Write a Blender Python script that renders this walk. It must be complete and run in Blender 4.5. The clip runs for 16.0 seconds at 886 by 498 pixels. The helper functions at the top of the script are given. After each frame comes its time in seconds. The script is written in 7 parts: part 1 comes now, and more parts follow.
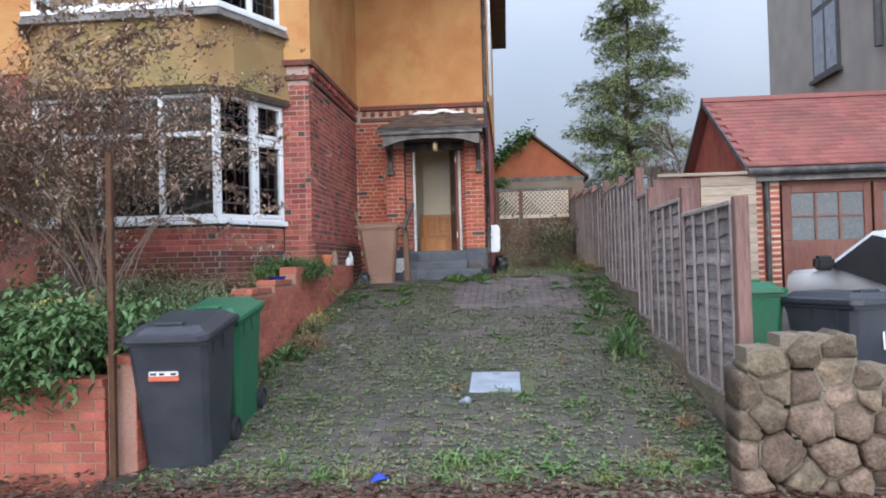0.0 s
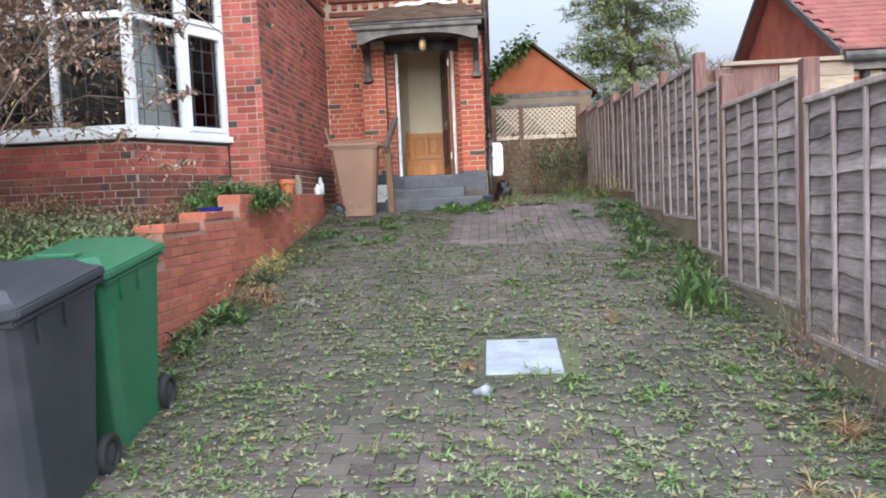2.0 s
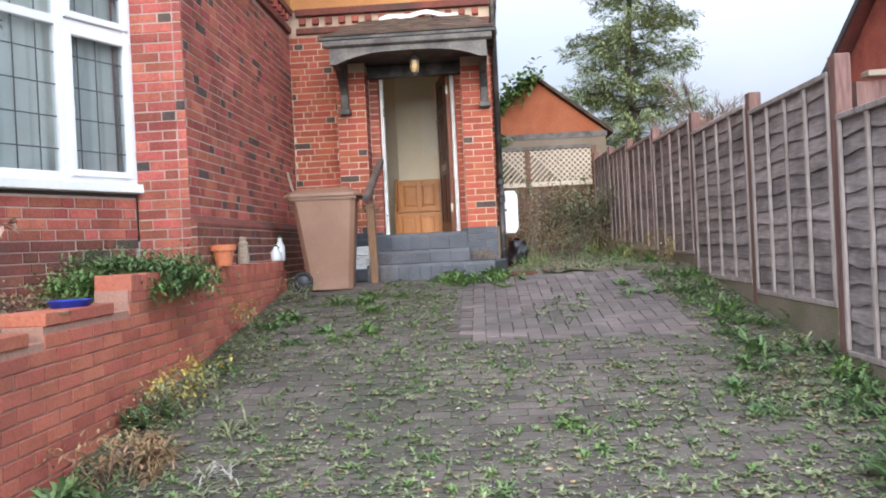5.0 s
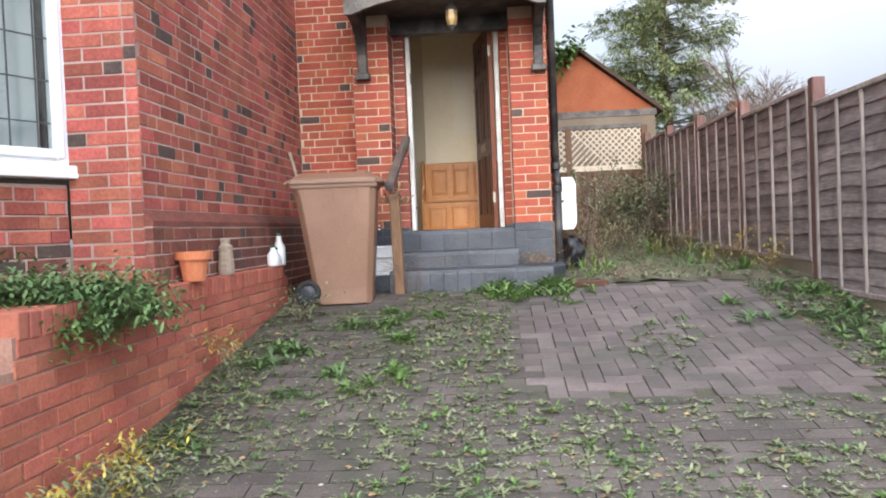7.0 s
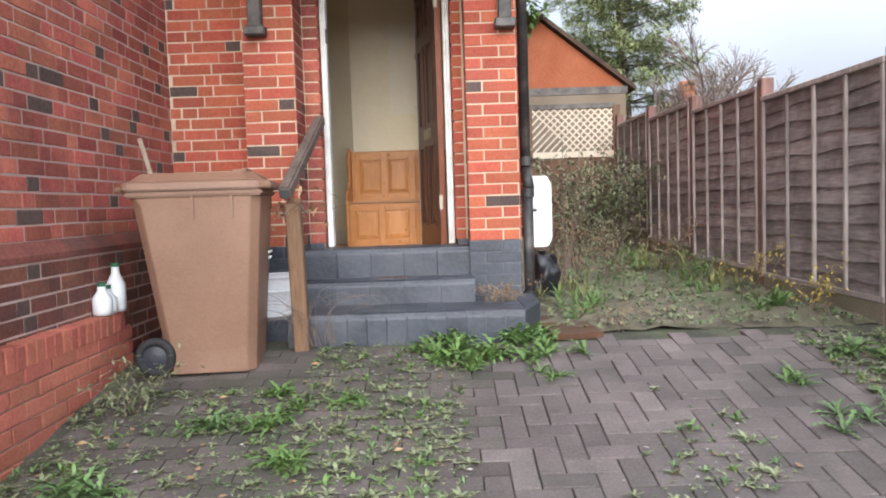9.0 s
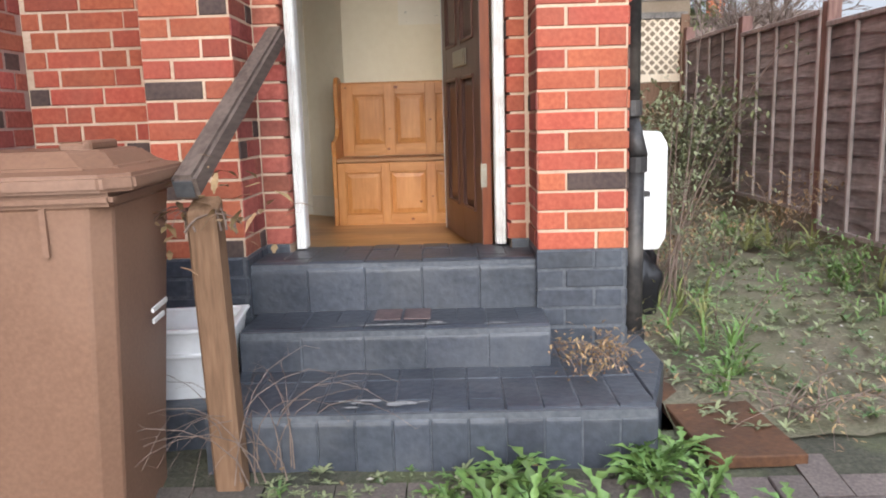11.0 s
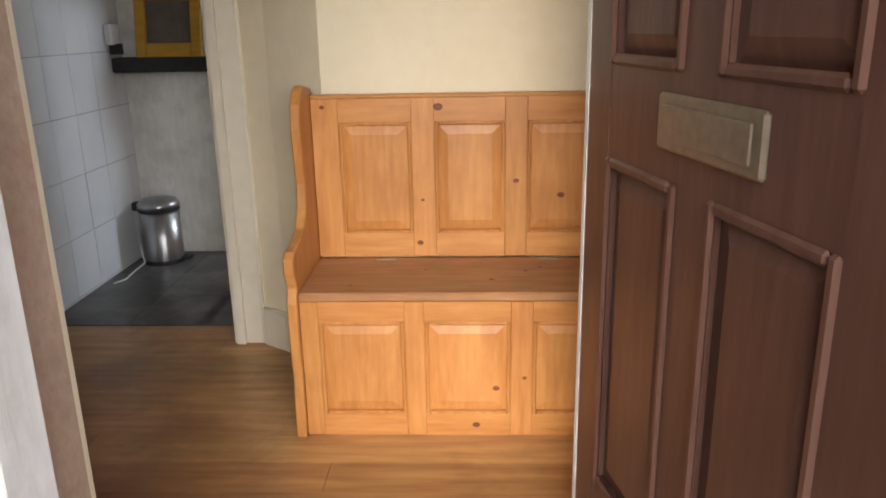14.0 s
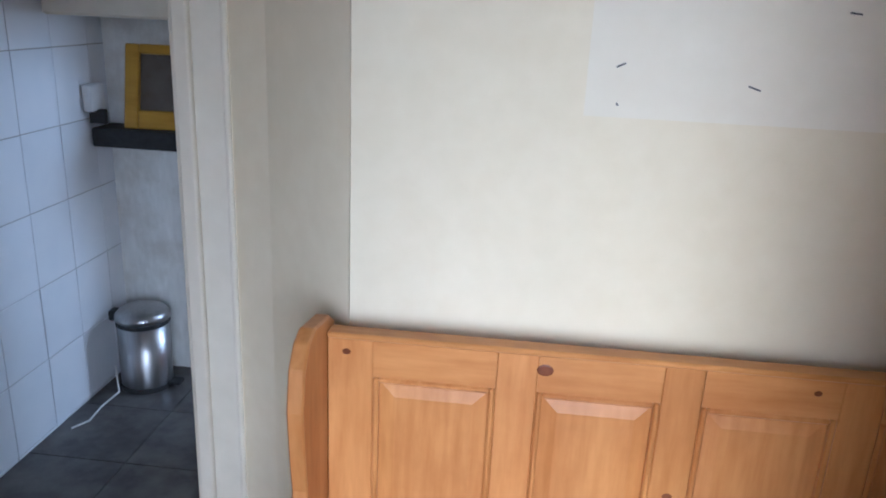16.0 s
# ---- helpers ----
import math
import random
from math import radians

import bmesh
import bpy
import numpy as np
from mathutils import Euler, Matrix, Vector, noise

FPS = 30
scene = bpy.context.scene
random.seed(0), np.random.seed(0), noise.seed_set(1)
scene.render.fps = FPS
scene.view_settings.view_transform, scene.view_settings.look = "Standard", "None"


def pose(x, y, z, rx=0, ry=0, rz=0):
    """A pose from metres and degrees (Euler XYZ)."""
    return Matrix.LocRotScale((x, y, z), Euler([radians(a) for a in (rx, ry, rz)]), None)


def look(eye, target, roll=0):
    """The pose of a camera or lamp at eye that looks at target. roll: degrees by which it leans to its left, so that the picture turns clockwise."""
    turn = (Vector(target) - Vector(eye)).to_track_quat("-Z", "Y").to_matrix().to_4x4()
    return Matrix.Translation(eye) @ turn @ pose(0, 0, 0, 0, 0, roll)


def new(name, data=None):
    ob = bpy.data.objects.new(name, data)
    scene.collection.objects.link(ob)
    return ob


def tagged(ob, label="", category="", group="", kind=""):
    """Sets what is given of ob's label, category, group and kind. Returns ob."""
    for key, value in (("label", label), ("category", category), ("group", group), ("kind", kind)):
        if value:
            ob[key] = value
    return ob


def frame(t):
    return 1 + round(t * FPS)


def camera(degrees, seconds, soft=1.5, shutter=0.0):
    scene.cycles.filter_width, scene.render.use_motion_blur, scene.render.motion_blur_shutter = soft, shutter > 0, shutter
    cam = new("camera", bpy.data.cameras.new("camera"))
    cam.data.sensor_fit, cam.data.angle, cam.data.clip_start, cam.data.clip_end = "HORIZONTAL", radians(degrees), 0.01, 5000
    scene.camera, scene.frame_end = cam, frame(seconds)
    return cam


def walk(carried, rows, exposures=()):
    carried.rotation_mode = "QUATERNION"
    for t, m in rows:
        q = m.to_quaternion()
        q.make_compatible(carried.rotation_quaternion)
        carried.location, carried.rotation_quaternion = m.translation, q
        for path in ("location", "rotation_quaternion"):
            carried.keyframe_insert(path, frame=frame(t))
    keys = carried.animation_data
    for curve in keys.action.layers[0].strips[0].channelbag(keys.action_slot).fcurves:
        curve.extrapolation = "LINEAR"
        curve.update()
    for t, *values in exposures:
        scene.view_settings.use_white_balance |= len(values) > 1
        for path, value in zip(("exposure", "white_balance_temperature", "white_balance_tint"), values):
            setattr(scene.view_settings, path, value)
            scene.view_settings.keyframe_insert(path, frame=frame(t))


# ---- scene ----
cam = camera(60.7, 16.0, 1.9)
PATH = [
    (0, (-0.456, 0.062, 1.593), (-0.627, 2.055, 1.634), -1.5),
    (0.5, (-0.527, 0.698, 1.568), (-0.714, 2.69, 1.571), -1.7),
    (1, (-0.602, 1.309, 1.554), (-0.799, 3.299, 1.507), -1.9),
    (1.5, (-0.691, 1.921, 1.532), (-0.876, 3.91, 1.435), -2.1),
    (2, (-0.749, 2.48, 1.492), (-0.891, 4.471, 1.358), -2.5),
    (2.5, (-0.828, 2.993, 1.502), (-0.891, 4.987, 1.371), -2.4),
    (3, (-0.842, 3.493, 1.571), (-0.807, 5.489, 1.462), -2.6),
    (3.5, (-0.856, 3.909, 1.629), (-0.706, 5.903, 1.617), -2.4),
    (4, (-0.866, 4.311, 1.653), (-0.699, 6.304, 1.677), -2.2),
    (4.5, (-0.931, 4.694, 1.647), (-0.879, 6.693, 1.653), -2.8),
    (5, (-1.041, 5.079, 1.693), (-1.147, 7.076, 1.683), -2.8),
    (5.2, (-1.057, 5.192, 1.688), (-1.24, 7.184, 1.675), -2.4),
    (7.3, (-1.4, 7.149, 1.907), (-1.519, 9.145, 1.854), -2.3),
    (7.5, (-1.398, 7.362, 1.95), (-1.47, 9.36, 1.896), -2.2),
    (8, (-1.364, 7.867, 2.01), (-1.35, 9.866, 1.939), -1.6),
    (8.2, (-1.311, 8.048, 2.017), (-1.314, 10.046, 1.938), -1.7),
    (10.3, (-1.503, 10.223, 2.337), (-1.513, 12.209, 2.096), -2.0),
    (10.5, (-1.502, 10.444, 2.339), (-1.53, 12.426, 2.07), -2.3),
    (11, (-1.524, 10.983, 2.382), (-1.555, 12.954, 2.047), -1.6),
    (11.5, (-1.535, 11.511, 2.447), (-1.568, 13.475, 2.067), -1.8),
    (12, (-1.631, 11.98, 2.531), (-1.648, 13.939, 2.128), -1.0),
    (12.5, (-1.632, 12.442, 2.572), (-1.671, 14.396, 2.144), -0.9),
    (13, (-1.70, 12.878, 2.618), (-1.738, 14.822, 2.151), -1.0),
    (13.5, (-1.746, 13.295, 2.685), (-1.809, 15.228, 2.177), -0.6),
    (14, (-1.762, 13.659, 2.794), (-1.847, 15.574, 2.224), -1.1),
    (14.5, (-1.797, 13.936, 2.909), (-1.902, 15.844, 2.316), -1.1),
    (15, (-1.823, 14.156, 3.005), (-1.892, 16.064, 2.408), -0.1),
    (15.5, (-1.823, 14.388, 3.084), (-1.886, 16.291, 2.47), 1.4),
    (16, (-1.916, 14.61, 3.105), (-2.105, 16.504, 2.49), 2.6),
]
EXPOSURES = [(0, 0.65, 5550, 10), (1.5, 1.05, 5750, 10), (2.5, 1.2, 5850, 10), (3.5, 1.2, 5750, 10), (5, 1.2, 5800, 10), (8, 1.35, 6000, 10), (10.5, 1.35, 5900, 10), (12, 1.3, 6300, 10), (13, 1.3, 6400, 10), (13.5, 1.5, 6350, 10), (14.5, 2.1, 6100, 10), (15.0, 2.1, 4900, 10), (16, 2.15, 4750, 10)]
walk(cam, [(t, look(eye, target, roll)) for t, eye, target, roll in PATH], EXPOSURES)

# ---- world, sun, exposure ----
SUN_EL, SUN_ROT = radians(18), radians(184)
world = bpy.data.worlds.new("sky")
scene.world = world
world.use_nodes = True
wn = world.node_tree
sky = wn.nodes.new("ShaderNodeTexSky")
sky.sky_type, sky.sun_disc, sky.sun_elevation, sky.sun_rotation = "NISHITA", False, SUN_EL, SUN_ROT
sky.air_density, sky.dust_density, sky.ozone_density = 1.0, 4.0, 1.0
bg = wn.nodes["Background"]
bg.inputs["Strength"].default_value = 0.12
# thin broken cloud: the blue sky is veiled with grey-white, by direction
tcw = wn.nodes.new("ShaderNodeTexCoord")
cl = wn.nodes.new("ShaderNodeTexNoise")
cl.inputs["Scale"].default_value, cl.inputs["Detail"].default_value = 2.2, 5.0
ramp = wn.nodes.new("ShaderNodeMapRange")
ramp.inputs["From Min"].default_value, ramp.inputs["From Max"].default_value = 0.36, 0.60
ramp.inputs["To Min"].default_value, ramp.inputs["To Max"].default_value = 0.74, 0.98
mixw = wn.nodes.new("ShaderNodeMix")
mixw.data_type = "RGBA"
mixw.inputs["B"].default_value = (6.7, 6.85, 7.2, 1)
wn.links.new(tcw.outputs["Generated"], cl.inputs["Vector"])
wn.links.new(cl.outputs["Fac"], ramp.inputs["Value"])
wn.links.new(ramp.outputs["Result"], mixw.inputs["Factor"])
wn.links.new(sky.outputs["Color"], mixw.inputs["A"])
# an overcast sky is about three times as bright overhead as at the horizon
sep = wn.nodes.new("ShaderNodeSeparateXYZ")
wn.links.new(tcw.outputs["Generated"], sep.inputs["Vector"])
grad = wn.nodes.new("ShaderNodeMapRange")
grad.inputs["From Min"].default_value, grad.inputs["From Max"].default_value = 0.0, 1.0
grad.inputs["To Min"].default_value, grad.inputs["To Max"].default_value = 0.24, 1.6
wn.links.new(sep.outputs["Z"], grad.inputs["Value"])
scl = wn.nodes.new("ShaderNodeVectorMath")
scl.operation = "SCALE"
wn.links.new(mixw.outputs["Result"], scl.inputs[0])
# the cloud glows towards the hidden sun, behind the start of the walk
dotw = wn.nodes.new("ShaderNodeVectorMath")
dotw.operation = "DOT_PRODUCT"
dotw.inputs[1].default_value = Vector((0.07, -0.95, 0.31)).normalized()
wn.links.new(tcw.outputs["Generated"], dotw.inputs[0])
glow = wn.nodes.new("ShaderNodeMapRange")
glow.interpolation_type = "SMOOTHSTEP"
glow.inputs["From Min"].default_value, glow.inputs["From Max"].default_value = 0.0, 1.0
glow.inputs["To Min"].default_value, glow.inputs["To Max"].default_value = 0.0, 0.75
wn.links.new(dotw.outputs["Value"], glow.inputs["Value"])
both = wn.nodes.new("ShaderNodeMath")
both.operation = "ADD"
wn.links.new(grad.outputs["Result"], both.inputs[0])
wn.links.new(glow.outputs["Result"], both.inputs[1])
wn.links.new(both.outputs[0], scl.inputs["Scale"])
wn.links.new(scl.outputs["Vector"], bg.inputs["Color"])
sun = new("sun", bpy.data.lights.new("sun", "SUN"))
sun.data.energy, sun.data.angle, sun.data.color = 1.2, radians(50), (1.0, 0.95, 0.88)
sun.matrix_world = look((0, 0, 30), (-2.0, 30.0, 20.2))
# area lamp added for daylight, in the opening of an assumed kitchen window
lt = new("kitchen_window_light", bpy.data.lights.new("kitchen_window_light", "AREA"))
lt.data.shape, lt.data.energy, lt.data.size, lt.data.size_y, lt.data.color = "RECTANGLE", 6.5, 0.9, 1.0, (0.86, 0.94, 1.0)
lt.matrix_world = look((-0.83, 17.70, 3.30), (-3.0, 17.70, 2.95))


# ---- materials ----
def material(name, c1, c2, rough=0.7, big=1.5, fine=40.0, bump=0.25, metal=0.0, rnd=0.0, stain=None, stain_amount=0.0, stain_scale=0.8, stretch=(1, 1, 1), spec=0.4, dist=0.004):
    m = bpy.data.materials.new(name)
    m.use_nodes = True
    nt = m.node_tree
    N, L = nt.nodes.new, nt.links.new
    p = nt.nodes["Principled BSDF"]
    geo = N("ShaderNodeNewGeometry")
    mp = N("ShaderNodeMapping")
    mp.inputs["Scale"].default_value = stretch
    L(geo.outputs["Position"], mp.inputs["Vector"])
    n1, n2 = N("ShaderNodeTexNoise"), N("ShaderNodeTexNoise")
    n1.inputs["Scale"].default_value, n1.inputs["Detail"].default_value = big, 4.0
    n2.inputs["Scale"].default_value, n2.inputs["Detail"].default_value = fine, 3.0
    L(mp.outputs["Vector"], n1.inputs["Vector"])
    L(mp.outputs["Vector"], n2.inputs["Vector"])
    add = N("ShaderNodeMath")
    add.operation = "ADD"
    L(n1.outputs["Fac"], add.inputs[0])
    L(n2.outputs["Fac"], add.inputs[1])
    mr = N("ShaderNodeMapRange")
    mr.inputs["From Min"].default_value, mr.inputs["From Max"].default_value = 0.72, 1.28
    L(add.outputs[0], mr.inputs["Value"])
    mix = N("ShaderNodeMix")
    mix.data_type = "RGBA"
    mix.inputs["A"].default_value, mix.inputs["B"].default_value = (*c1, 1), (*c2, 1)
    L(mr.outputs["Result"], mix.inputs["Factor"])
    col = mix.outputs["Result"]
    if rnd:
        oi = N("ShaderNodeObjectInfo")
        s = N("ShaderNodeMath")
        s.operation = "ADD"
        L(oi.outputs["Random"], s.inputs[0])
        L(geo.outputs["Random Per Island"], s.inputs[1])
        fr = N("ShaderNodeMath")
        fr.operation = "FRACT"
        L(s.outputs[0], fr.inputs[0])
        v = N("ShaderNodeMapRange")
        v.inputs["To Min"].default_value, v.inputs["To Max"].default_value = 1 - rnd, 1 + rnd * 0.6
        L(fr.outputs[0], v.inputs["Value"])
        m7 = N("ShaderNodeMath")
        m7.operation = "MULTIPLY"
        m7.inputs[1].default_value = 7.31
        L(fr.outputs[0], m7.inputs[0])
        f2 = N("ShaderNodeMath")
        f2.operation = "FRACT"
        L(m7.outputs[0], f2.inputs[0])
        h = N("ShaderNodeMapRange")
        h.inputs["To Min"].default_value, h.inputs["To Max"].default_value = 0.5 - 0.012 * rnd * 2, 0.5 + 0.018 * rnd * 2
        L(f2.outputs[0], h.inputs["Value"])
        hsv = N("ShaderNodeHueSaturation")
        L(v.outputs["Result"], hsv.inputs["Value"])
        L(h.outputs["Result"], hsv.inputs["Hue"])
        L(col, hsv.inputs["Color"])
        col = hsv.outputs["Color"]
    if stain:
        n3 = N("ShaderNodeTexNoise")
        n3.inputs["Scale"].default_value, n3.inputs["Detail"].default_value = stain_scale, 6.0
        n3.inputs["Roughness"].default_value = 0.62
        L(geo.outputs["Position"], n3.inputs["Vector"])
        sr = N("ShaderNodeMapRange")
        sr.inputs["From Min"].default_value, sr.inputs["From Max"].default_value = 0.46, 0.66
        sr.inputs["To Max"].default_value = stain_amount
        L(n3.outputs["Fac"], sr.inputs["Value"])
        ms = N("ShaderNodeMix")
        ms.data_type = "RGBA"
        ms.inputs["B"].default_value = (*stain, 1)
        L(sr.outputs["Result"], ms.inputs["Factor"])
        L(col, ms.inputs["A"])
        col = ms.outputs["Result"]
    L(col, p.inputs["Base Color"])
    p.inputs["Roughness"].default_value, p.inputs["Metallic"].default_value = rough, metal
    p.inputs["Specular IOR Level"].default_value = spec
    if bump:
        b = N("ShaderNodeBump")
        b.inputs["Strength"].default_value, b.inputs["Distance"].default_value = bump, dist
        L(add.outputs[0], b.inputs["Height"])
        L(b.outputs["Normal"], p.inputs["Normal"])
    return m


def wood(name, c1, c2, axis="z", rough=0.5, scale=6.0, bump=0.2, rnd=0.0, wear=None, wear_amount=0.0):
    st = {"x": (0.12, 1, 1), "y": (1, 0.12, 1), "z": (1, 1, 0.12)}[axis]
    return material(name, c1, c2, rough, scale * 2.2, scale * 14, bump, rnd=rnd, stain=wear, stain_amount=wear_amount, stain_scale=3.0, stretch=st)


# house brick in two tones: orange for lit fronts, plum for shaded sides
BRICK_FRONT = material("orange_red_lit_brick", (0.32, 0.070, 0.042), (0.46, 0.122, 0.069), 0.85, 5, 55, 0.5, rnd=0.24, stain=(0.13, 0.05, 0.04), stain_amount=0.35, stain_scale=2.5)
BRICK_SIDE = material("plum_red_brick", (0.29, 0.072, 0.054), (0.47, 0.138, 0.100), 0.88, 5, 55, 0.5, rnd=0.36, stain=(0.07, 0.033, 0.030), stain_amount=0.4, stain_scale=1.8)
BRICK_DARK = material("burnt_header_brick", (0.06, 0.040, 0.038), (0.11, 0.075, 0.062), 0.8, 6, 60, 0.5, rnd=0.2)
BRICK_SOOT = material("damp_plinth_brick", (0.12, 0.045, 0.035), (0.25, 0.085, 0.06), 0.9, 4, 50, 0.5, rnd=0.3, stain=(0.06, 0.055, 0.05), stain_amount=0.8, stain_scale=1.4)
BRICK_GARDEN = material("garden_wall_brick", (0.38, 0.105, 0.07), (0.54, 0.175, 0.12), 0.85, 4, 60, 0.4, rnd=0.22, stain=(0.16, 0.07, 0.05), stain_amount=0.4, stain_scale=1.2)
BRICK_BLACK = material("black_painted_brick", (0.034, 0.040, 0.053), (0.068, 0.078, 0.098), 0.42, 4, 35, 0.5, rnd=0.18, stain=(0.11, 0.115, 0.125), stain_amount=0.4, stain_scale=3.2, dist=0.006)
MORTAR = material("lime_mortar", (0.40, 0.28, 0.24), (0.52, 0.39, 0.34), 0.95, 3, 70, 0.6, stain=(0.24, 0.16, 0.14), stain_amount=0.6, stain_scale=1.0)
MORTAR_PALE = material("cream_pointing", (0.52, 0.38, 0.27), (0.66, 0.52, 0.39), 0.95, 3, 70, 0.6, stain=(0.34, 0.22, 0.16), stain_amount=0.6, stain_scale=2.0)
MORTAR_BLACK = material("black_painted_joint", (0.060, 0.067, 0.080), (0.125, 0.135, 0.152), 0.6, 4, 50, 0.5)
MORTAR_GARDEN = material("garden_wall_mortar", (0.29, 0.155, 0.115), (0.40, 0.24, 0.185), 0.95, 3, 60, 0.5)
OCHRE = material("ochre_roughcast_render", (0.42, 0.185, 0.062), (0.58, 0.30, 0.125), 0.92, 1.6, 120, 0.7, stain=(0.52, 0.335, 0.12), stain_amount=0.85, stain_scale=0.8)
# lichened olive render, with the shrub's shade put into its darker colour
OCHRE_LICHEN_SHADE = material("shaded_lichened_ochre_render", (0.24, 0.15, 0.062), (0.36, 0.235, 0.105), 0.94, 1.8, 110, 0.7, stain=(0.22, 0.20, 0.08), stain_amount=0.85, stain_scale=1.1)
GREYDASH = material("grey_pebble_dash", (0.30, 0.285, 0.26), (0.42, 0.40, 0.36), 0.95, 1.5, 130, 0.7)
UPVC = material("white_window_plastic", (0.78, 0.79, 0.80), (0.84, 0.85, 0.86), 0.35, 3, 30, 0.02)
WHITE_PAINT = material("weathered_white_paint", (0.70, 0.70, 0.68), (0.84, 0.84, 0.82), 0.5, 5, 45, 0.35, stain=(0.42, 0.38, 0.32), stain_amount=0.45, stain_scale=6, stretch=(1, 1, 0.25))
BLACK_PAINT = material("worn_black_timber_paint", (0.020, 0.019, 0.020), (0.045, 0.042, 0.042), 0.5, 4, 60, 0.4, stain=(0.19, 0.17, 0.15), stain_amount=0.5, stain_scale=5)
GREY_TIMBER = material("flaking_grey_fascia_paint", (0.10, 0.095, 0.09), (0.23, 0.21, 0.19), 0.7, 6, 60, 0.5, stain=(0.045, 0.04, 0.04), stain_amount=0.7, stain_scale=5)
PLAINTILE = material("clay_roof_tile", (0.20, 0.068, 0.058), (0.32, 0.115, 0.098), 0.8, 2, 50, 0.4, rnd=0.2, stain=(0.10, 0.05, 0.045), stain_amount=0.6, stain_scale=1.0)
OLDTILE = material("mossy_brown_tile", (0.075, 0.05, 0.042), (0.15, 0.095, 0.075), 0.9, 5, 60, 0.5, rnd=0.3, stain=(0.12, 0.11, 0.06), stain_amount=0.5, stain_scale=4)
PAVER = material("drive_block_paver", (0.070, 0.059, 0.053), (0.145, 0.119, 0.106), 0.85, 3, 90, 0.6, rnd=0.3, stain=(0.050, 0.056, 0.036), stain_amount=0.85, stain_scale=0.9)
PAVER_PINK = material("pinkish_block_paver", (0.098, 0.079, 0.075), (0.188, 0.150, 0.141), 0.8, 3, 90, 0.6, rnd=0.32, stain=(0.060, 0.060, 0.050), stain_amount=0.7, stain_scale=1.1)
PASSAGE = material("trodden_sandy_earth", (0.10, 0.088, 0.060), (0.20, 0.175, 0.125), 0.97, 3, 60, 0.9, stain=(0.105, 0.125, 0.055), stain_amount=0.7, stain_scale=1.3, dist=0.012)
DIRT = material("mossy_joint_dirt", (0.042, 0.043, 0.031), (0.095, 0.092, 0.068), 0.97, 3, 60, 0.9, stain=(0.115, 0.135, 0.055), stain_amount=0.7, stain_scale=1.6, dist=0.01)
SOIL = material("garden_soil", (0.045, 0.033, 0.022), (0.11, 0.082, 0.055), 0.97, 3, 50, 1.0, stain=(0.06, 0.075, 0.028), stain_amount=0.6, stain_scale=1.2, dist=0.02)
ASPHALT = material("pavement_asphalt", (0.085, 0.080, 0.076), (0.16, 0.15, 0.14), 0.93, 2, 160, 0.6, stain=(0.06, 0.045, 0.036), stain_amount=0.6, stain_scale=2)
CONCRETE = material("mossy_concrete", (0.15, 0.128, 0.095), (0.27, 0.235, 0.18), 0.93, 2, 60, 0.5, stain=(0.13, 0.13, 0.06), stain_amount=0.7, stain_scale=1.6)
PALE_BLUE = material("pale_blue_cover_and_sky_pane", (0.27, 0.31, 0.38), (0.37, 0.41, 0.48), 0.6, 4, 60, 0.3, stain=(0.20, 0.20, 0.20), stain_amount=0.5, stain_scale=6)
FENCE = wood("weathered_fence_board", (0.19, 0.166, 0.165), (0.40, 0.35, 0.345), "y", 0.9, 4, 0.6, 0.3, (0.10, 0.083, 0.080), 0.6)
BATTEN = wood("weathered_fence_batten", (0.25, 0.215, 0.203), (0.46, 0.40, 0.38), "z", 0.9, 4, 0.5, 0.2)
POST = wood("red_brown_fence_post", (0.13, 0.074, 0.064), (0.25, 0.145, 0.125), "z", 0.88, 4, 0.5, 0.15)
PINE = wood("orange_waxed_pine", (0.44, 0.175, 0.045), (0.60, 0.28, 0.088), "z", 0.42, 5, 0.06, 0.06, (0.28, 0.095, 0.022), 0.4)
PINE_H = wood("orange_waxed_pine_rail", (0.44, 0.175, 0.045), (0.60, 0.28, 0.088), "x", 0.42, 5, 0.06, 0.06, (0.28, 0.095, 0.022), 0.4)
PINE_SEAT = wood("worn_dull_pine_seat", (0.33, 0.15, 0.062), (0.48, 0.245, 0.11), "x", 0.5, 5, 0.08, 0.06, (0.24, 0.12, 0.06), 0.6)
KNOT = material("pine_knot", (0.13, 0.035, 0.010), (0.20, 0.06, 0.016), 0.45, 20, 90, 0.05)
DOOR_BROWN = wood("dark_brown_stained_door", (0.075, 0.036, 0.027), (0.12, 0.062, 0.048), "z", 0.36, 4, 0.12)
DOOR_EDGE = wood("red_stained_door_edge", (0.15, 0.038, 0.012), (0.25, 0.07, 0.022), "z", 0.45, 4, 0.1)
OAKFLOOR = wood("honey_laminate_floor", (0.30, 0.132, 0.041), (0.56, 0.31, 0.122), "x", 0.33, 2.4, 0.05, 0.22, (0.19, 0.08, 0.026), 0.6)
PLASTER = material("magnolia_plaster", (0.77, 0.68, 0.50), (0.82, 0.735, 0.56), 0.85, 1.2, 25, 0.06, stain=(0.70, 0.61, 0.45), stain_amount=0.45, stain_scale=1.3)
PLASTER_PALE = material("unfaded_white_plaster", (0.82, 0.81, 0.79), (0.86, 0.85, 0.83), 0.85, 2, 30, 0.05)
PLASTER_PATCH = material("paler_plaster_patch", (0.79, 0.725, 0.595), (0.83, 0.77, 0.645), 0.85, 1.6, 25, 0.05, stain=(0.77, 0.70, 0.56), stain_amount=0.5, stain_scale=2.5)
GLOSS_CREAM = material("cream_gloss_woodwork", (0.70, 0.64, 0.52), (0.77, 0.71, 0.59), 0.38, 2, 20, 0.05)
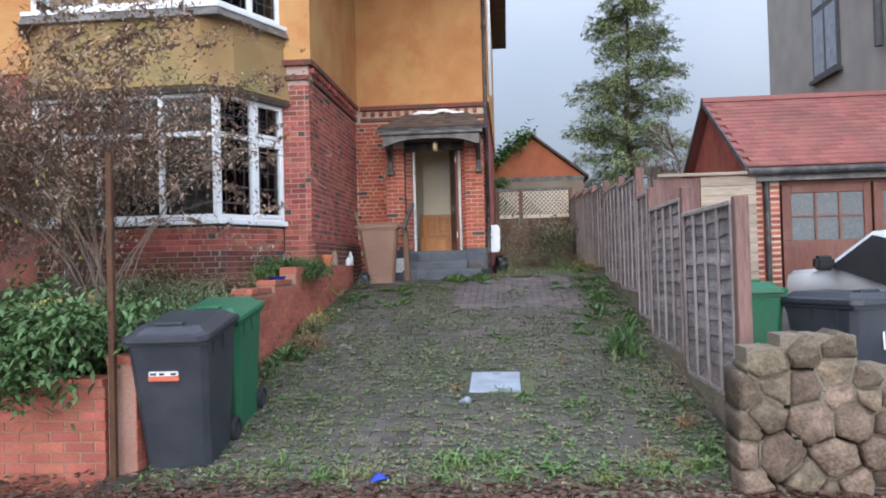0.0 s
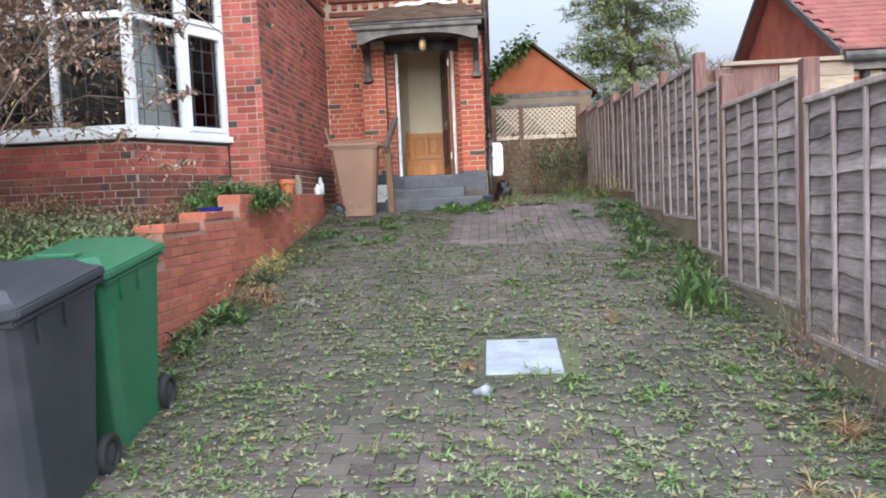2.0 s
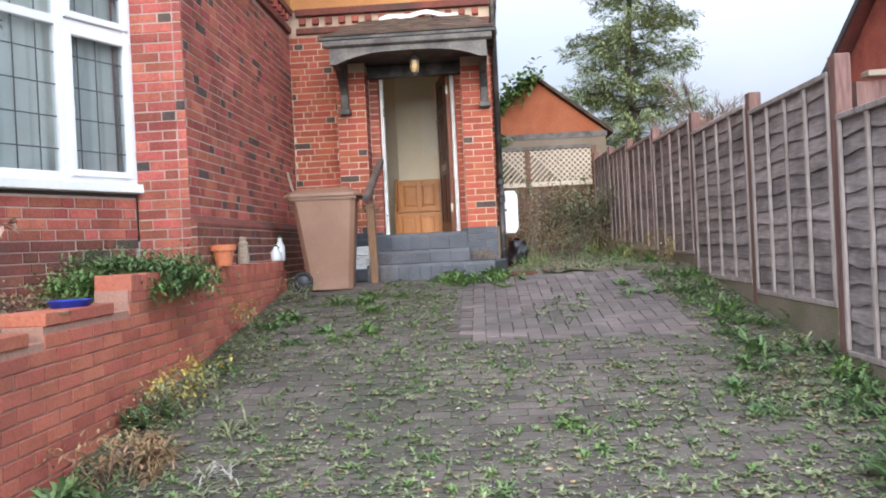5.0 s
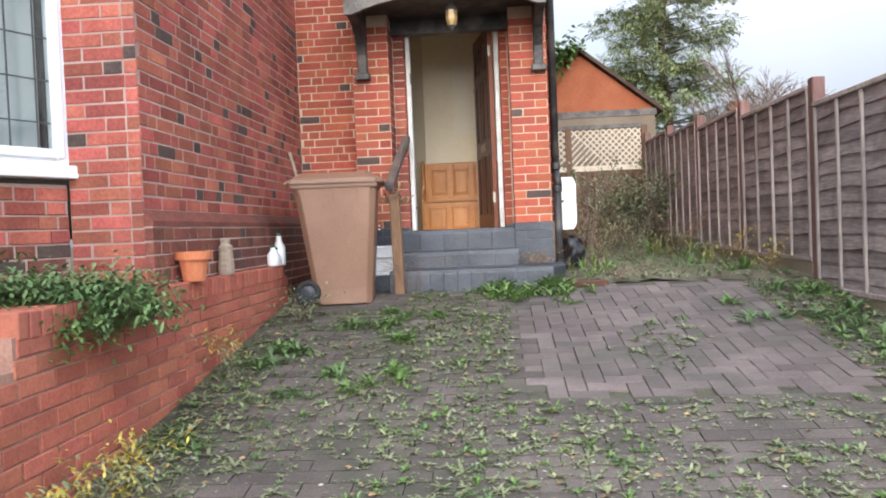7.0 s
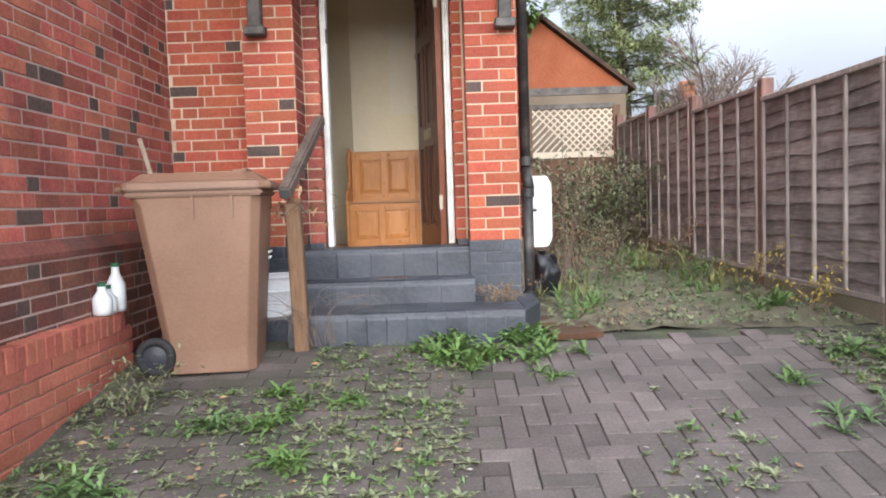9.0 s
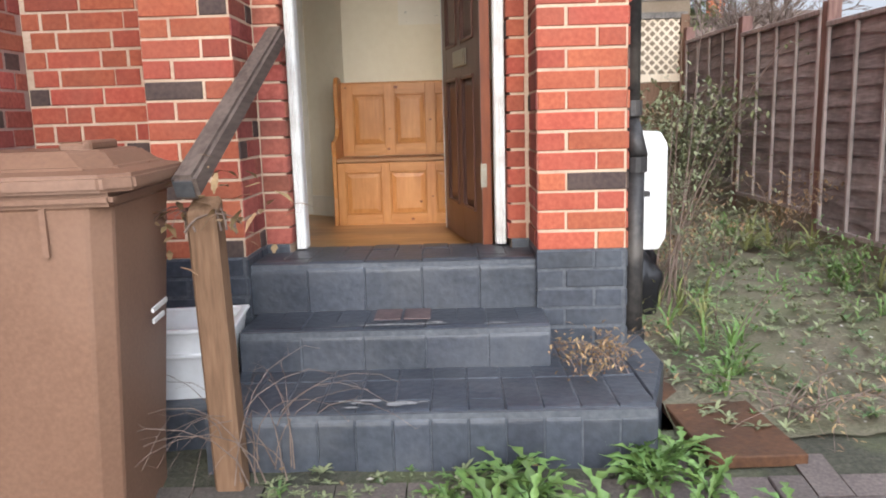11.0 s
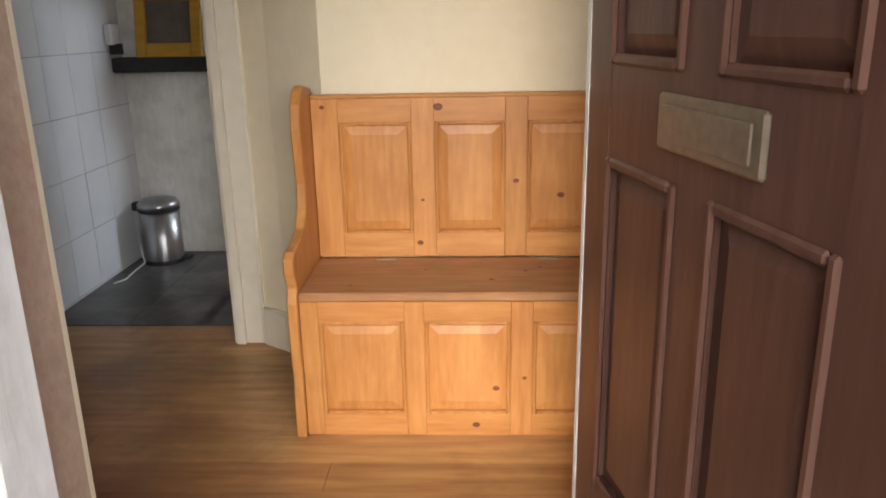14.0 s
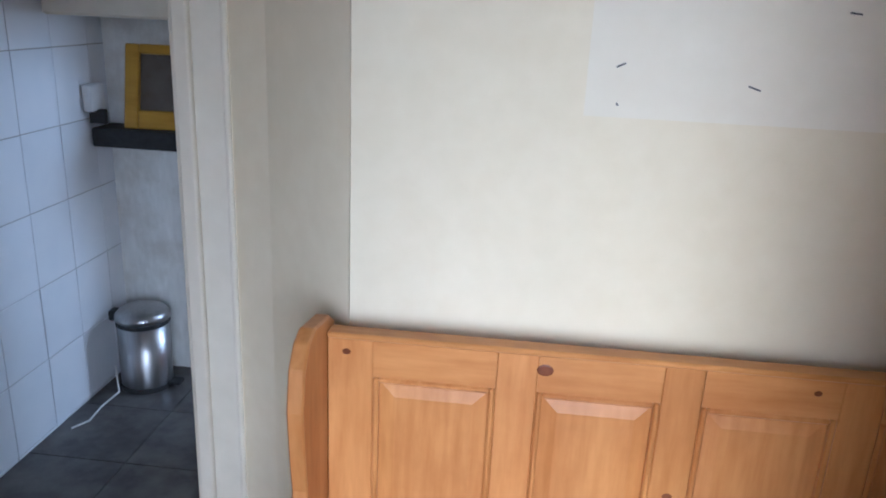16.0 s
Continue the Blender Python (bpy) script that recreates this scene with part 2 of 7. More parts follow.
TILE_WHITE = material("white_glazed_tile", (0.74, 0.77, 0.81), (0.80, 0.82, 0.85), 0.16, 2, 8, 0.03, rnd=0.05)
GROUT = material("grey_grout", (0.30, 0.29, 0.28), (0.42, 0.40, 0.38), 0.9, 8, 60, 0.3)
VINYL = material("dark_slate_vinyl", (0.055, 0.052, 0.052), (0.105, 0.098, 0.094), 0.35, 5, 30, 0.15, rnd=0.18, stain=(0.17, 0.16, 0.15), stain_amount=0.5, stain_scale=5)
BIN_BLACK = material("charcoal_bin_plastic", (0.028, 0.031, 0.040), (0.044, 0.048, 0.060), 0.42, 2, 90, 0.12, stain=(0.09, 0.09, 0.10), stain_amount=0.3, stain_scale=3)
BIN_GREEN = material("green_bin_plastic", (0.020, 0.105, 0.050), (0.034, 0.16, 0.078), 0.42, 2, 90, 0.12, stain=(0.08, 0.13, 0.09), stain_amount=0.3, stain_scale=3)
BIN_BROWN = material("brown_bin_plastic", (0.195, 0.108, 0.070), (0.25, 0.143, 0.094), 0.48, 2, 90, 0.12, stain=(0.27, 0.165, 0.115), stain_amount=0.35, stain_scale=2)
RUBBER = material("black_rubber", (0.016, 0.016, 0.017), (0.032, 0.032, 0.033), 0.75, 5, 60, 0.2)
WHITE_PLASTIC = material("white_plastic", (0.72, 0.73, 0.74), (0.80, 0.81, 0.82), 0.4, 3, 30, 0.03, stain=(0.55, 0.53, 0.48), stain_amount=0.3, stain_scale=5)
STICKER_WHITE = material("white_sticker", (0.75, 0.73, 0.71), (0.82, 0.80, 0.78), 0.5, 8, 60, 0.02)
STICKER_ORANGE = material("orange_red_sticker", (0.62, 0.13, 0.07), (0.70, 0.18, 0.10), 0.5, 8, 60, 0.02)
TERRACOTTA = material("terracotta", (0.50, 0.165, 0.075), (0.60, 0.22, 0.11), 0.8, 5, 50, 0.2)
BLUE_PLASTIC = material("blue_plastic", (0.020, 0.045, 0.36), (0.035, 0.07, 0.48), 0.35, 3, 30, 0.03)
CREAM = material("cream_enamel", (0.66, 0.60, 0.42), (0.75, 0.70, 0.52), 0.4, 3, 30, 0.05)
YELLOW_CLOTH = material("yellow_ochre_sheeting", (0.55, 0.42, 0.10), (0.70, 0.58, 0.22), 0.8, 4, 40, 0.4)
YELLOW_WOOD = wood("yellow_varnished_wood", (0.40, 0.22, 0.02), (0.52, 0.30, 0.035), "x", 0.4, 5, 0.1)
CHROME = material("brushed_steel", (0.36, 0.36, 0.365), (0.46, 0.46, 0.465), 0.34, 4, 80, 0.05, metal=1.0, stretch=(1, 1, 0.1))
BRASS = material("tarnished_letterplate", (0.32, 0.29, 0.23), (0.42, 0.39, 0.32), 0.36, 6, 60, 0.1, metal=0.9)
RUST = material("rusted_iron_plate", (0.06, 0.026, 0.012), (0.12, 0.054, 0.024), 0.75, 5, 50, 0.6, stain=(0.045, 0.03, 0.02), stain_amount=0.6, stain_scale=4)
RAIL_WOOD = wood("grey_weathered_handrail", (0.085, 0.062, 0.052), (0.17, 0.13, 0.11), "y", 0.8, 5, 0.5)
POST_WOOD = wood("brown_weathered_rail_post", (0.125, 0.070, 0.038), (0.23, 0.135, 0.078), "z", 0.8, 5, 0.6)
STONE = material("rubble_stone", (0.13, 0.088, 0.060), (0.32, 0.24, 0.17), 0.93, 7, 45, 0.9, rnd=0.5, stain=(0.085, 0.07, 0.048), stain_amount=0.7, stain_scale=5, dist=0.012)
LEAF_GREEN = material("weed_leaf", (0.08, 0.14, 0.05), (0.15, 0.235, 0.085), 0.55, 6, 60, 0.1, rnd=0.35)
LEAF_BRIGHT = material("fresh_leaf", (0.095, 0.17, 0.042), (0.17, 0.27, 0.08), 0.5, 6, 60, 0.1, rnd=0.3)
LEAF_DULL = material("dull_weed_leaf", (0.15, 0.175, 0.085), (0.27, 0.29, 0.16), 0.65, 6, 60, 0.1, rnd=0.4)
LEAF_DRY = material("dry_leaf", (0.22, 0.135, 0.065), (0.40, 0.27, 0.15), 0.8, 8, 60, 0.2, rnd=0.45)
LEAF_PALE = material("bleached_litter", (0.27, 0.255, 0.21), (0.46, 0.44, 0.39), 0.8, 8, 60, 0.1, rnd=0.3)
LEAF_YELLOW = material("yellow_leaf", (0.34, 0.28, 0.05), (0.52, 0.4, 0.09), 0.6, 8, 60, 0.1, rnd=0.3)
LEAF_RUSSET = material("russet_leaf", (0.26, 0.17, 0.125), (0.44, 0.31, 0.23), 0.8, 8, 60, 0.1, rnd=0.4)
NEEDLE = material("conifer_foliage", (0.17, 0.205, 0.08), (0.33, 0.36, 0.16), 0.75, 0.7, 20, 0.2, rnd=0.45)
BARK = material("bark", (0.075, 0.055, 0.042), (0.16, 0.12, 0.095), 0.95, 6, 50, 0.8)
TWIG = material("thin_twig", (0.13, 0.095, 0.078), (0.24, 0.18, 0.15), 0.9, 8, 50, 0.3)
CAR_WHITE = material("white_car_paint", (0.8, 0.81, 0.82), (0.84, 0.85, 0.86), 0.18, 2, 20, 0.01)
GARAGE_BROWN = wood("faded_brown_garage_door", (0.125, 0.045, 0.03), (0.19, 0.075, 0.052), "z", 0.6, 4, 0.25, 0, (0.22, 0.13, 0.10), 0.3)
SHIPLAP = wood("pale_grey_shiplap", (0.27, 0.21, 0.155), (0.42, 0.34, 0.26), "x", 0.85, 4, 0.4, 0.2)
LATTICE = wood("pale_lattice_lath", (0.66, 0.57, 0.44), (0.78, 0.69, 0.55), "z", 0.85, 4, 0.3)
OLDFENCE = wood("brown_old_fence", (0.12, 0.070, 0.045), (0.22, 0.135, 0.090), "z", 0.9, 4, 0.4, 0.2)
TILEHUNG = material("orange_brick_gable", (0.38, 0.115, 0.050), (0.50, 0.175, 0.085), 0.9, 3, 30, 0.4, rnd=0.15)
# an unlit room's shade is put into this dark colour
DARKROOM = material("dark_room_shade_tone", (0.10, 0.085, 0.070), (0.15, 0.13, 0.11), 0.9, 2, 20, 0.05)
CURTAIN = material("pale_curtain", (0.60, 0.60, 0.57), (0.72, 0.72, 0.69), 0.9, 6, 40, 0.2)
LEAD = material("lead_came", (0.06, 0.06, 0.065), (0.10, 0.10, 0.105), 0.6, 8, 60, 0.1)
LAMP_GLASS = material("amber_lantern_glass", (0.40, 0.26, 0.09), (0.52, 0.36, 0.15), 0.3, 8, 40, 0.1)
FLAKE = material("bare_brick_under_paint", (0.22, 0.225, 0.235), (0.36, 0.36, 0.365), 0.9, 20, 90, 0.4)
WORN_RED = material("brick_showing_through_paint", (0.085, 0.062, 0.064), (0.16, 0.115, 0.115), 0.6, 9, 60, 0.4)
LEAF_DARK = material("rotting_leaf", (0.055, 0.030, 0.022), (0.15, 0.080, 0.055), 0.7, 8, 60, 0.2, rnd=0.45)
GRASS_OLIVE = material("olive_grass", (0.17, 0.19, 0.065), (0.31, 0.31, 0.13), 0.7, 8, 60, 0.1, rnd=0.35)
# dusty opaque grey, with the panes' sky reflection put into the colour
REFLECTING_PANE = material("dusty_garage_pane_with_reflection", (0.085, 0.09, 0.092), (0.15, 0.16, 0.162), 0.22, 3, 30, 0.03, stain=(0.07, 0.07, 0.07), stain_amount=0.5, stain_scale=3)
PALE_RENDER = material("pale_rendered_wall", (0.20, 0.155, 0.11), (0.29, 0.24, 0.18), 0.9, 2, 60, 0.3)
STONE_MORTAR = material("crumbling_wall_mortar", (0.17, 0.135, 0.10), (0.30, 0.25, 0.19), 0.95, 4, 60, 0.9, stain=(0.09, 0.08, 0.05), stain_amount=0.5, stain_scale=4, dist=0.015)
PLASTIC_BAG = material("black_refuse_bag", (0.014, 0.014, 0.016), (0.024, 0.024, 0.027), 0.3, 8, 30, 0.5)


def glass(name, tint=(0.9, 0.94, 0.95)):
    m = bpy.data.materials.new(name)
    m.use_nodes = True
    nt = m.node_tree
    nt.nodes.remove(nt.nodes["Principled BSDF"])
    tr, gl, mx, fr = nt.nodes.new("ShaderNodeBsdfTransparent"), nt.nodes.new("ShaderNodeBsdfGlossy"), nt.nodes.new("ShaderNodeMixShader"), nt.nodes.new("ShaderNodeFresnel")
    tr.inputs["Color"].default_value = (*tint, 1)
    gl.inputs["Roughness"].default_value = 0.03
    fr.inputs["IOR"].default_value = 1.5
    nt.links.new(fr.outputs[0], mx.inputs[0])
    nt.links.new(tr.outputs[0], mx.inputs[1])
    nt.links.new(gl.outputs[0], mx.inputs[2])
    nt.links.new(mx.outputs[0], nt.nodes["Material Output"].inputs["Surface"])
    return m


GLASS = glass("window_glass")
GLASS_DARK = glass("tinted_glass", (0.25, 0.28, 0.30))


# ---- building helpers ----
class Geo:
    """Vertices and faces of one mesh."""

    def __init__(self):
        self.v, self.f = [], []

    def add(self, verts, faces, m=None):
        k = len(self.v)
        self.v += [tuple(m @ Vector(p)) if m else tuple(p) for p in verts]
        self.f += [tuple(i + k for i in f) for f in faces]
        return self

    def box(self, x0, y0, z0, x1, y1, z1, m=None):
        return self.add([(x0, y0, z0), (x1, y0, z0), (x1, y1, z0), (x0, y1, z0), (x0, y0, z1), (x1, y0, z1), (x1, y1, z1), (x0, y1, z1)],
                        [(0, 3, 2, 1), (4, 5, 6, 7), (0, 1, 5, 4), (1, 2, 6, 5), (2, 3, 7, 6), (3, 0, 4, 7)], m)

    def prism(self, poly, axis, a, b, m=None):
        """A polygon of (u, v), drawn out along an axis from a to b. x: (y, z); y: (x, z); z: (x, y)."""
        put = {"x": lambda u, v, w: (w, u, v), "y": lambda u, v, w: (u, w, v), "z": lambda u, v, w: (u, v, w)}[axis]
        n = len(poly)
        vs = [put(u, v, a) for u, v in poly] + [put(u, v, b) for u, v in poly]
        fs = [tuple(range(n - 1, -1, -1)), tuple(range(n, 2 * n))] + [(i, (i + 1) % n, n + (i + 1) % n, n + i) for i in range(n)]
        return self.add(vs, fs, m)

    def tube(self, a, b, ra, rb=None, n=8, caps=True):
        a, b = Vector(a), Vector(b)
        rb = ra if rb is None else rb
        q = (b - a).to_track_quat("Z", "Y")
        ring = [(math.cos(2 * math.pi * i / n), math.sin(2 * math.pi * i / n)) for i in range(n)]
        vs = [a + q @ Vector((c * ra, s * ra, 0)) for c, s in ring] + [b + q @ Vector((c * rb, s * rb, 0)) for c, s in ring]
        fs = [(i, (i + 1) % n, n + (i + 1) % n, n + i) for i in range(n)]
        if caps:
            fs += [tuple(range(n - 1, -1, -1)), tuple(range(n, 2 * n))]
        return self.add(vs, fs)

    def lathe(self, prof, centre=(0, 0, 0), n=20, m=None, squash=1.0):
        """prof: (radius, z) from below to the top."""
        vs, fs = [], []
        for r, z in prof:
            vs += [(centre[0] + r * math.cos(2 * math.pi * i / n), centre[1] + squash * r * math.sin(2 * math.pi * i / n), centre[2] + z) for i in range(n)]
        for k in range(len(prof) - 1):
            fs += [(k * n + i, k * n + (i + 1) % n, (k + 1) * n + (i + 1) % n, (k + 1) * n + i) for i in range(n)]
        fs += [tuple(range(n - 1, -1, -1)), tuple((len(prof) - 1) * n + i for i in range(n))]
        return self.add(vs, fs, m)

    def ring(self, centre, axis, r0, r1, w, n=24):
        """A flat tyre-like ring about an axis, w wide."""
        q = Vector(axis).normalized().to_track_quat("Z", "Y")
        prof = [(r0, -w / 2), (r1 * 0.94, -w / 2), (r1, -w / 4), (r1, w / 4), (r1 * 0.94, w / 2), (r0, w / 2)]
        vs, fs, p = [], [], len(prof)
        for i in range(n):
            t = 2 * math.pi * i / n
            vs += [Vector(centre) + q @ Vector((r * math.cos(t), r * math.sin(t), z)) for r, z in prof]
        for i in range(n):
            j = (i + 1) % n
            fs += [(i * p + k, j * p + k, j * p + (k + 1) % p, i * p + (k + 1) % p) for k in range(p)]
        return self.add(vs, fs)

    def mesh(self, name, bevel=0.0, smooth=False, segments=1):
        me = bpy.data.meshes.new(name)
        me.from_pydata(self.v, [], self.f)
        if bevel:
            bm = bmesh.new()
            bm.from_mesh(me)
            bmesh.ops.recalc_face_normals(bm, faces=bm.faces)
            edges = [e for e in bm.edges if len(e.link_faces) == 2 and e.calc_face_angle(0) > 0.5]
            bmesh.ops.bevel(bm, geom=edges, offset=bevel, segments=segments, affect="EDGES", clamp_overlap=True)
            bm.to_mesh(me)
            bm.free()
        if smooth:
            me.polygons.foreach_set("use_smooth", [True] * len(me.polygons))
        me.update()
        return me


def part(name, geo, mat, parent=None, label="", bevel=0.0, smooth=False, segments=1, m=None):
    ob = new(name, geo.mesh(name, bevel, smooth, segments) if isinstance(geo, Geo) else geo)
    if not ob.data.materials:
        ob.data.materials.append(mat)
    if parent:
        ob.parent = parent
    if m:
        ob.matrix_basis = m
    return tagged(ob, label)


def thing(name, label, category, m=None, group=""):
    ob = new(name)
    ob.empty_display_size = 0.1
    if m:
        ob.matrix_basis = m
    return tagged(ob, label, category, group)


def structure(name, geo, mat, label="", category="", bevel=0.0, smooth=False):
    return tagged(part(name, geo, mat, None, label, bevel, smooth), category=category, kind="structure")


def stuff(ob, label="", category=""):
    return tagged(ob, label, category, kind="stuff")


def rect_wall(g, x0, x1, y0, y1, z0, z1, hx0, hx1, hz0, hz1):
    """A wall along x with one opening through it."""
    g.box(x0, y0, z0, hx0, y1, z1).box(hx1, y0, z0, x1, y1, z1)
    if hz1 < z1:
        g.box(hx0, y0, hz1, hx1, y1, z1)
    if hz0 > z0:
        g.box(hx0, y0, z0, hx1, y1, hz0)
    return g


R = random.Random(7)


def GZ(y):
    """The ground's height along the drive."""
    if y < 4.95:
        return 0.112 - 0.02 * (4.95 - y)
    if y < 13.15:
        return 0.1125 + 0.15 * (y - 4.95)
    return 1.3425 + 0.02 * (y - 13.15)


# ---- ground ----
def sheet(name, mat, x0, x1, y0, y1, step, dz=0.0, rough=0.0, label="", category="", shape=None):
    g = Geo()
    nx, ny = max(1, round((x1 - x0) / step)), max(1, round((y1 - y0) / step))
    for j in range(ny + 1):
        for i in range(nx + 1):
            x, y = x0 + (x1 - x0) * i / nx, y0 + (y1 - y0) * j / ny
            z = (shape(x, y) if shape else GZ(y)) + dz + rough * noise.noise((x * 2.3, y * 2.3, 0.3)) + rough * 0.5 * noise.noise((x * 7, y * 7, 4))
            g.v.append((x, y, z))
    n = nx + 1
    g.f = [(j * n + i, j * n + i + 1, (j + 1) * n + i + 1, (j + 1) * n + i) for j in range(ny) for i in range(nx)]
    return structure(name, g, mat, label, category, smooth=True)


def far_ground(x, y):
    return GZ(min(y, 24.0)) - 0.28 - 0.9 * max(0, (y - 30) / 400)


sheet("ground", SOIL, -300, 300, -300, 500, 8.0, 0, 0, "bare earth and far ground", "ground", far_ground)
sheet("pavement", ASPHALT, -14, 14, -6.0, 4.95, 0.25, 0, 0.006, "worn grey asphalt pavement with leaf litter", "pavement")
sheet("drive_bed", DIRT, -3.34, 1.20, 4.9, 13.4, 0.07, -0.012, 0.012, "mossy dirt between the drive's paving blocks", "ground")
sheet("side_passage_ground", PASSAGE, -0.80, 1.20, 13.3, 21.5, 0.12, 0.0, 0.05, "earth of the overgrown side passage", "ground")
sheet("neighbour_drive", ASPHALT, 1.30, 12, 4.9, 11.0, 0.4, 0.02, 0.01, "neighbour's grey drive", "ground")


def bed(x, y):
    t = min(1, max(0, (y - 5.4) / 5.0))
    return 0.70 + 0.78 * t - 0.10 * min(1, max(0, (-3.3 - x) * 3))


sheet("garden_bed", SOIL, -9.5, -3.2, 5.35, 10.76, 0.13, 0, 0.07, "raised overgrown front garden bed", "ground", bed)
g = Geo().box(-0.05, 4.86, -0.05, 0.95, 4.97, 0.13).box(-1.9, 4.87, -0.05, -0.054, 4.98, 0.112)
structure("kerb_edging", g, CONCRETE, "worn concrete edging along the pavement", "edging", 0.01)

# ---- the house: walls ----
SX, FY, RY = -3.26, 10.75, 14.14  # side wall's plane, front of the projecting block, recessed front
BAND = 4.48
structure("wall_side_core", Geo().box(SX - 0.24, FY, 0.3, SX, RY + 0.3, BAND + 0.119), MORTAR, "mortar bed of the house's side wall", "wall")
structure("wall_front_strip_core", Geo().box(-3.66, FY - 0.004, 0.3, SX - 0.004, FY + 0.24, BAND + 0.119), MORTAR, "mortar bed of the brick corner", "wall")
structure("wall_front_far_core", Geo().box(-9.4, FY, 0.3, -7.0, FY + 0.24, BAND + 0.119), BRICK_SOOT, "front wall beyond the bay", "wall")
DX0, DX1, DZ1 = -2.22, -1.283, 3.93  # doorway
g = rect_wall(Geo(), SX + 0.001, -0.78, RY, RY + 0.28, 0.9, BAND + 0.119, DX0, DX1, 1.76, DZ1)
structure("wall_recess_core", g, MORTAR_PALE, "mortar bed of the recessed front wall", "wall")
g = Geo()
for y0, y1, z0, z1 in ((RY + 0.281, 17.2, 0.9, 7.6), (17.2, 18.2, 0.9, 2.75), (17.2, 18.2, 3.85, 7.6), (18.2, 21.0, 0.9, 7.6)):
    g.box(-0.87, y0, z0, -0.781, y1, z1)
structure("wall_gable_side", g, BRICK_SIDE, "brick flank of the house with an assumed small window", "wall")
# assumed window, never in view; its opening holds the added kitchen lamp
for nm, y0, y1, z0, z1 in (("window_7", 17.2, 18.2, 2.75, 3.85),):
    w = tagged(new(nm), "assumed small white side window, out of view", "window", kind="structure")
    part("window_frame", Geo().box(-0.86, y0, z0, -0.80, y0 + 0.05, z1).box(-0.86, y1 - 0.05, z0, -0.80, y1, z1).box(-0.86, y0 + 0.05, z0, -0.80, y1 - 0.05, z0 + 0.05).box(-0.86, y0 + 0.05, z1 - 0.05, -0.80, y1 - 0.05, z1), UPVC, w)
    p = part("pane", Geo().box(-0.823, y0 + 0.04, z0 + 0.04, -0.817, y1 - 0.04, z1 - 0.04), GLASS, w)
    p.visible_shadow = False
# upper storey in roughcast
structure("upper_wall_recess", Geo().box(SX + 0.01, RY - 0.035, BAND + 0.12, -0.74, RY + 0.25, 7.7), OCHRE, "stained ochre roughcast upper wall", "wall")
structure("upper_wall_side", Geo().box(SX - 0.25, FY - 0.03, BAND + 0.12, SX + 0.04, RY - 0.036, 7.7), OCHRE, "stained ochre roughcast upper side wall", "wall")
structure("upper_wall_front", Geo().box(-9.4, FY - 0.03, BAND + 0.12, SX - 0.251, FY + 0.2, 7.7), OCHRE, "stained ochre roughcast upper front wall", "wall")
structure("upper_wall_flank", Geo().box(-0.779, RY + 0.26, BAND + 0.12, -0.735, 21.0, 7.7), OCHRE, "ochre roughcast on the upper flank", "wall")
structure("roof", Geo().prism([(10.0, 7.7), (21.6, 7.7), (17.5, 10.8), (14.5, 10.8)], "x", -9.8, -0.35), OLDTILE, "brown tiled main roof", "roof")

# ---- bay window on the left ----
BAY = [(-7.25, 10.75), (-6.72, 9.62), (-4.20, 9.62), (-3.66, 10.75)]  # plan, left to right
SILL, HEAD = 2.27, 3.94


def bay_ring(off, back=0.0):
    """The bay's plan, pushed out by off."""
    (ax, ay), (bx, by), (cx, cy), (dx, dy) = BAY
    return [(ax - off, ay + back), (bx - off * 0.7, by - off), (cx + off * 0.7, cy - off), (dx + off, dy + back)]


def bay_solid(z0, z1, off0, off1=None):
    o0, o1 = bay_ring(off0), bay_ring(off0 if off1 is None else off1)
    vs = [(x, y, z0) for x, y in o0] + [(x, y, z1) for x, y in o1]
    return Geo().add(vs, [(3, 2, 1, 0), (4, 5, 6, 7), (0, 1, 5, 4), (1, 2, 6, 5), (2, 3, 7, 6), (3, 0, 4, 7)])


structure("bay_base_core", bay_solid(0.6, SILL - 0.10, -0.02), MORTAR, "mortar bed of the bay's base", "wall")
# bulging rendered apron between the storeys
g = Geo()
levels = [(HEAD + 0.02, 0.06), (HEAD + 0.07, 0.13), (HEAD + 0.22, 0.10), (HEAD + 0.5, 0.075), (HEAD + 0.8, 0.06), (HEAD + 0.98, 0.08)]
for z, o in levels:
    (ax, ay), (bx, by), (cx, cy), (dx, dy) = bay_ring(o)
    ring = [(ax, ay), (bx - 0.12, by + 0.28), (bx + 0.22, by), (cx - 0.22, cy), (cx + 0.12, cy + 0.28), (dx, dy)]
    g.v += [(x, y, z) for x, y in ring]
n = 6
g.f = [(k * n + i, k * n + i + 1, (k + 1) * n + i + 1, (k + 1) * n + i) for k in range(len(levels) - 1) for i in range(n - 1)]
g.f += [tuple(range(n - 1, -1, -1)), tuple((len(levels) - 1) * n + i for i in range(n))]
# the apron's colour carries the shrub's shade as well as lichen
structure("bay_apron", g, OCHRE_LICHEN_SHADE, "bulging ochre rendered apron with lichen, coloured darker for shrub shade", "wall")
structure("bay_drip_edge", bay_solid(HEAD - 0.02, HEAD + 0.03, 0.10, 0.15), GREY_TIMBER, "grey lead drip over the bay window", "trim", 0.004)
structure("bay_flashing", bay_solid(4.90, 5.02, 0.16, 0.10), GREY_TIMBER, "grey lead flashing under the upper window", "trim", 0.01)
structure("bay_upper_sill", bay_solid(5.02, 5.08, 0.12), UPVC, "white sill of the upper bay window", "trim", 0.008)
structure("bay_upper_core", bay_solid(7.0, 7.7, 0.0), OCHRE, "wall above the upper bay window", "wall")
# front room: floor, walls and ceiling coloured dark to read as unlit
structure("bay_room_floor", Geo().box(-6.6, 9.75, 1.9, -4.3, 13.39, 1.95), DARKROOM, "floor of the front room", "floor")
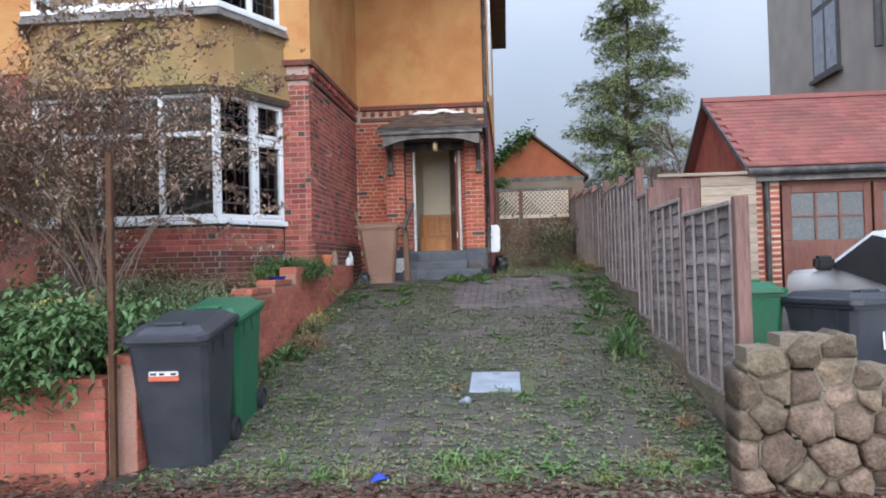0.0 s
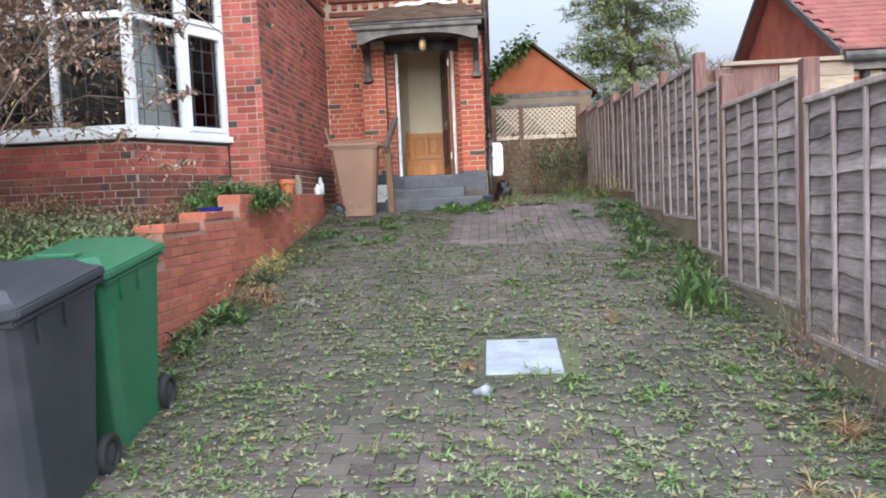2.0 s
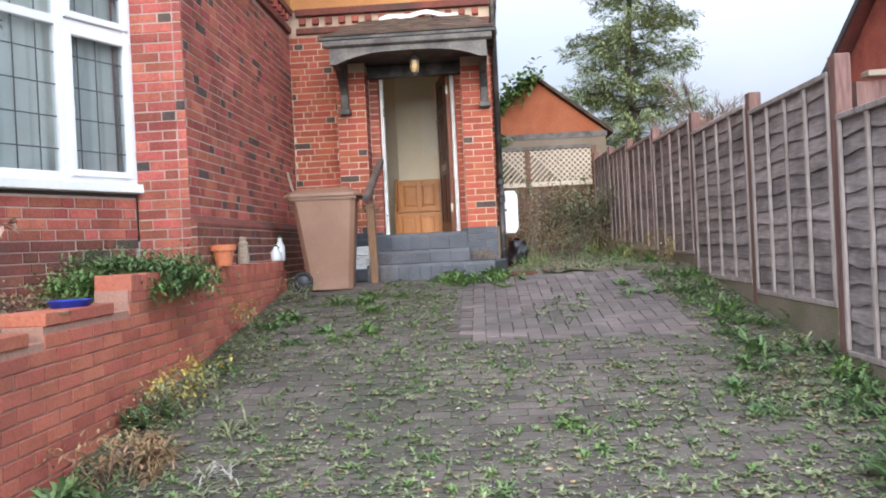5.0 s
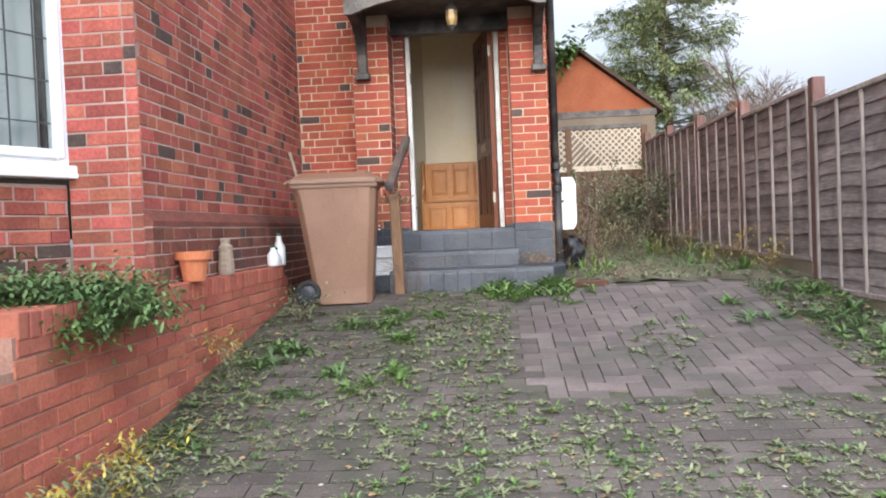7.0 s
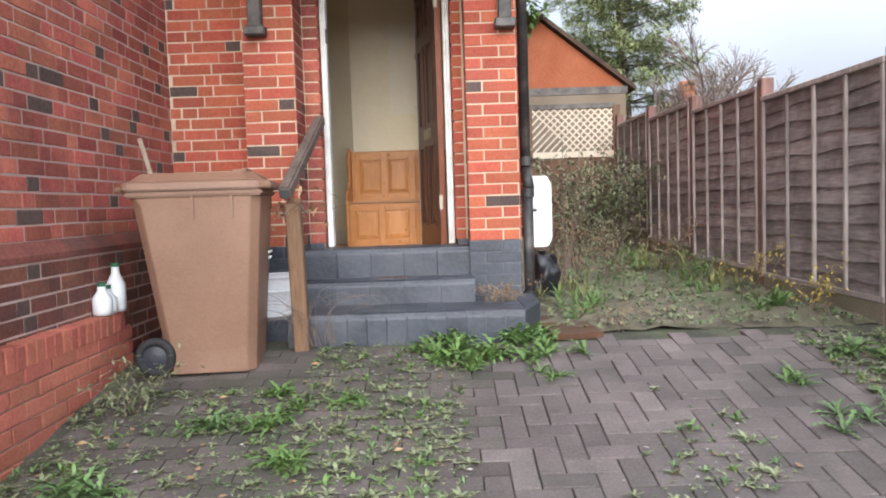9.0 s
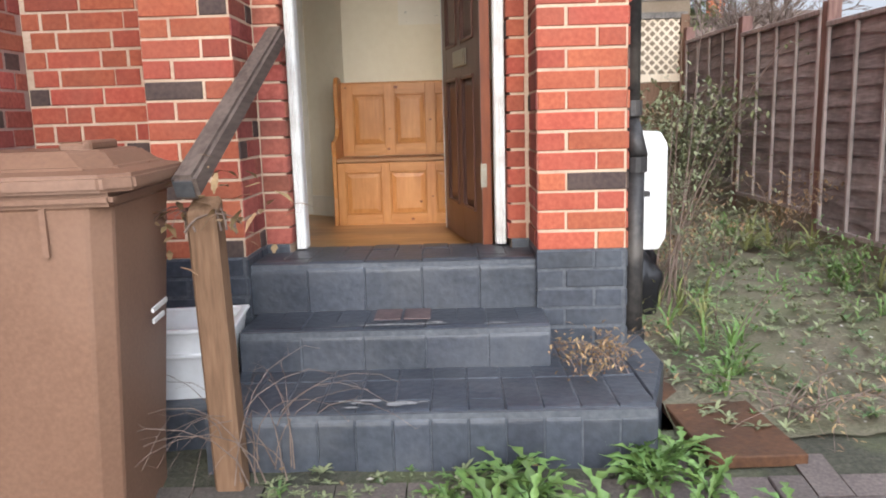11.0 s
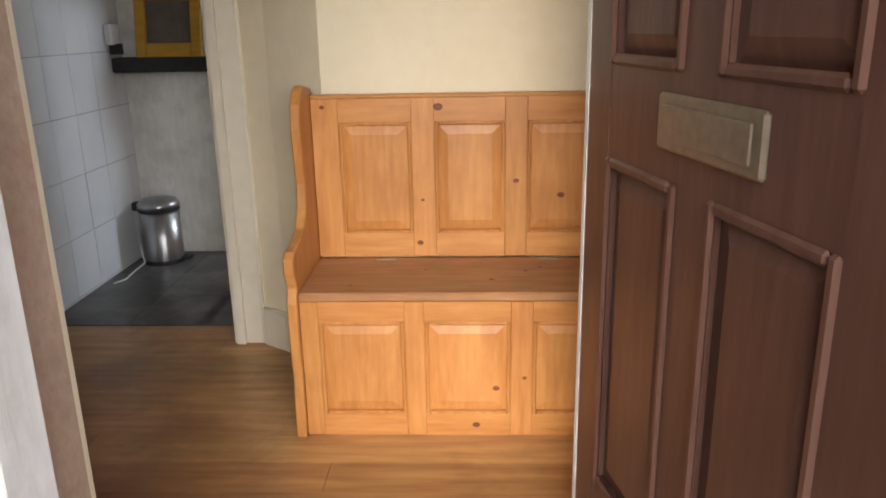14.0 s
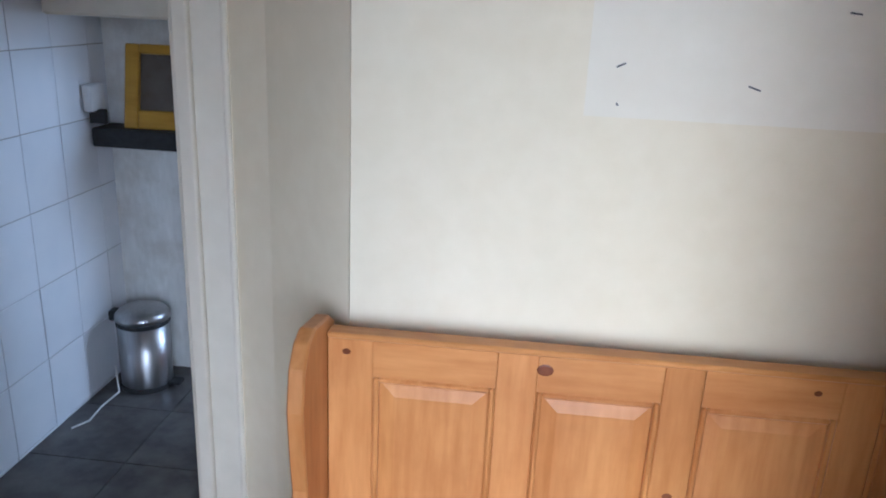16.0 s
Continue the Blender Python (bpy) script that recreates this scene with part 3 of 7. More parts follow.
structure("bay_room_back", Geo().box(-7.3, 13.4, 1.95, -3.5, 13.5, 7.0), DARKROOM, "back wall of the front room, coloured dark for shade", "wall")
structure("bay_room_side", Geo().box(-7.35, 10.99, 1.95, -7.25, 13.39, 7.0), DARKROOM, "side wall of the front room, coloured dark for shade", "wall")
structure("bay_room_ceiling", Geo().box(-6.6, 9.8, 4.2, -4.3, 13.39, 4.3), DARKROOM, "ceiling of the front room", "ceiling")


def facet(a, b, z0, z1):
    """The pose of a window facet: x runs from a to b along the wall, y inwards, z up."""
    d = Vector((b[0] - a[0], b[1] - a[1], 0))
    return Matrix.Translation((a[0], a[1], z0)) @ Matrix.Rotation(math.atan2(d.y, d.x), 4, "Z"), d.length, z1 - z0


def window_facet(name, a, b, z0, z1, posts, transom, leaded, casement=None):
    m, w, h = facet(a, b, z0, z1)
    win = tagged(new(name), "white framed leaded bay window light", "window", kind="structure")
    win.matrix_basis = m
    f = 0.065
    part("window_sill", Geo().box(-0.03, -0.05, -0.07, w + 0.03, 0.06, 0.0), UPVC, win, bevel=0.006)
    fr = Geo().box(0, 0, h - f, w, 0.07, h).box(0, 0, 0, w, 0.07, f)
    for x in [0, *posts, w]:
        x0 = min(max(0, x - f / 2), w - f)
        fr.box(x0, -0.008, 0.002, x0 + f, 0.072, h - 0.002)
    fr.box(0, 0.002, transom - f / 2, w, 0.066, transom + f / 2)
    part("window_frame", fr, UPVC, win, bevel=0.005)
    xs = [0, *posts, w]
    for i in range(len(xs) - 1):
        for lo, hi in ((0.0, transom), (transom, h)):
            p = part("pane", Geo().box(xs[i] + 0.02, 0.030, lo + 0.03, xs[i + 1] - 0.02, 0.038, hi - 0.03), GLASS, win)
            p.visible_shadow = False
            if leaded:
                cames = Geo()
                nx, nz = max(2, round((xs[i + 1] - xs[i]) / 0.16)), max(2, round((hi - lo) / 0.24))
                for k in range(1, nx):
                    x = xs[i] + (xs[i + 1] - xs[i]) * k / nx
                    cames.box(x - 0.004, 0.024, lo + 0.03, x + 0.004, 0.029, hi - 0.03)
                for k in range(1, nz):
                    z = lo + (hi - lo) * k / nz
                    cames.box(xs[i] + 0.02, 0.0235, z - 0.004, xs[i + 1] - 0.02, 0.0285, z + 0.004)
                part("lead_came", cames, LEAD, p)
            if casement == i:
                c = Geo()
                x0, x1 = xs[i] + 0.03, xs[i + 1] - 0.03
                c.box(x0, -0.022, lo + 0.035, x0 + 0.05, 0.02, hi - 0.035).box(x1 - 0.05, -0.022, lo + 0.035, x1, 0.02, hi - 0.035)
                c.box(x0 + 0.05, -0.022, lo + 0.035, x1 - 0.05, 0.02, lo + 0.085).box(x0 + 0.05, -0.022, hi - 0.085, x1 - 0.05, 0.02, hi - 0.035)
                part("casement", c, UPVC, win, bevel=0.006)
    return win


window_facet("window_1", BAY[0], BAY[1], SILL, HEAD, [0.62], 1.12, True, 0)
window_facet("window_2", BAY[1], BAY[2], SILL, HEAD, [0.9, 1.76], 1.12, True)
window_facet("window_3", BAY[2], BAY[3], SILL, HEAD, [0.66], 1.12, True, 1)
window_facet("window_4", BAY[0], BAY[1], 5.10, 6.98, [0.62], 1.2, True)
window_facet("window_5", BAY[1], BAY[2], 5.10, 6.98, [0.9, 1.76], 1.2, True)
window_facet("window_6", BAY[2], BAY[3], 5.10, 6.98, [0.66], 1.2, True)
# net curtain, carried on behind the casement to imitate its pale sky reflection
ct = thing("curtain", "pale net curtain inside the bay window, widened to imitate sky reflection", "curtain", facet(BAY[2], BAY[3], SILL, HEAD)[0])
g = Geo()
prof = [(0.05 + 0.034 * k, 0.12 + 0.02 * math.sin(k * 1.9)) for k in range(34)]
g.v = [(x, y, 0.02) for x, y in prof] + [(x, y, HEAD - SILL - 0.03) for x, y in prof]
g.f = [(i, i + 1, 35 + i, 34 + i) for i in range(33)]
part("curtain_cloth", g, CURTAIN, ct, smooth=True)

# dentil course under the roughcast
def dentils(name, axis, fixed, a, b, out):
    g = Geo()
    s = 1 if out > 0 else -1
    lo, hi = sorted((fixed, fixed + out))
    if axis == "y":
        g.box(lo, a, BAND + 0.04, hi + 0.012, b, BAND + 0.12).box(lo, a, BAND - 0.17, hi - 0.012, b, BAND - 0.10)
    else:
        g.box(a, lo - 0.012, BAND + 0.04, b, hi, BAND + 0.12).box(a, lo + 0.012, BAND - 0.17, b, hi, BAND - 0.10)
    band = structure(name, g, BRICK_SOOT, "projecting brick string course with dentils", "trim", 0.004)
    d = Geo()
    n = int((b - a) / 0.16)
    d.box(0, 0, 0, 0.075, 0.06, 0.075)
    me = d.mesh("dentil", 0.004)
    for k in range(n):
        u = a + 0.04 + 0.16 * k
        m = pose(lo, u, BAND - 0.06) if axis == "y" else pose(u, hi - 0.06, BAND - 0.06)
        part("dentil", me, BRICK_SIDE, band, m=m)


dentils("string_course_side", "y", SX - 0.002, FY, RY - 0.08, 0.065)
dentils("string_course_recess", "x", RY + 0.002, SX + 0.1, -0.80, -0.065)
structure("string_course_strip", Geo().box(-3.70, FY - 0.07, BAND + 0.04, SX + 0.06, FY - 0.001, BAND + 0.12).box(-3.70, FY - 0.055, BAND - 0.17, SX + 0.04, FY - 0.001, BAND - 0.1), BRICK_SOOT, "projecting brick string course at the corner", "trim", 0.004)
structure("plinth_course_side", Geo().prism([(SX, 1.93), (SX + 0.05, 1.93), (SX + 0.05, 1.96), (SX, 2.02)], "y", FY, RY - 0.005), BRICK_SOOT, "splayed damp plinth course", "trim")
structure("plinth_base_side", Geo().box(SX, FY, 0.5, SX + 0.045, RY - 0.006, 1.93), MORTAR, "mortar bed of the plinth", "wall")

# pilaster, pier
structure("pilaster_core", Geo().box(-2.66, 13.84, 1.2, -2.325, RY - 0.002, 3.86), MORTAR_PALE, "mortar bed of the doorway's pilaster", "wall")
structure("wall_plinth_core", Geo().box(-2.6635, 13.8365, 1.2, -2.3215, RY - 0.004, 1.884).box(-1.2085, 13.8365, 1.2, -0.8685, RY - 0.004, 1.884).box(-2.3205, RY - 0.0035, 1.2, DX0 - 0.001, RY - 0.0005, 1.884).box(DX1 + 0.001, RY - 0.0035, 1.2, -1.2095, RY - 0.0005, 1.884), MORTAR_BLACK, "black painted joints of the doorway's plinth", "wall")
structure("pier_core", Geo().box(-1.205, 13.84, 1.2, -0.872, RY - 0.002, 3.86), MORTAR_PALE, "mortar bed of the doorway's pier", "wall")

# ---- steps ----
def bullnose_step(name, x0, x1, y0, y1, z0, z1, label, unit=0.225):
    st = tagged(new(name), label, "step", kind="structure")
    body = Geo().box(x0 + 0.004, y0 + 0.0045, z0, x1 - 0.004, y1, z1 - 0.0065)
    part("step_core", body, MORTAR_BLACK, st)
    nb = round((x1 - x0) / 0.112)
    w = (x1 - x0) / nb
    r, d = 0.045, 0.112
    poly = [(0, 0), (d, 0), (d, z1 - z0), (r, z1 - z0)] + [(r - r * math.sin(t), z1 - z0 - r + r * math.cos(t)) for t in (0.3, 0.6, 0.9, 1.2, 1.4)] + [(0, z1 - z0 - r)]
    nr = round((x1 - x0) / unit)
    wr = (x1 - x0) / nr
    me = Geo().prism(poly, "x", 0.0016, wr - 0.0016).mesh("bullnose_brick", 0.003)
    for k in range(nr):
        part("bullnose_brick", me, BRICK_BLACK, st, m=pose(x0 + k * wr, y0 + R.uniform(-0.003, 0.003), z0 + R.uniform(-0.002, 0.002)))
    rows = max(1, round((y1 - y0 - d) / 0.215))
    l = (y1 - y0 - d) / rows
    me2 = Geo().box(0.0012, 0.002, -0.05, w - 0.0012, l - 0.002, 0).mesh("tread_brick", 0.004)
    for j in range(rows):
        for k in range(nb):
            part("tread_brick", me2, BRICK_BLACK, st, m=pose(x0 + k * w, y0 + d + j * l, z1 - 0.003 + R.uniform(-0.002, 0.002)))
    return st


bullnose_step("step_1", -2.30, -0.92, 13.15, 13.84, 1.20, 1.515, "black painted bullnose brick bottom step", 0.112)
bullnose_step("step_2", -2.30, -1.19, 13.57, 13.90, 1.50, 1.66, "black painted brick middle step with flaking paint")
bullnose_step("step_3", -2.322, -1.208, 13.86, 14.16, 1.65, 1.85, "black painted brick doorstep")
fp = Geo()
fr_ = random.Random(5)
for k in range(34):
    # step 2's nosing, then a shorter run on the bottom step
    if k < 22:
        x, y, z, sx, sy = fr_.triangular(-2.02, -1.28, -1.75), 13.62 + fr_.gauss(0, 0.006), 1.6625, fr_.uniform(0.012, 0.055), fr_.uniform(0.003, 0.011)
    else:
        x, y, z, sx, sy = fr_.triangular(-1.95, -1.50, -1.75), 13.225 + fr_.gauss(0, 0.012), 1.5175, fr_.uniform(0.010, 0.04), fr_.uniform(0.004, 0.014)
    i0, n = len(fp.v), 14
    fp.v += [(x + sx * math.cos(2 * math.pi * i / n) * fr_.uniform(0.55, 1.2), y + sy * math.sin(2 * math.pi * i / n) * fr_.uniform(0.55, 1.2), z + 0.0001 * k) for i in range(n)]
    fp.f.append(tuple(range(i0, i0 + n)))
for x in (-1.835, -1.725):
    part("worn_brick", Geo().box(x + 0.004, 13.70, 1.657, x + 0.104, 13.85, 1.6632), WORN_RED, bpy.data.objects["step_2"], "brick showing through worn paint", 0.002)
part("flaked_paint", fp, FLAKE, bpy.data.objects["step_2"], "bare patches where the paint has flaked")
structure("step_splay", Geo().prism([(-0.92, 13.20), (-0.78, 13.62), (-0.78, 13.98), (-0.92, 13.98)], "z", 1.2, 1.505), BRICK_BLACK, "black painted splayed end of the step", "step", 0.012)
structure("step_cheek", Geo().box(-2.70, 13.31, 1.2, -2.302, 13.838, 1.47), BRICK_BLACK, "black painted cheek beside the steps", "step", 0.01)

# ---- hall and kitchen ----
FZ = 1.79
hall = tagged(new("floor"), "honey laminate hall floor in narrow planks", "floor", kind="structure")
part("floor_base", Geo().box(-3.36, RY + 0.02, FZ - 0.2, -0.88, 18.5, FZ - 0.012), MORTAR, hall)
y, k = RY + 0.10, 0
while y < 16.03:
    x = -3.3 + (k * 0.47) % 1.1 - 1.1
    y1 = min(y + 0.125, 16.10)
    while x < -0.9:
        a, b = max(x, -3.3), min(x + 1.2, -0.883)
        if b - a > 0.05:
            part("plank", Geo().box(a + 0.0006, y + 0.0006, FZ - 0.012, b - 0.0006, y1 - 0.0006, FZ), OAKFLOOR, hall)
        x += 1.2
    y += 0.125
    k += 1
ds_ = structure("door_sill", Geo().box(DX0 + 0.002, RY + 0.02, FZ - 0.1, DX1 - 0.002, RY + 0.135, 1.838), MORTAR_BLACK, "black painted brick threshold", "trim")
sr_ = random.Random(77)
x = DX0 + 0.004
while x < DX1 - 0.02:
    x1 = min(x + sr_.uniform(0.10, 0.118), DX1 - 0.004)
    part("brick", Geo().box(x + 0.001, RY + 0.022, 1.80, x1 - 0.001, RY + 0.145 + sr_.uniform(-0.006, 0.006), 1.846 + sr_.uniform(-0.002, 0.003)), BRICK_BLACK, ds_, bevel=0.004)
    x = x1
structure("floor_kitchen_core", Geo().box(-3.36, 16.10, FZ - 0.011, -2.45, 18.4, FZ - 0.004), GROUT, "kitchen floor bed", "floor")
# walls inside
HC = 4.25
structure("wall_hall_far", Geo().box(-2.177, 15.735, FZ, -0.8825, 15.85, HC), PLASTER, "magnolia plaster hall wall behind the bench", "wall")
structure("wall_hall_splay", Geo().prism([(-2.178, 15.735), (-2.178, 15.85), (-2.40, 16.10), (-2.53, 16.10), (-2.53, 15.981), (-2.452, 15.957), (-2.364, 15.90)], "z", FZ, HC), PLASTER, "splayed plaster wall between the bench and the kitchen door", "wall")
PX0, PZ0 = -1.832, 2.96
SCUFFS = ((0.046, 0.074, 0.014, -25), (0.046, 0.019, 0.005, 60), (0.233, 0.051, 0.018, 18), (0.349, 0.157, 0.016, 6))
# paler rectangle laid just in front of the hall wall
wp_ = structure("wall_hall_patch", Geo().box(PX0, 15.7335, PZ0, -0.89, 15.7345, PZ0 + 0.8), PLASTER_PATCH, "paler rectangle with small scuffs on the hall wall", "wall")
for dx, dz, w, tl_ in SCUFFS:
    part("scuff", Geo().box(-w / 2, -0.0008, -0.0012, w / 2, 0, 0.0012), LEAD, wp_, m=pose(PX0 + dx, 15.7333, PZ0 + dz, 0, tl_, 0))
structure("wall_hall_return", Geo().box(-2.53, 16.101, FZ, -2.385, 16.709, HC), PLASTER, "plaster wall beside the kitchen", "wall")
structure("wall_kitchen_door_over", Geo().box(-3.30, 15.98, 3.82, -2.531, 16.10, HC), PLASTER, "plaster above the kitchen door", "wall")
structure("wall_hall_left", Geo().box(-3.46, RY + 0.285, FZ, -3.28, 16.10, HC), PLASTER, "plaster hall wall beside the front room", "wall")
structure("wall_hall_right", Geo().box(-0.882, RY + 0.285, FZ, -0.8705, 16.705, HC), PLASTER, "plaster hall wall behind the open door", "wall")
structure("wall_hall_front_inside", Geo().box(-3.27, RY + 0.281, FZ, DX0, RY + 0.29, HC).box(DX1, RY + 0.281, FZ, -0.883, RY + 0.29, HC).box(DX0, RY + 0.281, DZ1, DX1, RY + 0.29, HC), PLASTER, "plaster inside the front wall", "wall")
structure("ceiling", Geo().box(-3.4, RY + 0.28, HC, -0.871, 18.6, HC + 0.1), PLASTER_PALE, "white hall ceiling", "ceiling")
structure("wall_kitchen_left_core", Geo().box(-3.42, 16.101, FZ - 0.01, -3.305, 18.4, HC), GROUT, "grouted bed of the kitchen tiles", "wall")
structure("wall_kitchen_far", Geo().box(-3.30, 17.02, FZ - 0.01, -2.75, 17.12, HC), WHITE_PAINT, "white painted kitchen panel", "wall")
structure("wall_kitchen_back", Geo().box(-3.3, 18.5, FZ, -0.871, 18.6, HC), PLASTER, "kitchen back wall", "wall")
# kitchen door's architrave and skirting
structure("kitchen_door_lining", Geo().box(-2.550, 15.956, FZ, -2.532, 16.11, 3.82).box(-3.30, 15.952, FZ, -3.262, 16.11, 3.82).box(-3.262, 15.952, 3.78, -2.55, 16.11, 3.82), GLOSS_CREAM, "cream gloss door lining", "trim", 0.004)
g = Geo()
for a, b, d in ((-2.560, -2.5505, 0.950), (-2.5495, -2.520, 0.938), (-2.5205, -2.462, 0.952), (-2.4625, -2.452, 0.944)):
    g.box(a, 15.0 + d, FZ, b, 15.979, 3.88)
structure("kitchen_door_architrave", g, GLOSS_CREAM, "cream gloss moulded architrave", "trim", 0.003)
structure("skirting_splay", Geo().prism([(-2.452, 15.956), (-2.364, 15.899), (-2.222, 15.774), (-2.232, 15.762), (-2.374, 15.885), (-2.452, 15.936)], "z", FZ, FZ + 0.13), GLOSS_CREAM, "cream gloss skirting board", "baseboard", 0.003)

# ---- front door ----
df = tagged(new("door_frame"), "weathered white painted front door frame", "door frame", kind="structure")
for nm, x0, x1 in (("jamb", -2.203, -2.16), ("jamb", -1.348, -1.301)):
    # moulded face: two steps and a bead
    w = x1 - x0
    s = 1 if x0 < -2 else -1
    xa, xb = (x0, x1) if s > 0 else (x1, x0)
    g = Geo().prism([(xa, RY + 0.13), (xa, RY + 0.052), (xa + s * 0.2 * w, RY + 0.046), (xa + s * 0.3 * w, RY + 0.052), (xa + s * 0.36 * w, RY + 0.044), (xa + s * 0.55 * w, RY + 0.044), (xa + s * 0.62 * w, RY + 0.053), (xa + s * 0.74 * w, RY + 0.048), (xa + s * 0.88 * w, RY + 0.05), (xb, RY + 0.060), (xb, RY + 0.13)], "z", 1.852, DZ1 - 0.002)
    part(nm, g, WHITE_PAINT, df, bevel=0.006)
arch = [(-2.218, DZ1 - 0.001), (-2.218, 3.80)] + [(-2.218 + 0.932 * k / 10, 3.80 + 0.075 * math.sin(math.pi * k / 10)) for k in range(1, 10)] + [(-1.286, 3.80), (-1.286, DZ1 - 0.001)]
part("head", Geo().prism(arch, "y", RY + 0.012, RY + 0.121), GREY_TIMBER, df, "grey arched head board")
part("latch_keep", Geo().box(-2.166, RY + 0.05, 3.28, -2.157, RY + 0.09, 3.38), LEAD, df)
hx, hy = -1.358, RY + 0.10
leaf_dir = math.atan2(15.02 - hy, -1.522 - hx)
door = tagged(new("front_door"), "dark brown panelled front door standing open", "door")
door.matrix_basis = Matrix.Translation((hx, hy, FZ + 0.025)) @ Matrix.Rotation(leaf_dir, 4, "Z")
# local: x from the hinge to the lock edge, y the outside face at +
DW, DH, DT = 0.80, 2.0, 0.044
cols = [(0.11, 0.355), (0.445, 0.69)]
rows_ = [(0.16, 0.765), (0.915, 1.52), (1.62, 1.88)]
g = Geo()
xs_ = [0, 0.11, 0.355, 0.445, 0.69, DW]
g.box(0, 0, 0, 0.11, DT, DH).box(0.69, 0, 0, DW - 0.003, DT, DH).box(0.355, 0.0005, 0.001, 0.445, DT - 0.0005, DH - 0.001)
for z0, z1 in ((0, 0.16), (0.765, 0.915), (1.52, 1.62), (1.88, DH)):
    g.box(0.11, 0.001, z0, 0.69, DT - 0.001, z1)
part("stile_and_rail", g, DOOR_BROWN, door)
for cx0, cx1 in cols:
    for cz0, cz1 in rows_:
        pn = Geo()
        for yo, s in ((DT / 2 + 0.001, 1), (DT / 2 - 0.001, -1)):
            a, b = 0.0, 0.045
            o = [(cx0 + a, yo + s * 0.002, cz0 + a), (cx1 - a, yo + s * 0.002, cz0 + a), (cx1 - a, yo + s * 0.002, cz1 - a), (cx0 + a, yo + s * 0.002, cz1 - a)]
            i_ = [(cx0 + b, yo + s * 0.016, cz0 + b), (cx1 - b, yo + s * 0.016, cz0 + b), (cx1 - b, yo + s * 0.016, cz1 - b), (cx0 + b, yo + s * 0.016, cz1 - b)]
            fs = [(4, 5, 6, 7), (0, 1, 5, 4), (1, 2, 6, 5), (2, 3, 7, 6), (3, 0, 4, 7)]
            pn.add(o + i_, fs if s < 0 else [tuple(reversed(q)) for q in fs])
        panel = part("panel", pn, DOOR_BROWN, door)
        md = Geo()
        w = 0.016
        for s0, s1 in ((DT - 0.004, DT + 0.006), (-0.006, 0.004)):
            md.box(cx0 - 0.002, s0, cz0 - 0.002, cx0 + w, s1, cz1 + 0.002).box(cx1 - w, s0, cz0 - 0.002, cx1 + 0.002, s1, cz1 + 0.002)
            md.box(cx0 + w, s0, cz0 - 0.002, cx1 - w, s1, cz0 + w).box(cx0 + w, s0, cz1 - w, cx1 - w, s1, cz1 + 0.002)
        part("moulding", md, DOOR_BROWN, panel, bevel=0.005)
part("hinge_edge", Geo().box(-0.003, 0.003, 0.002, -0.0002, DT - 0.003, DH - 0.002), DOOR_EDGE, door, "red-brown bare hinge edge")
part("lock_edge", Geo().box(DW - 0.0028, 0.002, 0.002, DW + 0.001, DT - 0.002, DH - 0.002), WHITE_PAINT, door, "white painted lock edge")
for z in (0.28, 1.7):
    part("hinge", Geo().box(-0.012, DT - 0.02, z, 0.0, DT + 0.006, z + 0.1), BRASS, door)
part("edge_paint", Geo().box(DW - 0.014, DT - 0.003, 0.001, DW + 0.0008, DT + 0.0012, DH - 0.001), WHITE_PAINT, door, "white paint lapping the lock edge")
lp = part("letter_plate", Geo().box(0.238, DT, 0.810, 0.494, DT + 0.010, 0.886), BRASS, door, "tarnished metal letter plate", 0.004)
part("flap", Geo().box(0.257, DT + 0.010, 0.824, 0.475, DT + 0.014, 0.872), BRASS, lp, bevel=0.003)
part("latch", Geo().lathe([(0.03, 0), (0.032, 0.01), (0.02, 0.016)], n=16, m=Matrix.Translation((0.74, DT, 1.50)) @ Matrix.Rotation(-math.pi / 2, 4, "X")), BRASS, door, smooth=True)

# ---- porch hood ----
hood = tagged(new("porch_hood"), "small tiled porch hood with flaking grey arched fascia and brackets", "porch hood")
hood.matrix_basis = pose(-1.75, 13.6, 3.7)
HO = Vector((-1.75, 13.6, 3.7))


def loc(*p):
    return Vector(p) - HO


g = Geo()
e0, e1, ey, ez, wy = -2.70, -0.80, 13.17, 3.99, RY - 0.07
tl, trr, tz = -2.30, -1.12, 4.40
vs = [loc(e0, ey, ez), loc(e1, ey, ez), loc(e1, wy, ez), loc(e0, wy, ez), loc(tl, wy, tz), loc(trr, wy, tz)]
g.add(vs, [(0, 1, 5, 4), (1, 2, 5), (3, 0, 4), (0, 3, 2, 1), (2, 3, 4, 5)])
part("roof_deck", g, OLDTILE, hood)
tiles = Geo()
for j in range(5):
    t0, t1 = j / 5, (j + 1) / 5 + 0.06
    for k in range(12):
        u0, u1 = (k + 0.5 * (j % 2)) / 12, min(1, (k + 0.5 * (j % 2) + 0.97) / 12)
        def at(u, t, up):
            xa, xb = e0 + (tl - e0) * t, e1 + (trr - e1) * t
            return loc(xa + (xb - xa) * u, ey + (wy - ey) * t - 0.02, ez + (tz - ez) * t + up)
        q = R.uniform(0, 0.006)
        tiles.add([at(u0, t0, 0.022 + q), at(u1, t0, 0.022 + q), at(u1, min(1, t1), 0.006), at(u0, min(1, t1), 0.006), at(u0, t0, 0.006), at(u1, t0, 0.006)], [(0, 1, 2, 3), (4, 5, 1, 0), (0, 3, 4), (1, 5, 2)])
part("roof_tiles", tiles, OLDTILE, hood)
fl = Geo()
pts = [(-2.15 + 0.095 * k, 4.41 + 0.02 * math.sin(k * 1.3) + 0.05 * math.sin(math.pi * k / 10)) for k in range(11)]
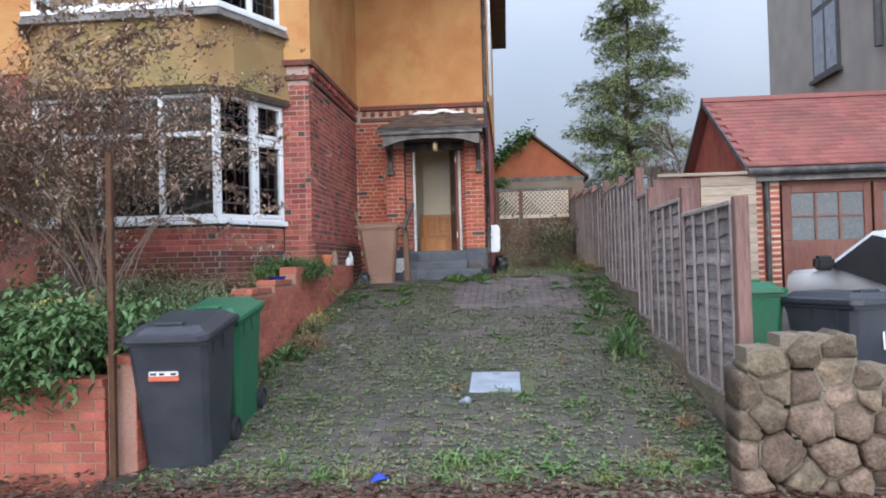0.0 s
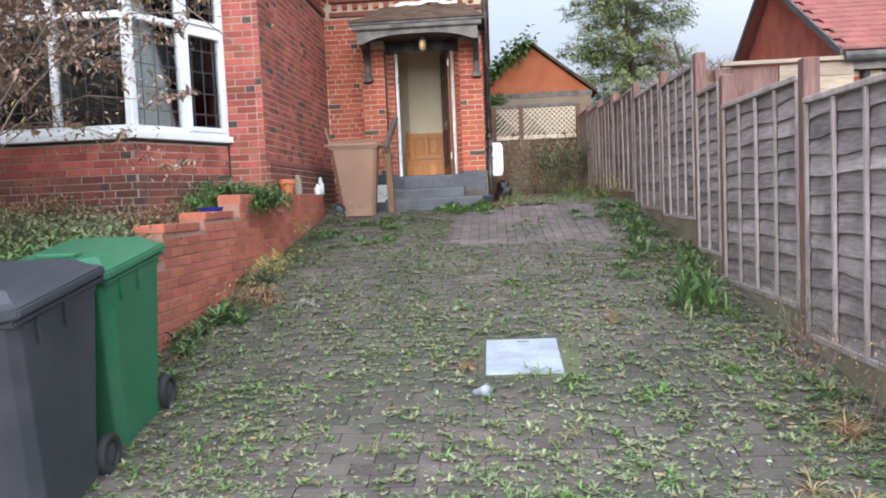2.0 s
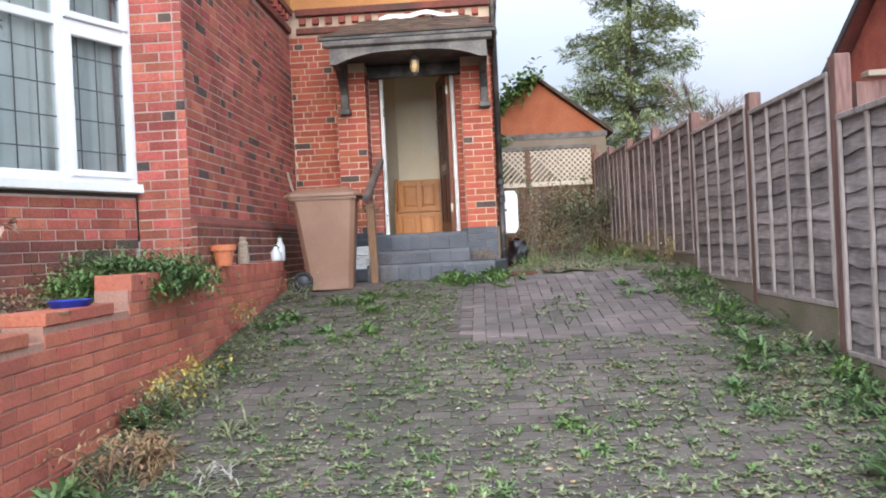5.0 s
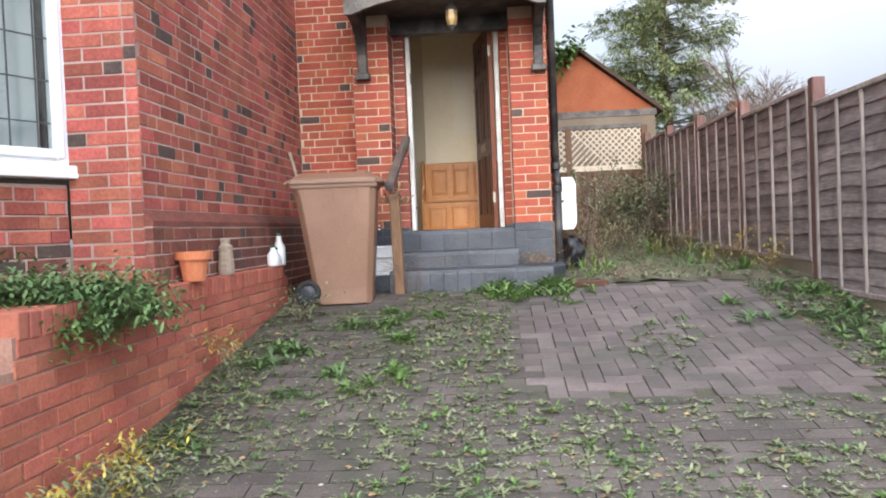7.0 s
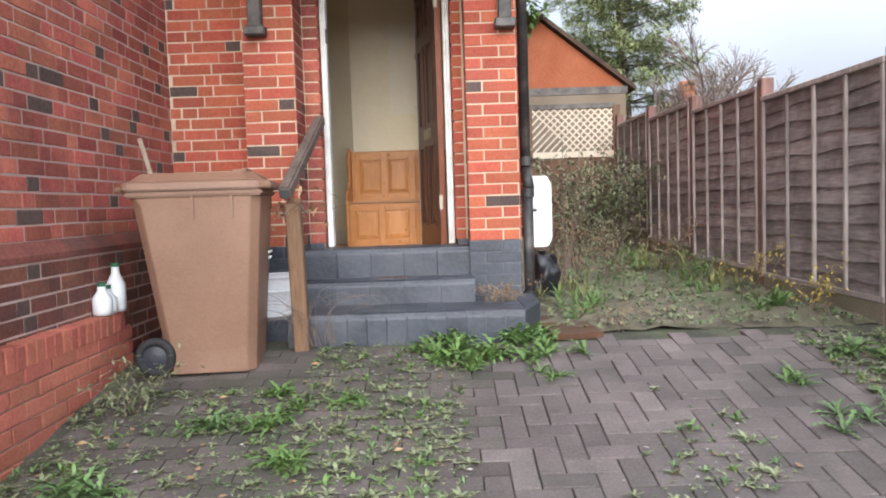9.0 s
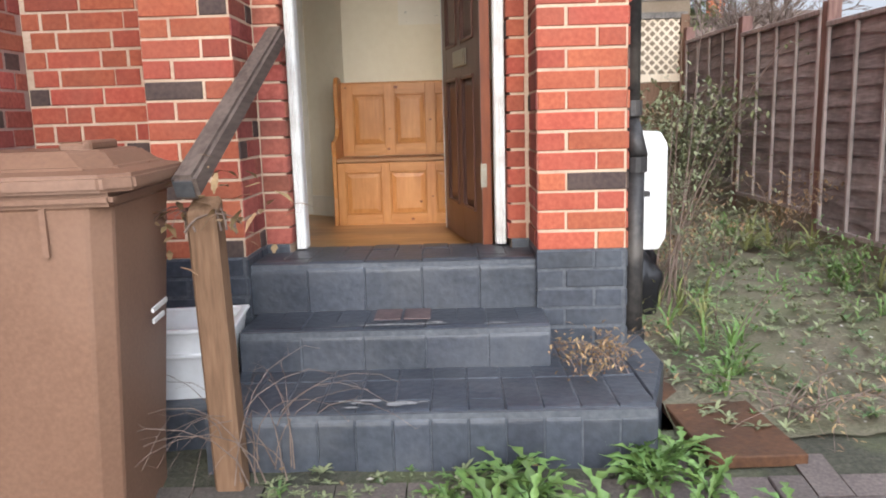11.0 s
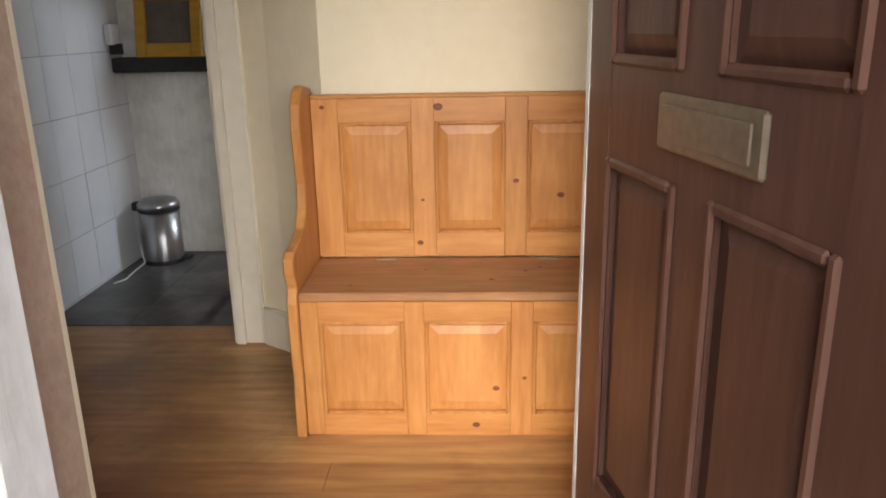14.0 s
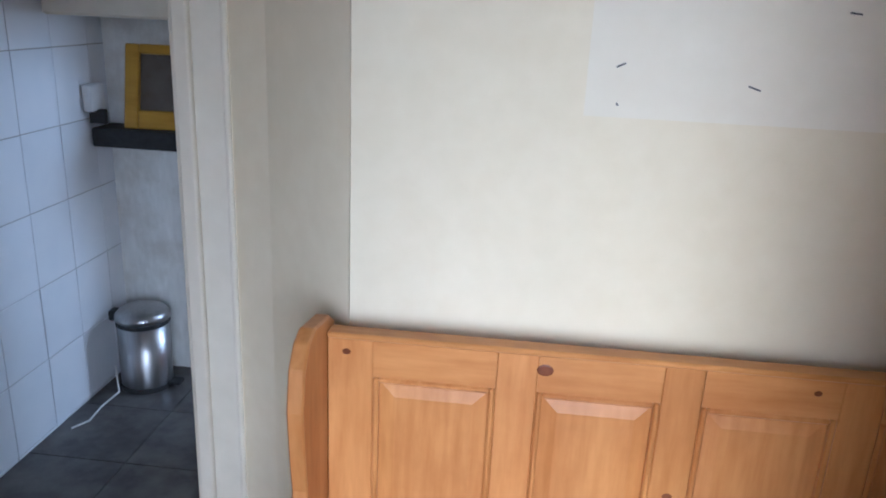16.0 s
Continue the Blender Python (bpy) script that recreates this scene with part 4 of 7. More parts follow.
fl.v = [loc(x, wy - 0.035, z - 0.035) for x, z in pts] + [loc(x, wy - 0.012, z + 0.022) for x, z in pts]
fl.f = [(i, i + 1, 12 + i, 11 + i) for i in range(10)]
part("mortar_fillet", fl, PLASTER_PALE, hood, "white mortar fillet along the roof's top")
part("gutter_board", Geo().box(*loc(e0 - 0.01, ey - 0.03, 3.945), *loc(e1 + 0.01, ey + 0.02, 3.985)), BLACK_PAINT, hood, bevel=0.006)
part("eaves_moulding", Geo().prism([(ey - 0.015 - HO.y, 3.89 - HO.z), (ey + 0.03 - HO.y, 3.87 - HO.z), (ey + 0.03 - HO.y, 3.945 - HO.z), (ey - 0.02 - HO.y, 3.945 - HO.z)], "x", e0 + 0.04 - HO.x, e1 - 0.04 - HO.x), GREY_TIMBER, hood, bevel=0.005)
arc = [(-2.60, 3.905), (-2.60, 3.70)] + [(-2.53 + 1.56 * k / 14, 3.70 + 0.115 * (1 - abs(2 * k / 14 - 1) ** 3.0)) for k in range(0, 15)] + [(-0.90, 3.70), (-0.90, 3.905)]
part("fascia", Geo().prism([(x - HO.x, z - HO.z) for x, z in arc], "y", ey + 0.03 - HO.y, ey + 0.075 - HO.y), GREY_TIMBER, hood, "flaking grey arched fascia board")
part("soffit", Geo().box(*loc(-2.60, ey + 0.076, 3.86), *loc(-0.90, wy + 0.06, 3.885)), BLACK_PAINT, hood)
part("cross_beam", Geo().box(*loc(-2.32, RY - 0.11, 3.72), *loc(-1.21, RY - 0.003, 3.858)), BLACK_PAINT, hood)
for x in (-2.60, -0.985):
    cv = [(13.22, 3.88), (13.80, 3.88), (13.838, 3.86), (13.838, 3.30), (13.77, 3.30), (13.755, 3.48), (13.66, 3.62), (13.50, 3.70), (13.22, 3.74)]
    part("bracket", Geo().prism([(y - HO.y, z - HO.z) for y, z in cv], "x", x - HO.x, x + 0.085 - HO.x), BLACK_PAINT, hood, "black curved timber bracket", 0.006)
    part("bracket_foot", Geo().box(*loc(x - 0.025, 13.74, 3.255), *loc(x + 0.11, 13.838, 3.315)), BLACK_PAINT, hood, bevel=0.008)
lamp = thing("porch_lantern", "small amber glass lantern hanging under the porch hood", "lantern", pose(-1.70, 13.45, 3.55))
part("chain", Geo().tube((0, 0, 0.26), (0, 0, 0.325), 0.006), LEAD, lamp)
part("cap", Geo().lathe([(0.055, 0.2), (0.06, 0.21), (0.02, 0.25), (0.012, 0.265)], n=6), LEAD, lamp)
part("shade", Geo().lathe([(0.036, 0.07), (0.05, 0.12), (0.05, 0.2)], n=6), LAMP_GLASS, lamp)
for k in range(6):
    t = math.pi / 3 * k
    part("bar", Geo().tube((0.037 * math.cos(t), 0.037 * math.sin(t), 0.07), (0.051 * math.cos(t), 0.051 * math.sin(t), 0.2), 0.004, n=5), LEAD, lamp)
part("finial", Geo().lathe([(0.006, 0.03), (0.02, 0.05), (0.036, 0.07)], n=6), LEAD, lamp)


# ---- boundary fence ----
FX = 1.22
POSTS = [(5.78, 2.04), (7.45, 2.27), (9.15, 2.43), (9.98, 2.77), (11.50, 2.83), (13.20, 2.96), (15.00, 3.06), (16.70, 3.16), (18.35, 3.26), (20.05, 3.36)]
TOPS = [2.01, 2.17, 2.38, 2.67, 2.745, 2.90, 3.00, 3.10, 3.20]
fence = thing("boundary_fence", "weathered grey-brown waney lap fence on concrete gravel boards", "fence", pose(FX, 5.8, GZ(5.8)))
FO = Vector((FX, 5.8, GZ(5.8)))
for y, top in POSTS:
    gz = GZ(y)
    lean = R.uniform(-0.006, 0.006)
    h = top - gz
    part("fence_post", Geo().add([(-0.05, -0.05, -0.3), (0.05, -0.05, -0.3), (0.05, 0.05, -0.3), (-0.05, 0.05, -0.3), (-0.05, -0.05 + lean, h), (0.05, -0.05 + lean, h), (0.05, 0.05 + lean, h), (-0.05, 0.05 + lean, h)], [(0, 3, 2, 1), (4, 5, 6, 7), (0, 1, 5, 4), (1, 2, 6, 5), (2, 3, 7, 6), (3, 0, 4, 7)]), POST, fence, "square red-brown timber post", bevel=0.006, m=Matrix.Translation(Vector((FX + 0.03, y, gz)) - FO))
for i, top in enumerate(TOPS):
    y0, y1 = POSTS[i][0] + 0.052, POSTS[i + 1][0] - 0.052
    L = y1 - y0
    bot = max(top - 1.50, GZ(y0) + 0.12)
    H = top - bot
    pn = part("fence_panel", Geo().box(-0.034, 0, H - 0.03, 0.046, L, H + 0.008), BATTEN, fence, bevel=0.004, m=Matrix.Translation(Vector((FX, y0, bot)) - FO))
    part("bottom_rail", Geo().box(-0.026, 0.001, 0.0, -0.0065, L - 0.001, 0.035), BATTEN, pn, bevel=0.003)
    nb = round(H / 0.115)
    for k in range(nb):
        z0 = H * k / nb
        g = Geo()
        n = 9
        wv = R.uniform(0, 9)
        ys = [L * q / n for q in range(n + 1)]
        lo = [z0 - 0.012 + 0.012 * math.sin(wv + q * 1.1) + R.uniform(-0.005, 0.005) for q in range(n + 1)]
        zt = z0 + H / nb + 0.012
        g.v = [(-0.008, y, z) for y, z in zip(ys, lo)] + [(0.014, y, zt) for y in ys] + [(0.002, y, z) for y, z in zip(ys, lo)] + [(0.022, y, zt) for y in ys]
        m = n + 1
        for q in range(n):
            g.f += [(q, m + q, m + q + 1, q + 1), (2 * m + q, 2 * m + q + 1, 3 * m + q + 1, 3 * m + q), (q, q + 1, 2 * m + q + 1, 2 * m + q), (m + q, 3 * m + q, 3 * m + q + 1, m + q + 1)]
        part("board", g, FENCE, pn)
    n = 5 if L > 1.2 else 3
    for k in range(n):
        y = 0.02 + (L - 0.04) * k / (n - 1)
        part("batten", Geo().box(-0.030, y - 0.016, 0.036, -0.008, y + 0.016, H - 0.031), BATTEN, pn, bevel=0.003)
        part("batten", Geo().box(0.023, y - 0.016, 0.0, 0.042, y + 0.016, H - 0.031), BATTEN, pn)
    g0, g1 = GZ(y0), GZ(y1)
    part("gravel_board", Geo().add([(-0.02, 0, -0.15), (0.03, 0, -0.15), (0.03, L, g1 - g0 - 0.15), (-0.02, L, g1 - g0 - 0.15), (-0.02, 0, bot - g0 - 0.002), (0.03, 0, bot - g0 - 0.002), (0.03, L, bot - g0 - 0.002), (-0.02, L, bot - g0 - 0.002)], [(0, 3, 2, 1), (4, 5, 6, 7), (0, 1, 5, 4), (1, 2, 6, 5), (2, 3, 7, 6), (3, 0, 4, 7)]), CONCRETE, fence, "mossy concrete gravel board", bevel=0.005, m=Matrix.Translation(Vector((FX, y0, g0)) - FO))


# ---- wheelie bins ----
def wheelie(name, label, mat, m, scale=1.0, group="", deep=0.72):
    """Local: x across, y from the front (0) to the wheels, z up."""
    W, D, H = 0.575 * scale, deep * scale, 0.98 * scale
    ob = thing(name, label, "wheelie bin", m, group)
    w0, w1 = W * 0.42, W * 0.5
    prof = [(0.0, w0, 0.06, D * 0.80), (0.12, w0 * 1.0, 0.055, D * 0.805), (H - 0.1, w1 * 0.985, 0.0, D * 0.97), (H - 0.05, w1, -0.005, D)]
    g = Geo()
    for z, w, ya, yb in prof:
        c = 0.045
        g.v += [(-w + c, ya, z), (w - c, ya, z), (w, ya + c, z), (w, yb - c, z), (w - c, yb, z), (-w + c, yb, z), (-w, yb - c, z), (-w, ya + c, z)]
    g.f = [tuple(range(7, -1, -1)), tuple(range(24, 32))] + [(k * 8 + i, k * 8 + (i + 1) % 8, (k + 1) * 8 + (i + 1) % 8, (k + 1) * 8 + i) for k in range(3) for i in range(8)]
    part("body", g, mat, ob, bevel=0.006)
    part("rim", Geo().box(-w1 - 0.014, -0.02, H - 0.05, w1 + 0.014, D + 0.01, H - 0.018), mat, ob, bevel=0.010, segments=2)
    lid = Geo()
    for z, o, yb in ((H - 0.017, 0.028, D + 0.02), (H + 0.022, 0.024, D + 0.02), (H + 0.034, -0.03, D + 0.0), (H + 0.075, -0.075, D - 0.05)):
        w = w1 + o
        ya = -0.035 - o
        c = 0.06
        lid.v += [(-w + c, ya, z), (w - c, ya, z), (w, ya + c, z), (w, yb - 0.02, z), (w - 0.02, yb, z), (-w + 0.02, yb, z), (-w, yb - 0.02, z), (-w, ya + c, z)]
    lid.f = [tuple(range(7, -1, -1)), tuple(range(24, 32))] + [(k * 8 + i, k * 8 + (i + 1) % 8, (k + 1) * 8 + (i + 1) % 8, (k + 1) * 8 + i) for k in range(3) for i in range(8)]
    ld = part("lid", lid, mat, ob, bevel=0.008, segments=2)
    part("lid_grip", Geo().box(-0.10, 0.08, H + 0.073, 0.10, 0.105, H + 0.098).box(-0.10, 0.08, H + 0.05, -0.075, 0.16, H + 0.092).box(0.075, 0.08, H + 0.05, 0.10, 0.16, H + 0.092), mat, ld, bevel=0.006)
    for x in (-w1 * 0.55, w1 * 0.55):
        part("hinge_lug", Geo().box(x - 0.03, D - 0.01, H - 0.03, x + 0.03, D + 0.055, H + 0.028), mat, ob, bevel=0.01)
    part("handle", Geo().tube((-w1 * 0.9, D + 0.05, H - 0.005), (w1 * 0.9, D + 0.05, H - 0.005), 0.014, n=10), mat, ob, smooth=True)
    for s in (-1, 1):
        for q in (0.2, 0.5):
            part("rib", Geo().box(s * (w1 - 0.002), D * q, H - 0.16, s * (w1 + 0.008), D * q + 0.014, H - 0.05) if s > 0 else Geo().box(-w1 - 0.008, D * q, H - 0.16, -w1 + 0.002, D * q + 0.014, H - 0.05), mat, ob)
        cx = s * (w0 + 0.012)
        wh = part("wheel", Geo().ring((cx, D * 0.86, 0.10), (1, 0, 0), 0.062, 0.10, 0.05), RUBBER, ob, "black rubber wheel", smooth=True)
        rim = Geo().lathe([(0.064, -0.012), (0.064, 0.012), (0.05, 0.016), (0.02, 0.022)], n=20, m=Matrix.Translation((cx, D * 0.86, 0.10)) @ Matrix.Rotation(s * math.pi / 2, 4, "Y"))
        part("rim", rim, BIN_BLACK, wh)
    part("axle", Geo().tube((-w0, D * 0.86, 0.10), (w0, D * 0.86, 0.10), 0.012), RUBBER, ob)
    return ob


bb = wheelie("wheelie_bin", "charcoal plastic wheelie bin with a torn white and orange sticker", BIN_BLACK, Matrix.Translation((-2.865, 5.30, GZ(5.36) - 0.02)) @ Matrix.Rotation(radians(3), 4, "Z") @ Matrix.Rotation(radians(8.0), 4, "X"), 1.0, "bins beside the drive")
part("sticker", Geo().box(-0.13, -0.012 + 0.0, 0.715, 0.075, 0.009, 0.745), STICKER_WHITE, bb, "torn white sticker", m=pose(0, 0.004, 0, 0, 0, 0))
for x0, x1 in ((-0.12, -0.075), (-0.055, -0.02), (0.025, 0.065)):
    part("sticker_mark", Geo().box(x0, -0.0095, 0.722, x1, -0.007, 0.738), BIN_BLACK, bb)
part("sticker", Geo().box(-0.135, -0.008, 0.68, 0.08, 0.012, 0.710), STICKER_ORANGE, bb, "orange sticker with unreadable print")
wheelie("wheelie_bin", "green plastic wheelie bin with its lid shut", BIN_GREEN, Matrix.Translation((-2.90, 6.08, GZ(6.14) - 0.02)) @ Matrix.Rotation(radians(2), 4, "Z") @ Matrix.Rotation(radians(8.0), 4, "X"), 0.95, "bins beside the drive")
br = wheelie("wheelie_bin", "brown plastic wheelie bin beside the front steps", BIN_BROWN, Matrix.Translation((-2.345, 12.965, GZ(12.93) - 0.015)) @ Matrix.Rotation(radians(96), 4, "Z"), 0.985, "bins beside the drive", 0.66)
for a, l in ((0.0, 0.10), (0.03, 0.06)):
    part("chalk_mark", Geo().box(-0.02, -0.008, 0.60 - a, 0.02 + l, -0.002, 0.612 - a, Matrix.Rotation(radians(0), 4, "Z")), STICKER_WHITE, br, "white paint dash")
for k, (mt, x, y, lb) in enumerate(((BIN_GREEN, 1.545, 6.52, "green wheelie bin with a painted white six"), (BIN_BLACK, 2.34, 6.05, "charcoal wheelie bin painted with white house number 16"))):
    ob = wheelie("wheelie_bin", lb, mt, Matrix.Translation((x, y, GZ(y + 0.3) + (0.0 if k == 0 else -0.06))) @ Matrix.Rotation(radians(26 if k else 0), 4, "Z"), 0.93 if k == 0 else 0.98, "neighbour's bins")
    txt = bpy.data.curves.new("number", "FONT")
    txt.body, txt.size, txt.extrude = ("16", 0.20, 0.002) if k else ("6", 0.24, 0.002)
    n_ = new("painted_number", txt)
    n_.data.materials.append(STICKER_WHITE)
    n_.parent = ob
    n_.matrix_basis = pose(-0.03 if k else -0.16, -0.004, 0.60 if k else 0.64, 88, 0, 0)

# ---- garden walls ----
GX = -3.13
structure("retaining_wall_core", Geo().prism([(5.28, 0.1), (13.0, 1.25), (13.0, 1.52), (9.42, 1.52), (9.42, 1.40), (8.55, 1.40), (8.55, 1.325), (7.75, 1.325), (7.75, 1.14), (6.6, 1.14), (6.6, 0.93), (5.28, 0.93)], "x", GX - 0.21, GX - 0.008), MORTAR_GARDEN, "mortar bed of the stepped brick retaining wall", "wall")
structure("front_garden_wall_core", Geo().box(-9.5, 5.26, 0.0, -3.36, 5.46, 0.78), MORTAR_GARDEN, "mortar bed of the front garden wall", "wall")
structure("wall_ledge", Geo().box(SX + 0.046, 10.9, 1.0, GX - 0.20, 13.4, 1.50), MORTAR, "earth-filled ledge behind the retaining wall", "wall")
# slim rusty post and white post at the garden's corner
pt = thing("rusty_gate_post", "slim rusty brown iron gate post", "post", pose(-3.26, 5.20, GZ(5.2)))
part("post", Geo().box(-0.022, -0.022, -0.1, 0.022, 0.022, 2.3), RUST, pt, bevel=0.004)
pw = thing("white_garden_stake", "slim peeling white garden stake", "stake", pose(-5.05, 7.6, 0.95))
part("stake", Geo().box(-0.022, -0.022, -0.2, 0.022, 0.022, 2.35), WHITE_PAINT, pw, bevel=0.004)

# ---- drive details ----
slope = math.degrees(math.atan(0.15))
cv = thing("inspection_cover", "pale blue-grey metal inspection cover set in the drive", "inspection cover", Matrix.Translation((-0.61, 7.26, GZ(7.26) + 0.006)) @ Matrix.Rotation(radians(slope), 4, "X"))
part("frame", Geo().box(-0.29, -0.35, -0.06, 0.36, 0.35, 0.002), DIRT, cv, "mossy concrete surround", 0.004)
part("plate", Geo().box(-0.235, -0.305, -0.02, 0.235, 0.305, 0.012), PALE_BLUE, cv, bevel=0.005)
part("lifting_slot", Geo().box(-0.03, 0.24, 0.0118, 0.05, 0.255, 0.0135), LEAD, cv)
cp = thing("plastic_cup", "crushed pale blue plastic cup on the drive", "litter", pose(-0.90, 6.72, GZ(6.72), 70, 10, 40))
part("cup", Geo().lathe([(0.028, 0), (0.03, 0.02), (0.042, 0.09), (0.044, 0.1)], n=14, squash=0.7), PALE_BLUE, cp, smooth=True)
bl_ = thing("blue_wrapper", "crumpled blue wrapper in the weeds", "litter", pose(-1.36, 5.12, GZ(5.12) + 0.01))
part("wrapper", Geo().add([(-0.06, -0.03, 0), (0.05, -0.04, 0.03), (0.07, 0.04, 0.01), (-0.04, 0.05, 0.035), (0, 0, 0.06)], [(0, 1, 4), (1, 2, 4), (2, 3, 4), (3, 0, 4), (3, 2, 1, 0)]), BLUE_PLASTIC, bl_)
rp = thing("rusty_iron_plate", "wet rusted iron plate beside the steps", "iron plate", Matrix.Translation((-0.645, 13.47, GZ(13.47) + 0.014)) @ Matrix.Rotation(radians(2), 4, "Z"))
part("plate", Geo().box(-0.15, -0.36, -0.03, 0.15, 0.35, 0.008), RUST, rp, bevel=0.004)

# ---- beside the door ----
dp = thing("drainpipe", "black painted cast iron drainpipe on the house corner", "drainpipe", pose(-0.80, 14.0, GZ(14)))
part("pipe", Geo().tube((0, 0, 0.04), (0, 0, 0.86), 0.036, n=14).tube((0.012, 0, 0.86), (0, 0.09, 1.00), 0.036, n=14).tube((0, 0.09, 0.99), (0, 0.09, 6.2), 0.036, n=14), BLACK_PAINT, dp, smooth=True)
for z in (0.10, 0.80, 1.02, 2.8, 4.6):
    part("collar", Geo().tube((0, 0.09 if z > 1 else 0, z), (0, 0.09 if z > 1 else 0, z + 0.06), 0.046, n=14), BLACK_PAINT, dp)
part("shoe", Geo().tube((0, 0, 0.0), (0, -0.01, 0.09), 0.042, n=14), RUST, dp)
part("clip", Geo().box(-0.06, 0.0, 0.70, 0.06, 0.05, 0.72), BLACK_PAINT, dp)
wp = thing("white_downpipe", "white plastic upper downpipe", "drainpipe", pose(-0.70, 14.06, 4.7))
part("pipe", Geo().tube((0, 0, 0), (0, 0, 3.0), 0.034, n=12), UPVC, wp, smooth=True)
mb = thing("meter_box", "white plastic meter box on the house corner", "meter box", pose(-0.69, 14.42, 1.80))
part("box", Geo().prism([(-0.09, 0.0), (0.055, 0.0), (0.085, 0.05), (0.085, 0.46), (0.055, 0.51), (-0.09, 0.51)], "y", -0.17, 0.17), WHITE_PLASTIC, mb, bevel=0.006)
part("door", Geo().box(0.0855, -0.15, 0.06, 0.092, 0.15, 0.45), WHITE_PLASTIC, mb, bevel=0.003)
rb = thing("refuse_bag", "black refuse bag slumped against the wall", "refuse bag", pose(-0.60, 14.85, GZ(14.85) - 0.02))
g = Geo()
NB = 28
for k in range(13):
    t = k / 12
    z = 0.34 * t
    r = 0.15 * math.sin(math.pi * (0.22 + 0.70 * t)) ** 0.7
    for i in range(NB):
        an = 2 * math.pi * i / NB
        d = noise.noise((math.cos(an) * 1.6, math.sin(an) * 1.6, z * 7)) * 0.055 + noise.noise((math.cos(an) * 5, math.sin(an) * 5, z * 16 + 3)) * 0.028
        g.v.append(((r + d) * math.cos(an), (r + d) * math.sin(an), z + d * 0.4))
g.f = [(k * NB + i, k * NB + (i + 1) % NB, (k + 1) * NB + (i + 1) % NB, (k + 1) * NB + i) for k in range(12) for i in range(NB)] + [tuple(range(NB - 1, -1, -1)), tuple(12 * NB + i for i in range(NB))]
part("bag", g, PLASTIC_BAG, rb, smooth=True)
part("knot", Geo().lathe([(0.05, 0.31), (0.022, 0.35), (0.04, 0.38)], n=9), PLASTIC_BAG, rb)
# handrail
hr = thing("handrail", "weathered timber handrail on a rough post by the steps", "handrail", pose(-2.20, 13.08, GZ(13.08)))
part("post", Geo().add([(-0.042, -0.04, -0.05), (0.042, -0.04, -0.05), (0.042, 0.04, -0.05), (-0.042, 0.04, -0.05), (-0.062, -0.045, 0.82), (0.022, -0.045, 0.82), (0.022, 0.035, 0.86), (-0.062, 0.035, 0.86)], [(0, 3, 2, 1), (4, 5, 6, 7), (0, 1, 5, 4), (1, 2, 6, 5), (2, 3, 7, 6), (3, 0, 4, 7)]), POST_WOOD, hr, bevel=0.008)
a, b = Vector((-0.055, -0.05, 0.885)), Vector((-0.01, 1.0, 1.405))
q = (b - a).to_track_quat("Y", "Z").to_matrix().to_4x4()
part("rail", Geo().box(-0.035, 0, -0.04, 0.035, (b - a).length, 0.036, Matrix.Translation(a) @ q), RAIL_WOOD, hr, bevel=0.012, segments=2)
# solid rail; a dark plate on its end imitates a shaded hollow
part("broken_end", Geo().box(-0.026, -0.003, -0.024, 0.026, 0.002, 0.024, Matrix.Translation(a) @ q), LEAD, hr, "dark plate imitating the shaded hollow in the rail's end")
# crate, milk bottles, pot, stick
cr = thing("plastic_crate", "white slotted plastic crate beside the steps", "crate", pose(-2.50, 13.55, 1.472, 0, 0, 6))
g = Geo()
g.add([(-0.17, -0.13, 0), (0.17, -0.13, 0), (0.17, 0.13, 0), (-0.17, 0.13, 0), (-0.21, -0.16, 0.24), (0.21, -0.16, 0.24), (0.21, 0.16, 0.24), (-0.21, 0.16, 0.24)], [(0, 3, 2, 1), (0, 1, 5, 4), (1, 2, 6, 5), (2, 3, 7, 6), (3, 0, 4, 7)])
g.add([(-0.16, -0.12, 0.01), (0.16, -0.12, 0.01), (0.16, 0.12, 0.01), (-0.16, 0.12, 0.01), (-0.198, -0.148, 0.24), (0.198, -0.148, 0.24), (0.198, 0.148, 0.24), (-0.198, 0.148, 0.24)], [(0, 1, 2, 3), (0, 4, 5, 1), (1, 5, 6, 2), (2, 6, 7, 3), (3, 7, 4, 0)])
part("tub", g, WHITE_PLASTIC, cr)
part("rim", Geo().box(-0.22, -0.17, 0.235, 0.22, -0.146, 0.25).box(-0.22, 0.146, 0.235, 0.22, 0.17, 0.25).box(-0.22, -0.146, 0.235, -0.196, 0.146, 0.25).box(0.196, -0.146, 0.235, 0.22, 0.146, 0.25), WHITE_PLASTIC, cr, bevel=0.004)
for k in range(5):
    part("slot", Geo().add([(-0.175 + 0.030 * k, -0.160, 0.165), (-0.165 + 0.030 * k, -0.160, 0.165), (-0.158 + 0.030 * k, -0.166, 0.225), (-0.168 + 0.030 * k, -0.166, 0.225), (-0.175 + 0.030 * k, -0.135, 0.165), (-0.165 + 0.030 * k, -0.135, 0.165), (-0.158 + 0.030 * k, -0.141, 0.225), (-0.168 + 0.030 * k, -0.141, 0.225)], [(0, 1, 2, 3), (7, 6, 5, 4), (0, 4, 5, 1), (1, 5, 6, 2), (2, 6, 7, 3), (3, 7, 4, 0)]), LEAD, cr)
part("band", Geo().box(-0.213, -0.166, 0.15, 0.213, -0.150, 0.165), WHITE_PLASTIC, cr, bevel=0.004)
tp = thing("terracotta_pot", "terracotta plant pot on the garden wall", "plant pot", pose(-3.122, 11.05, 1.613) @ Matrix.Scale(0.72, 4))
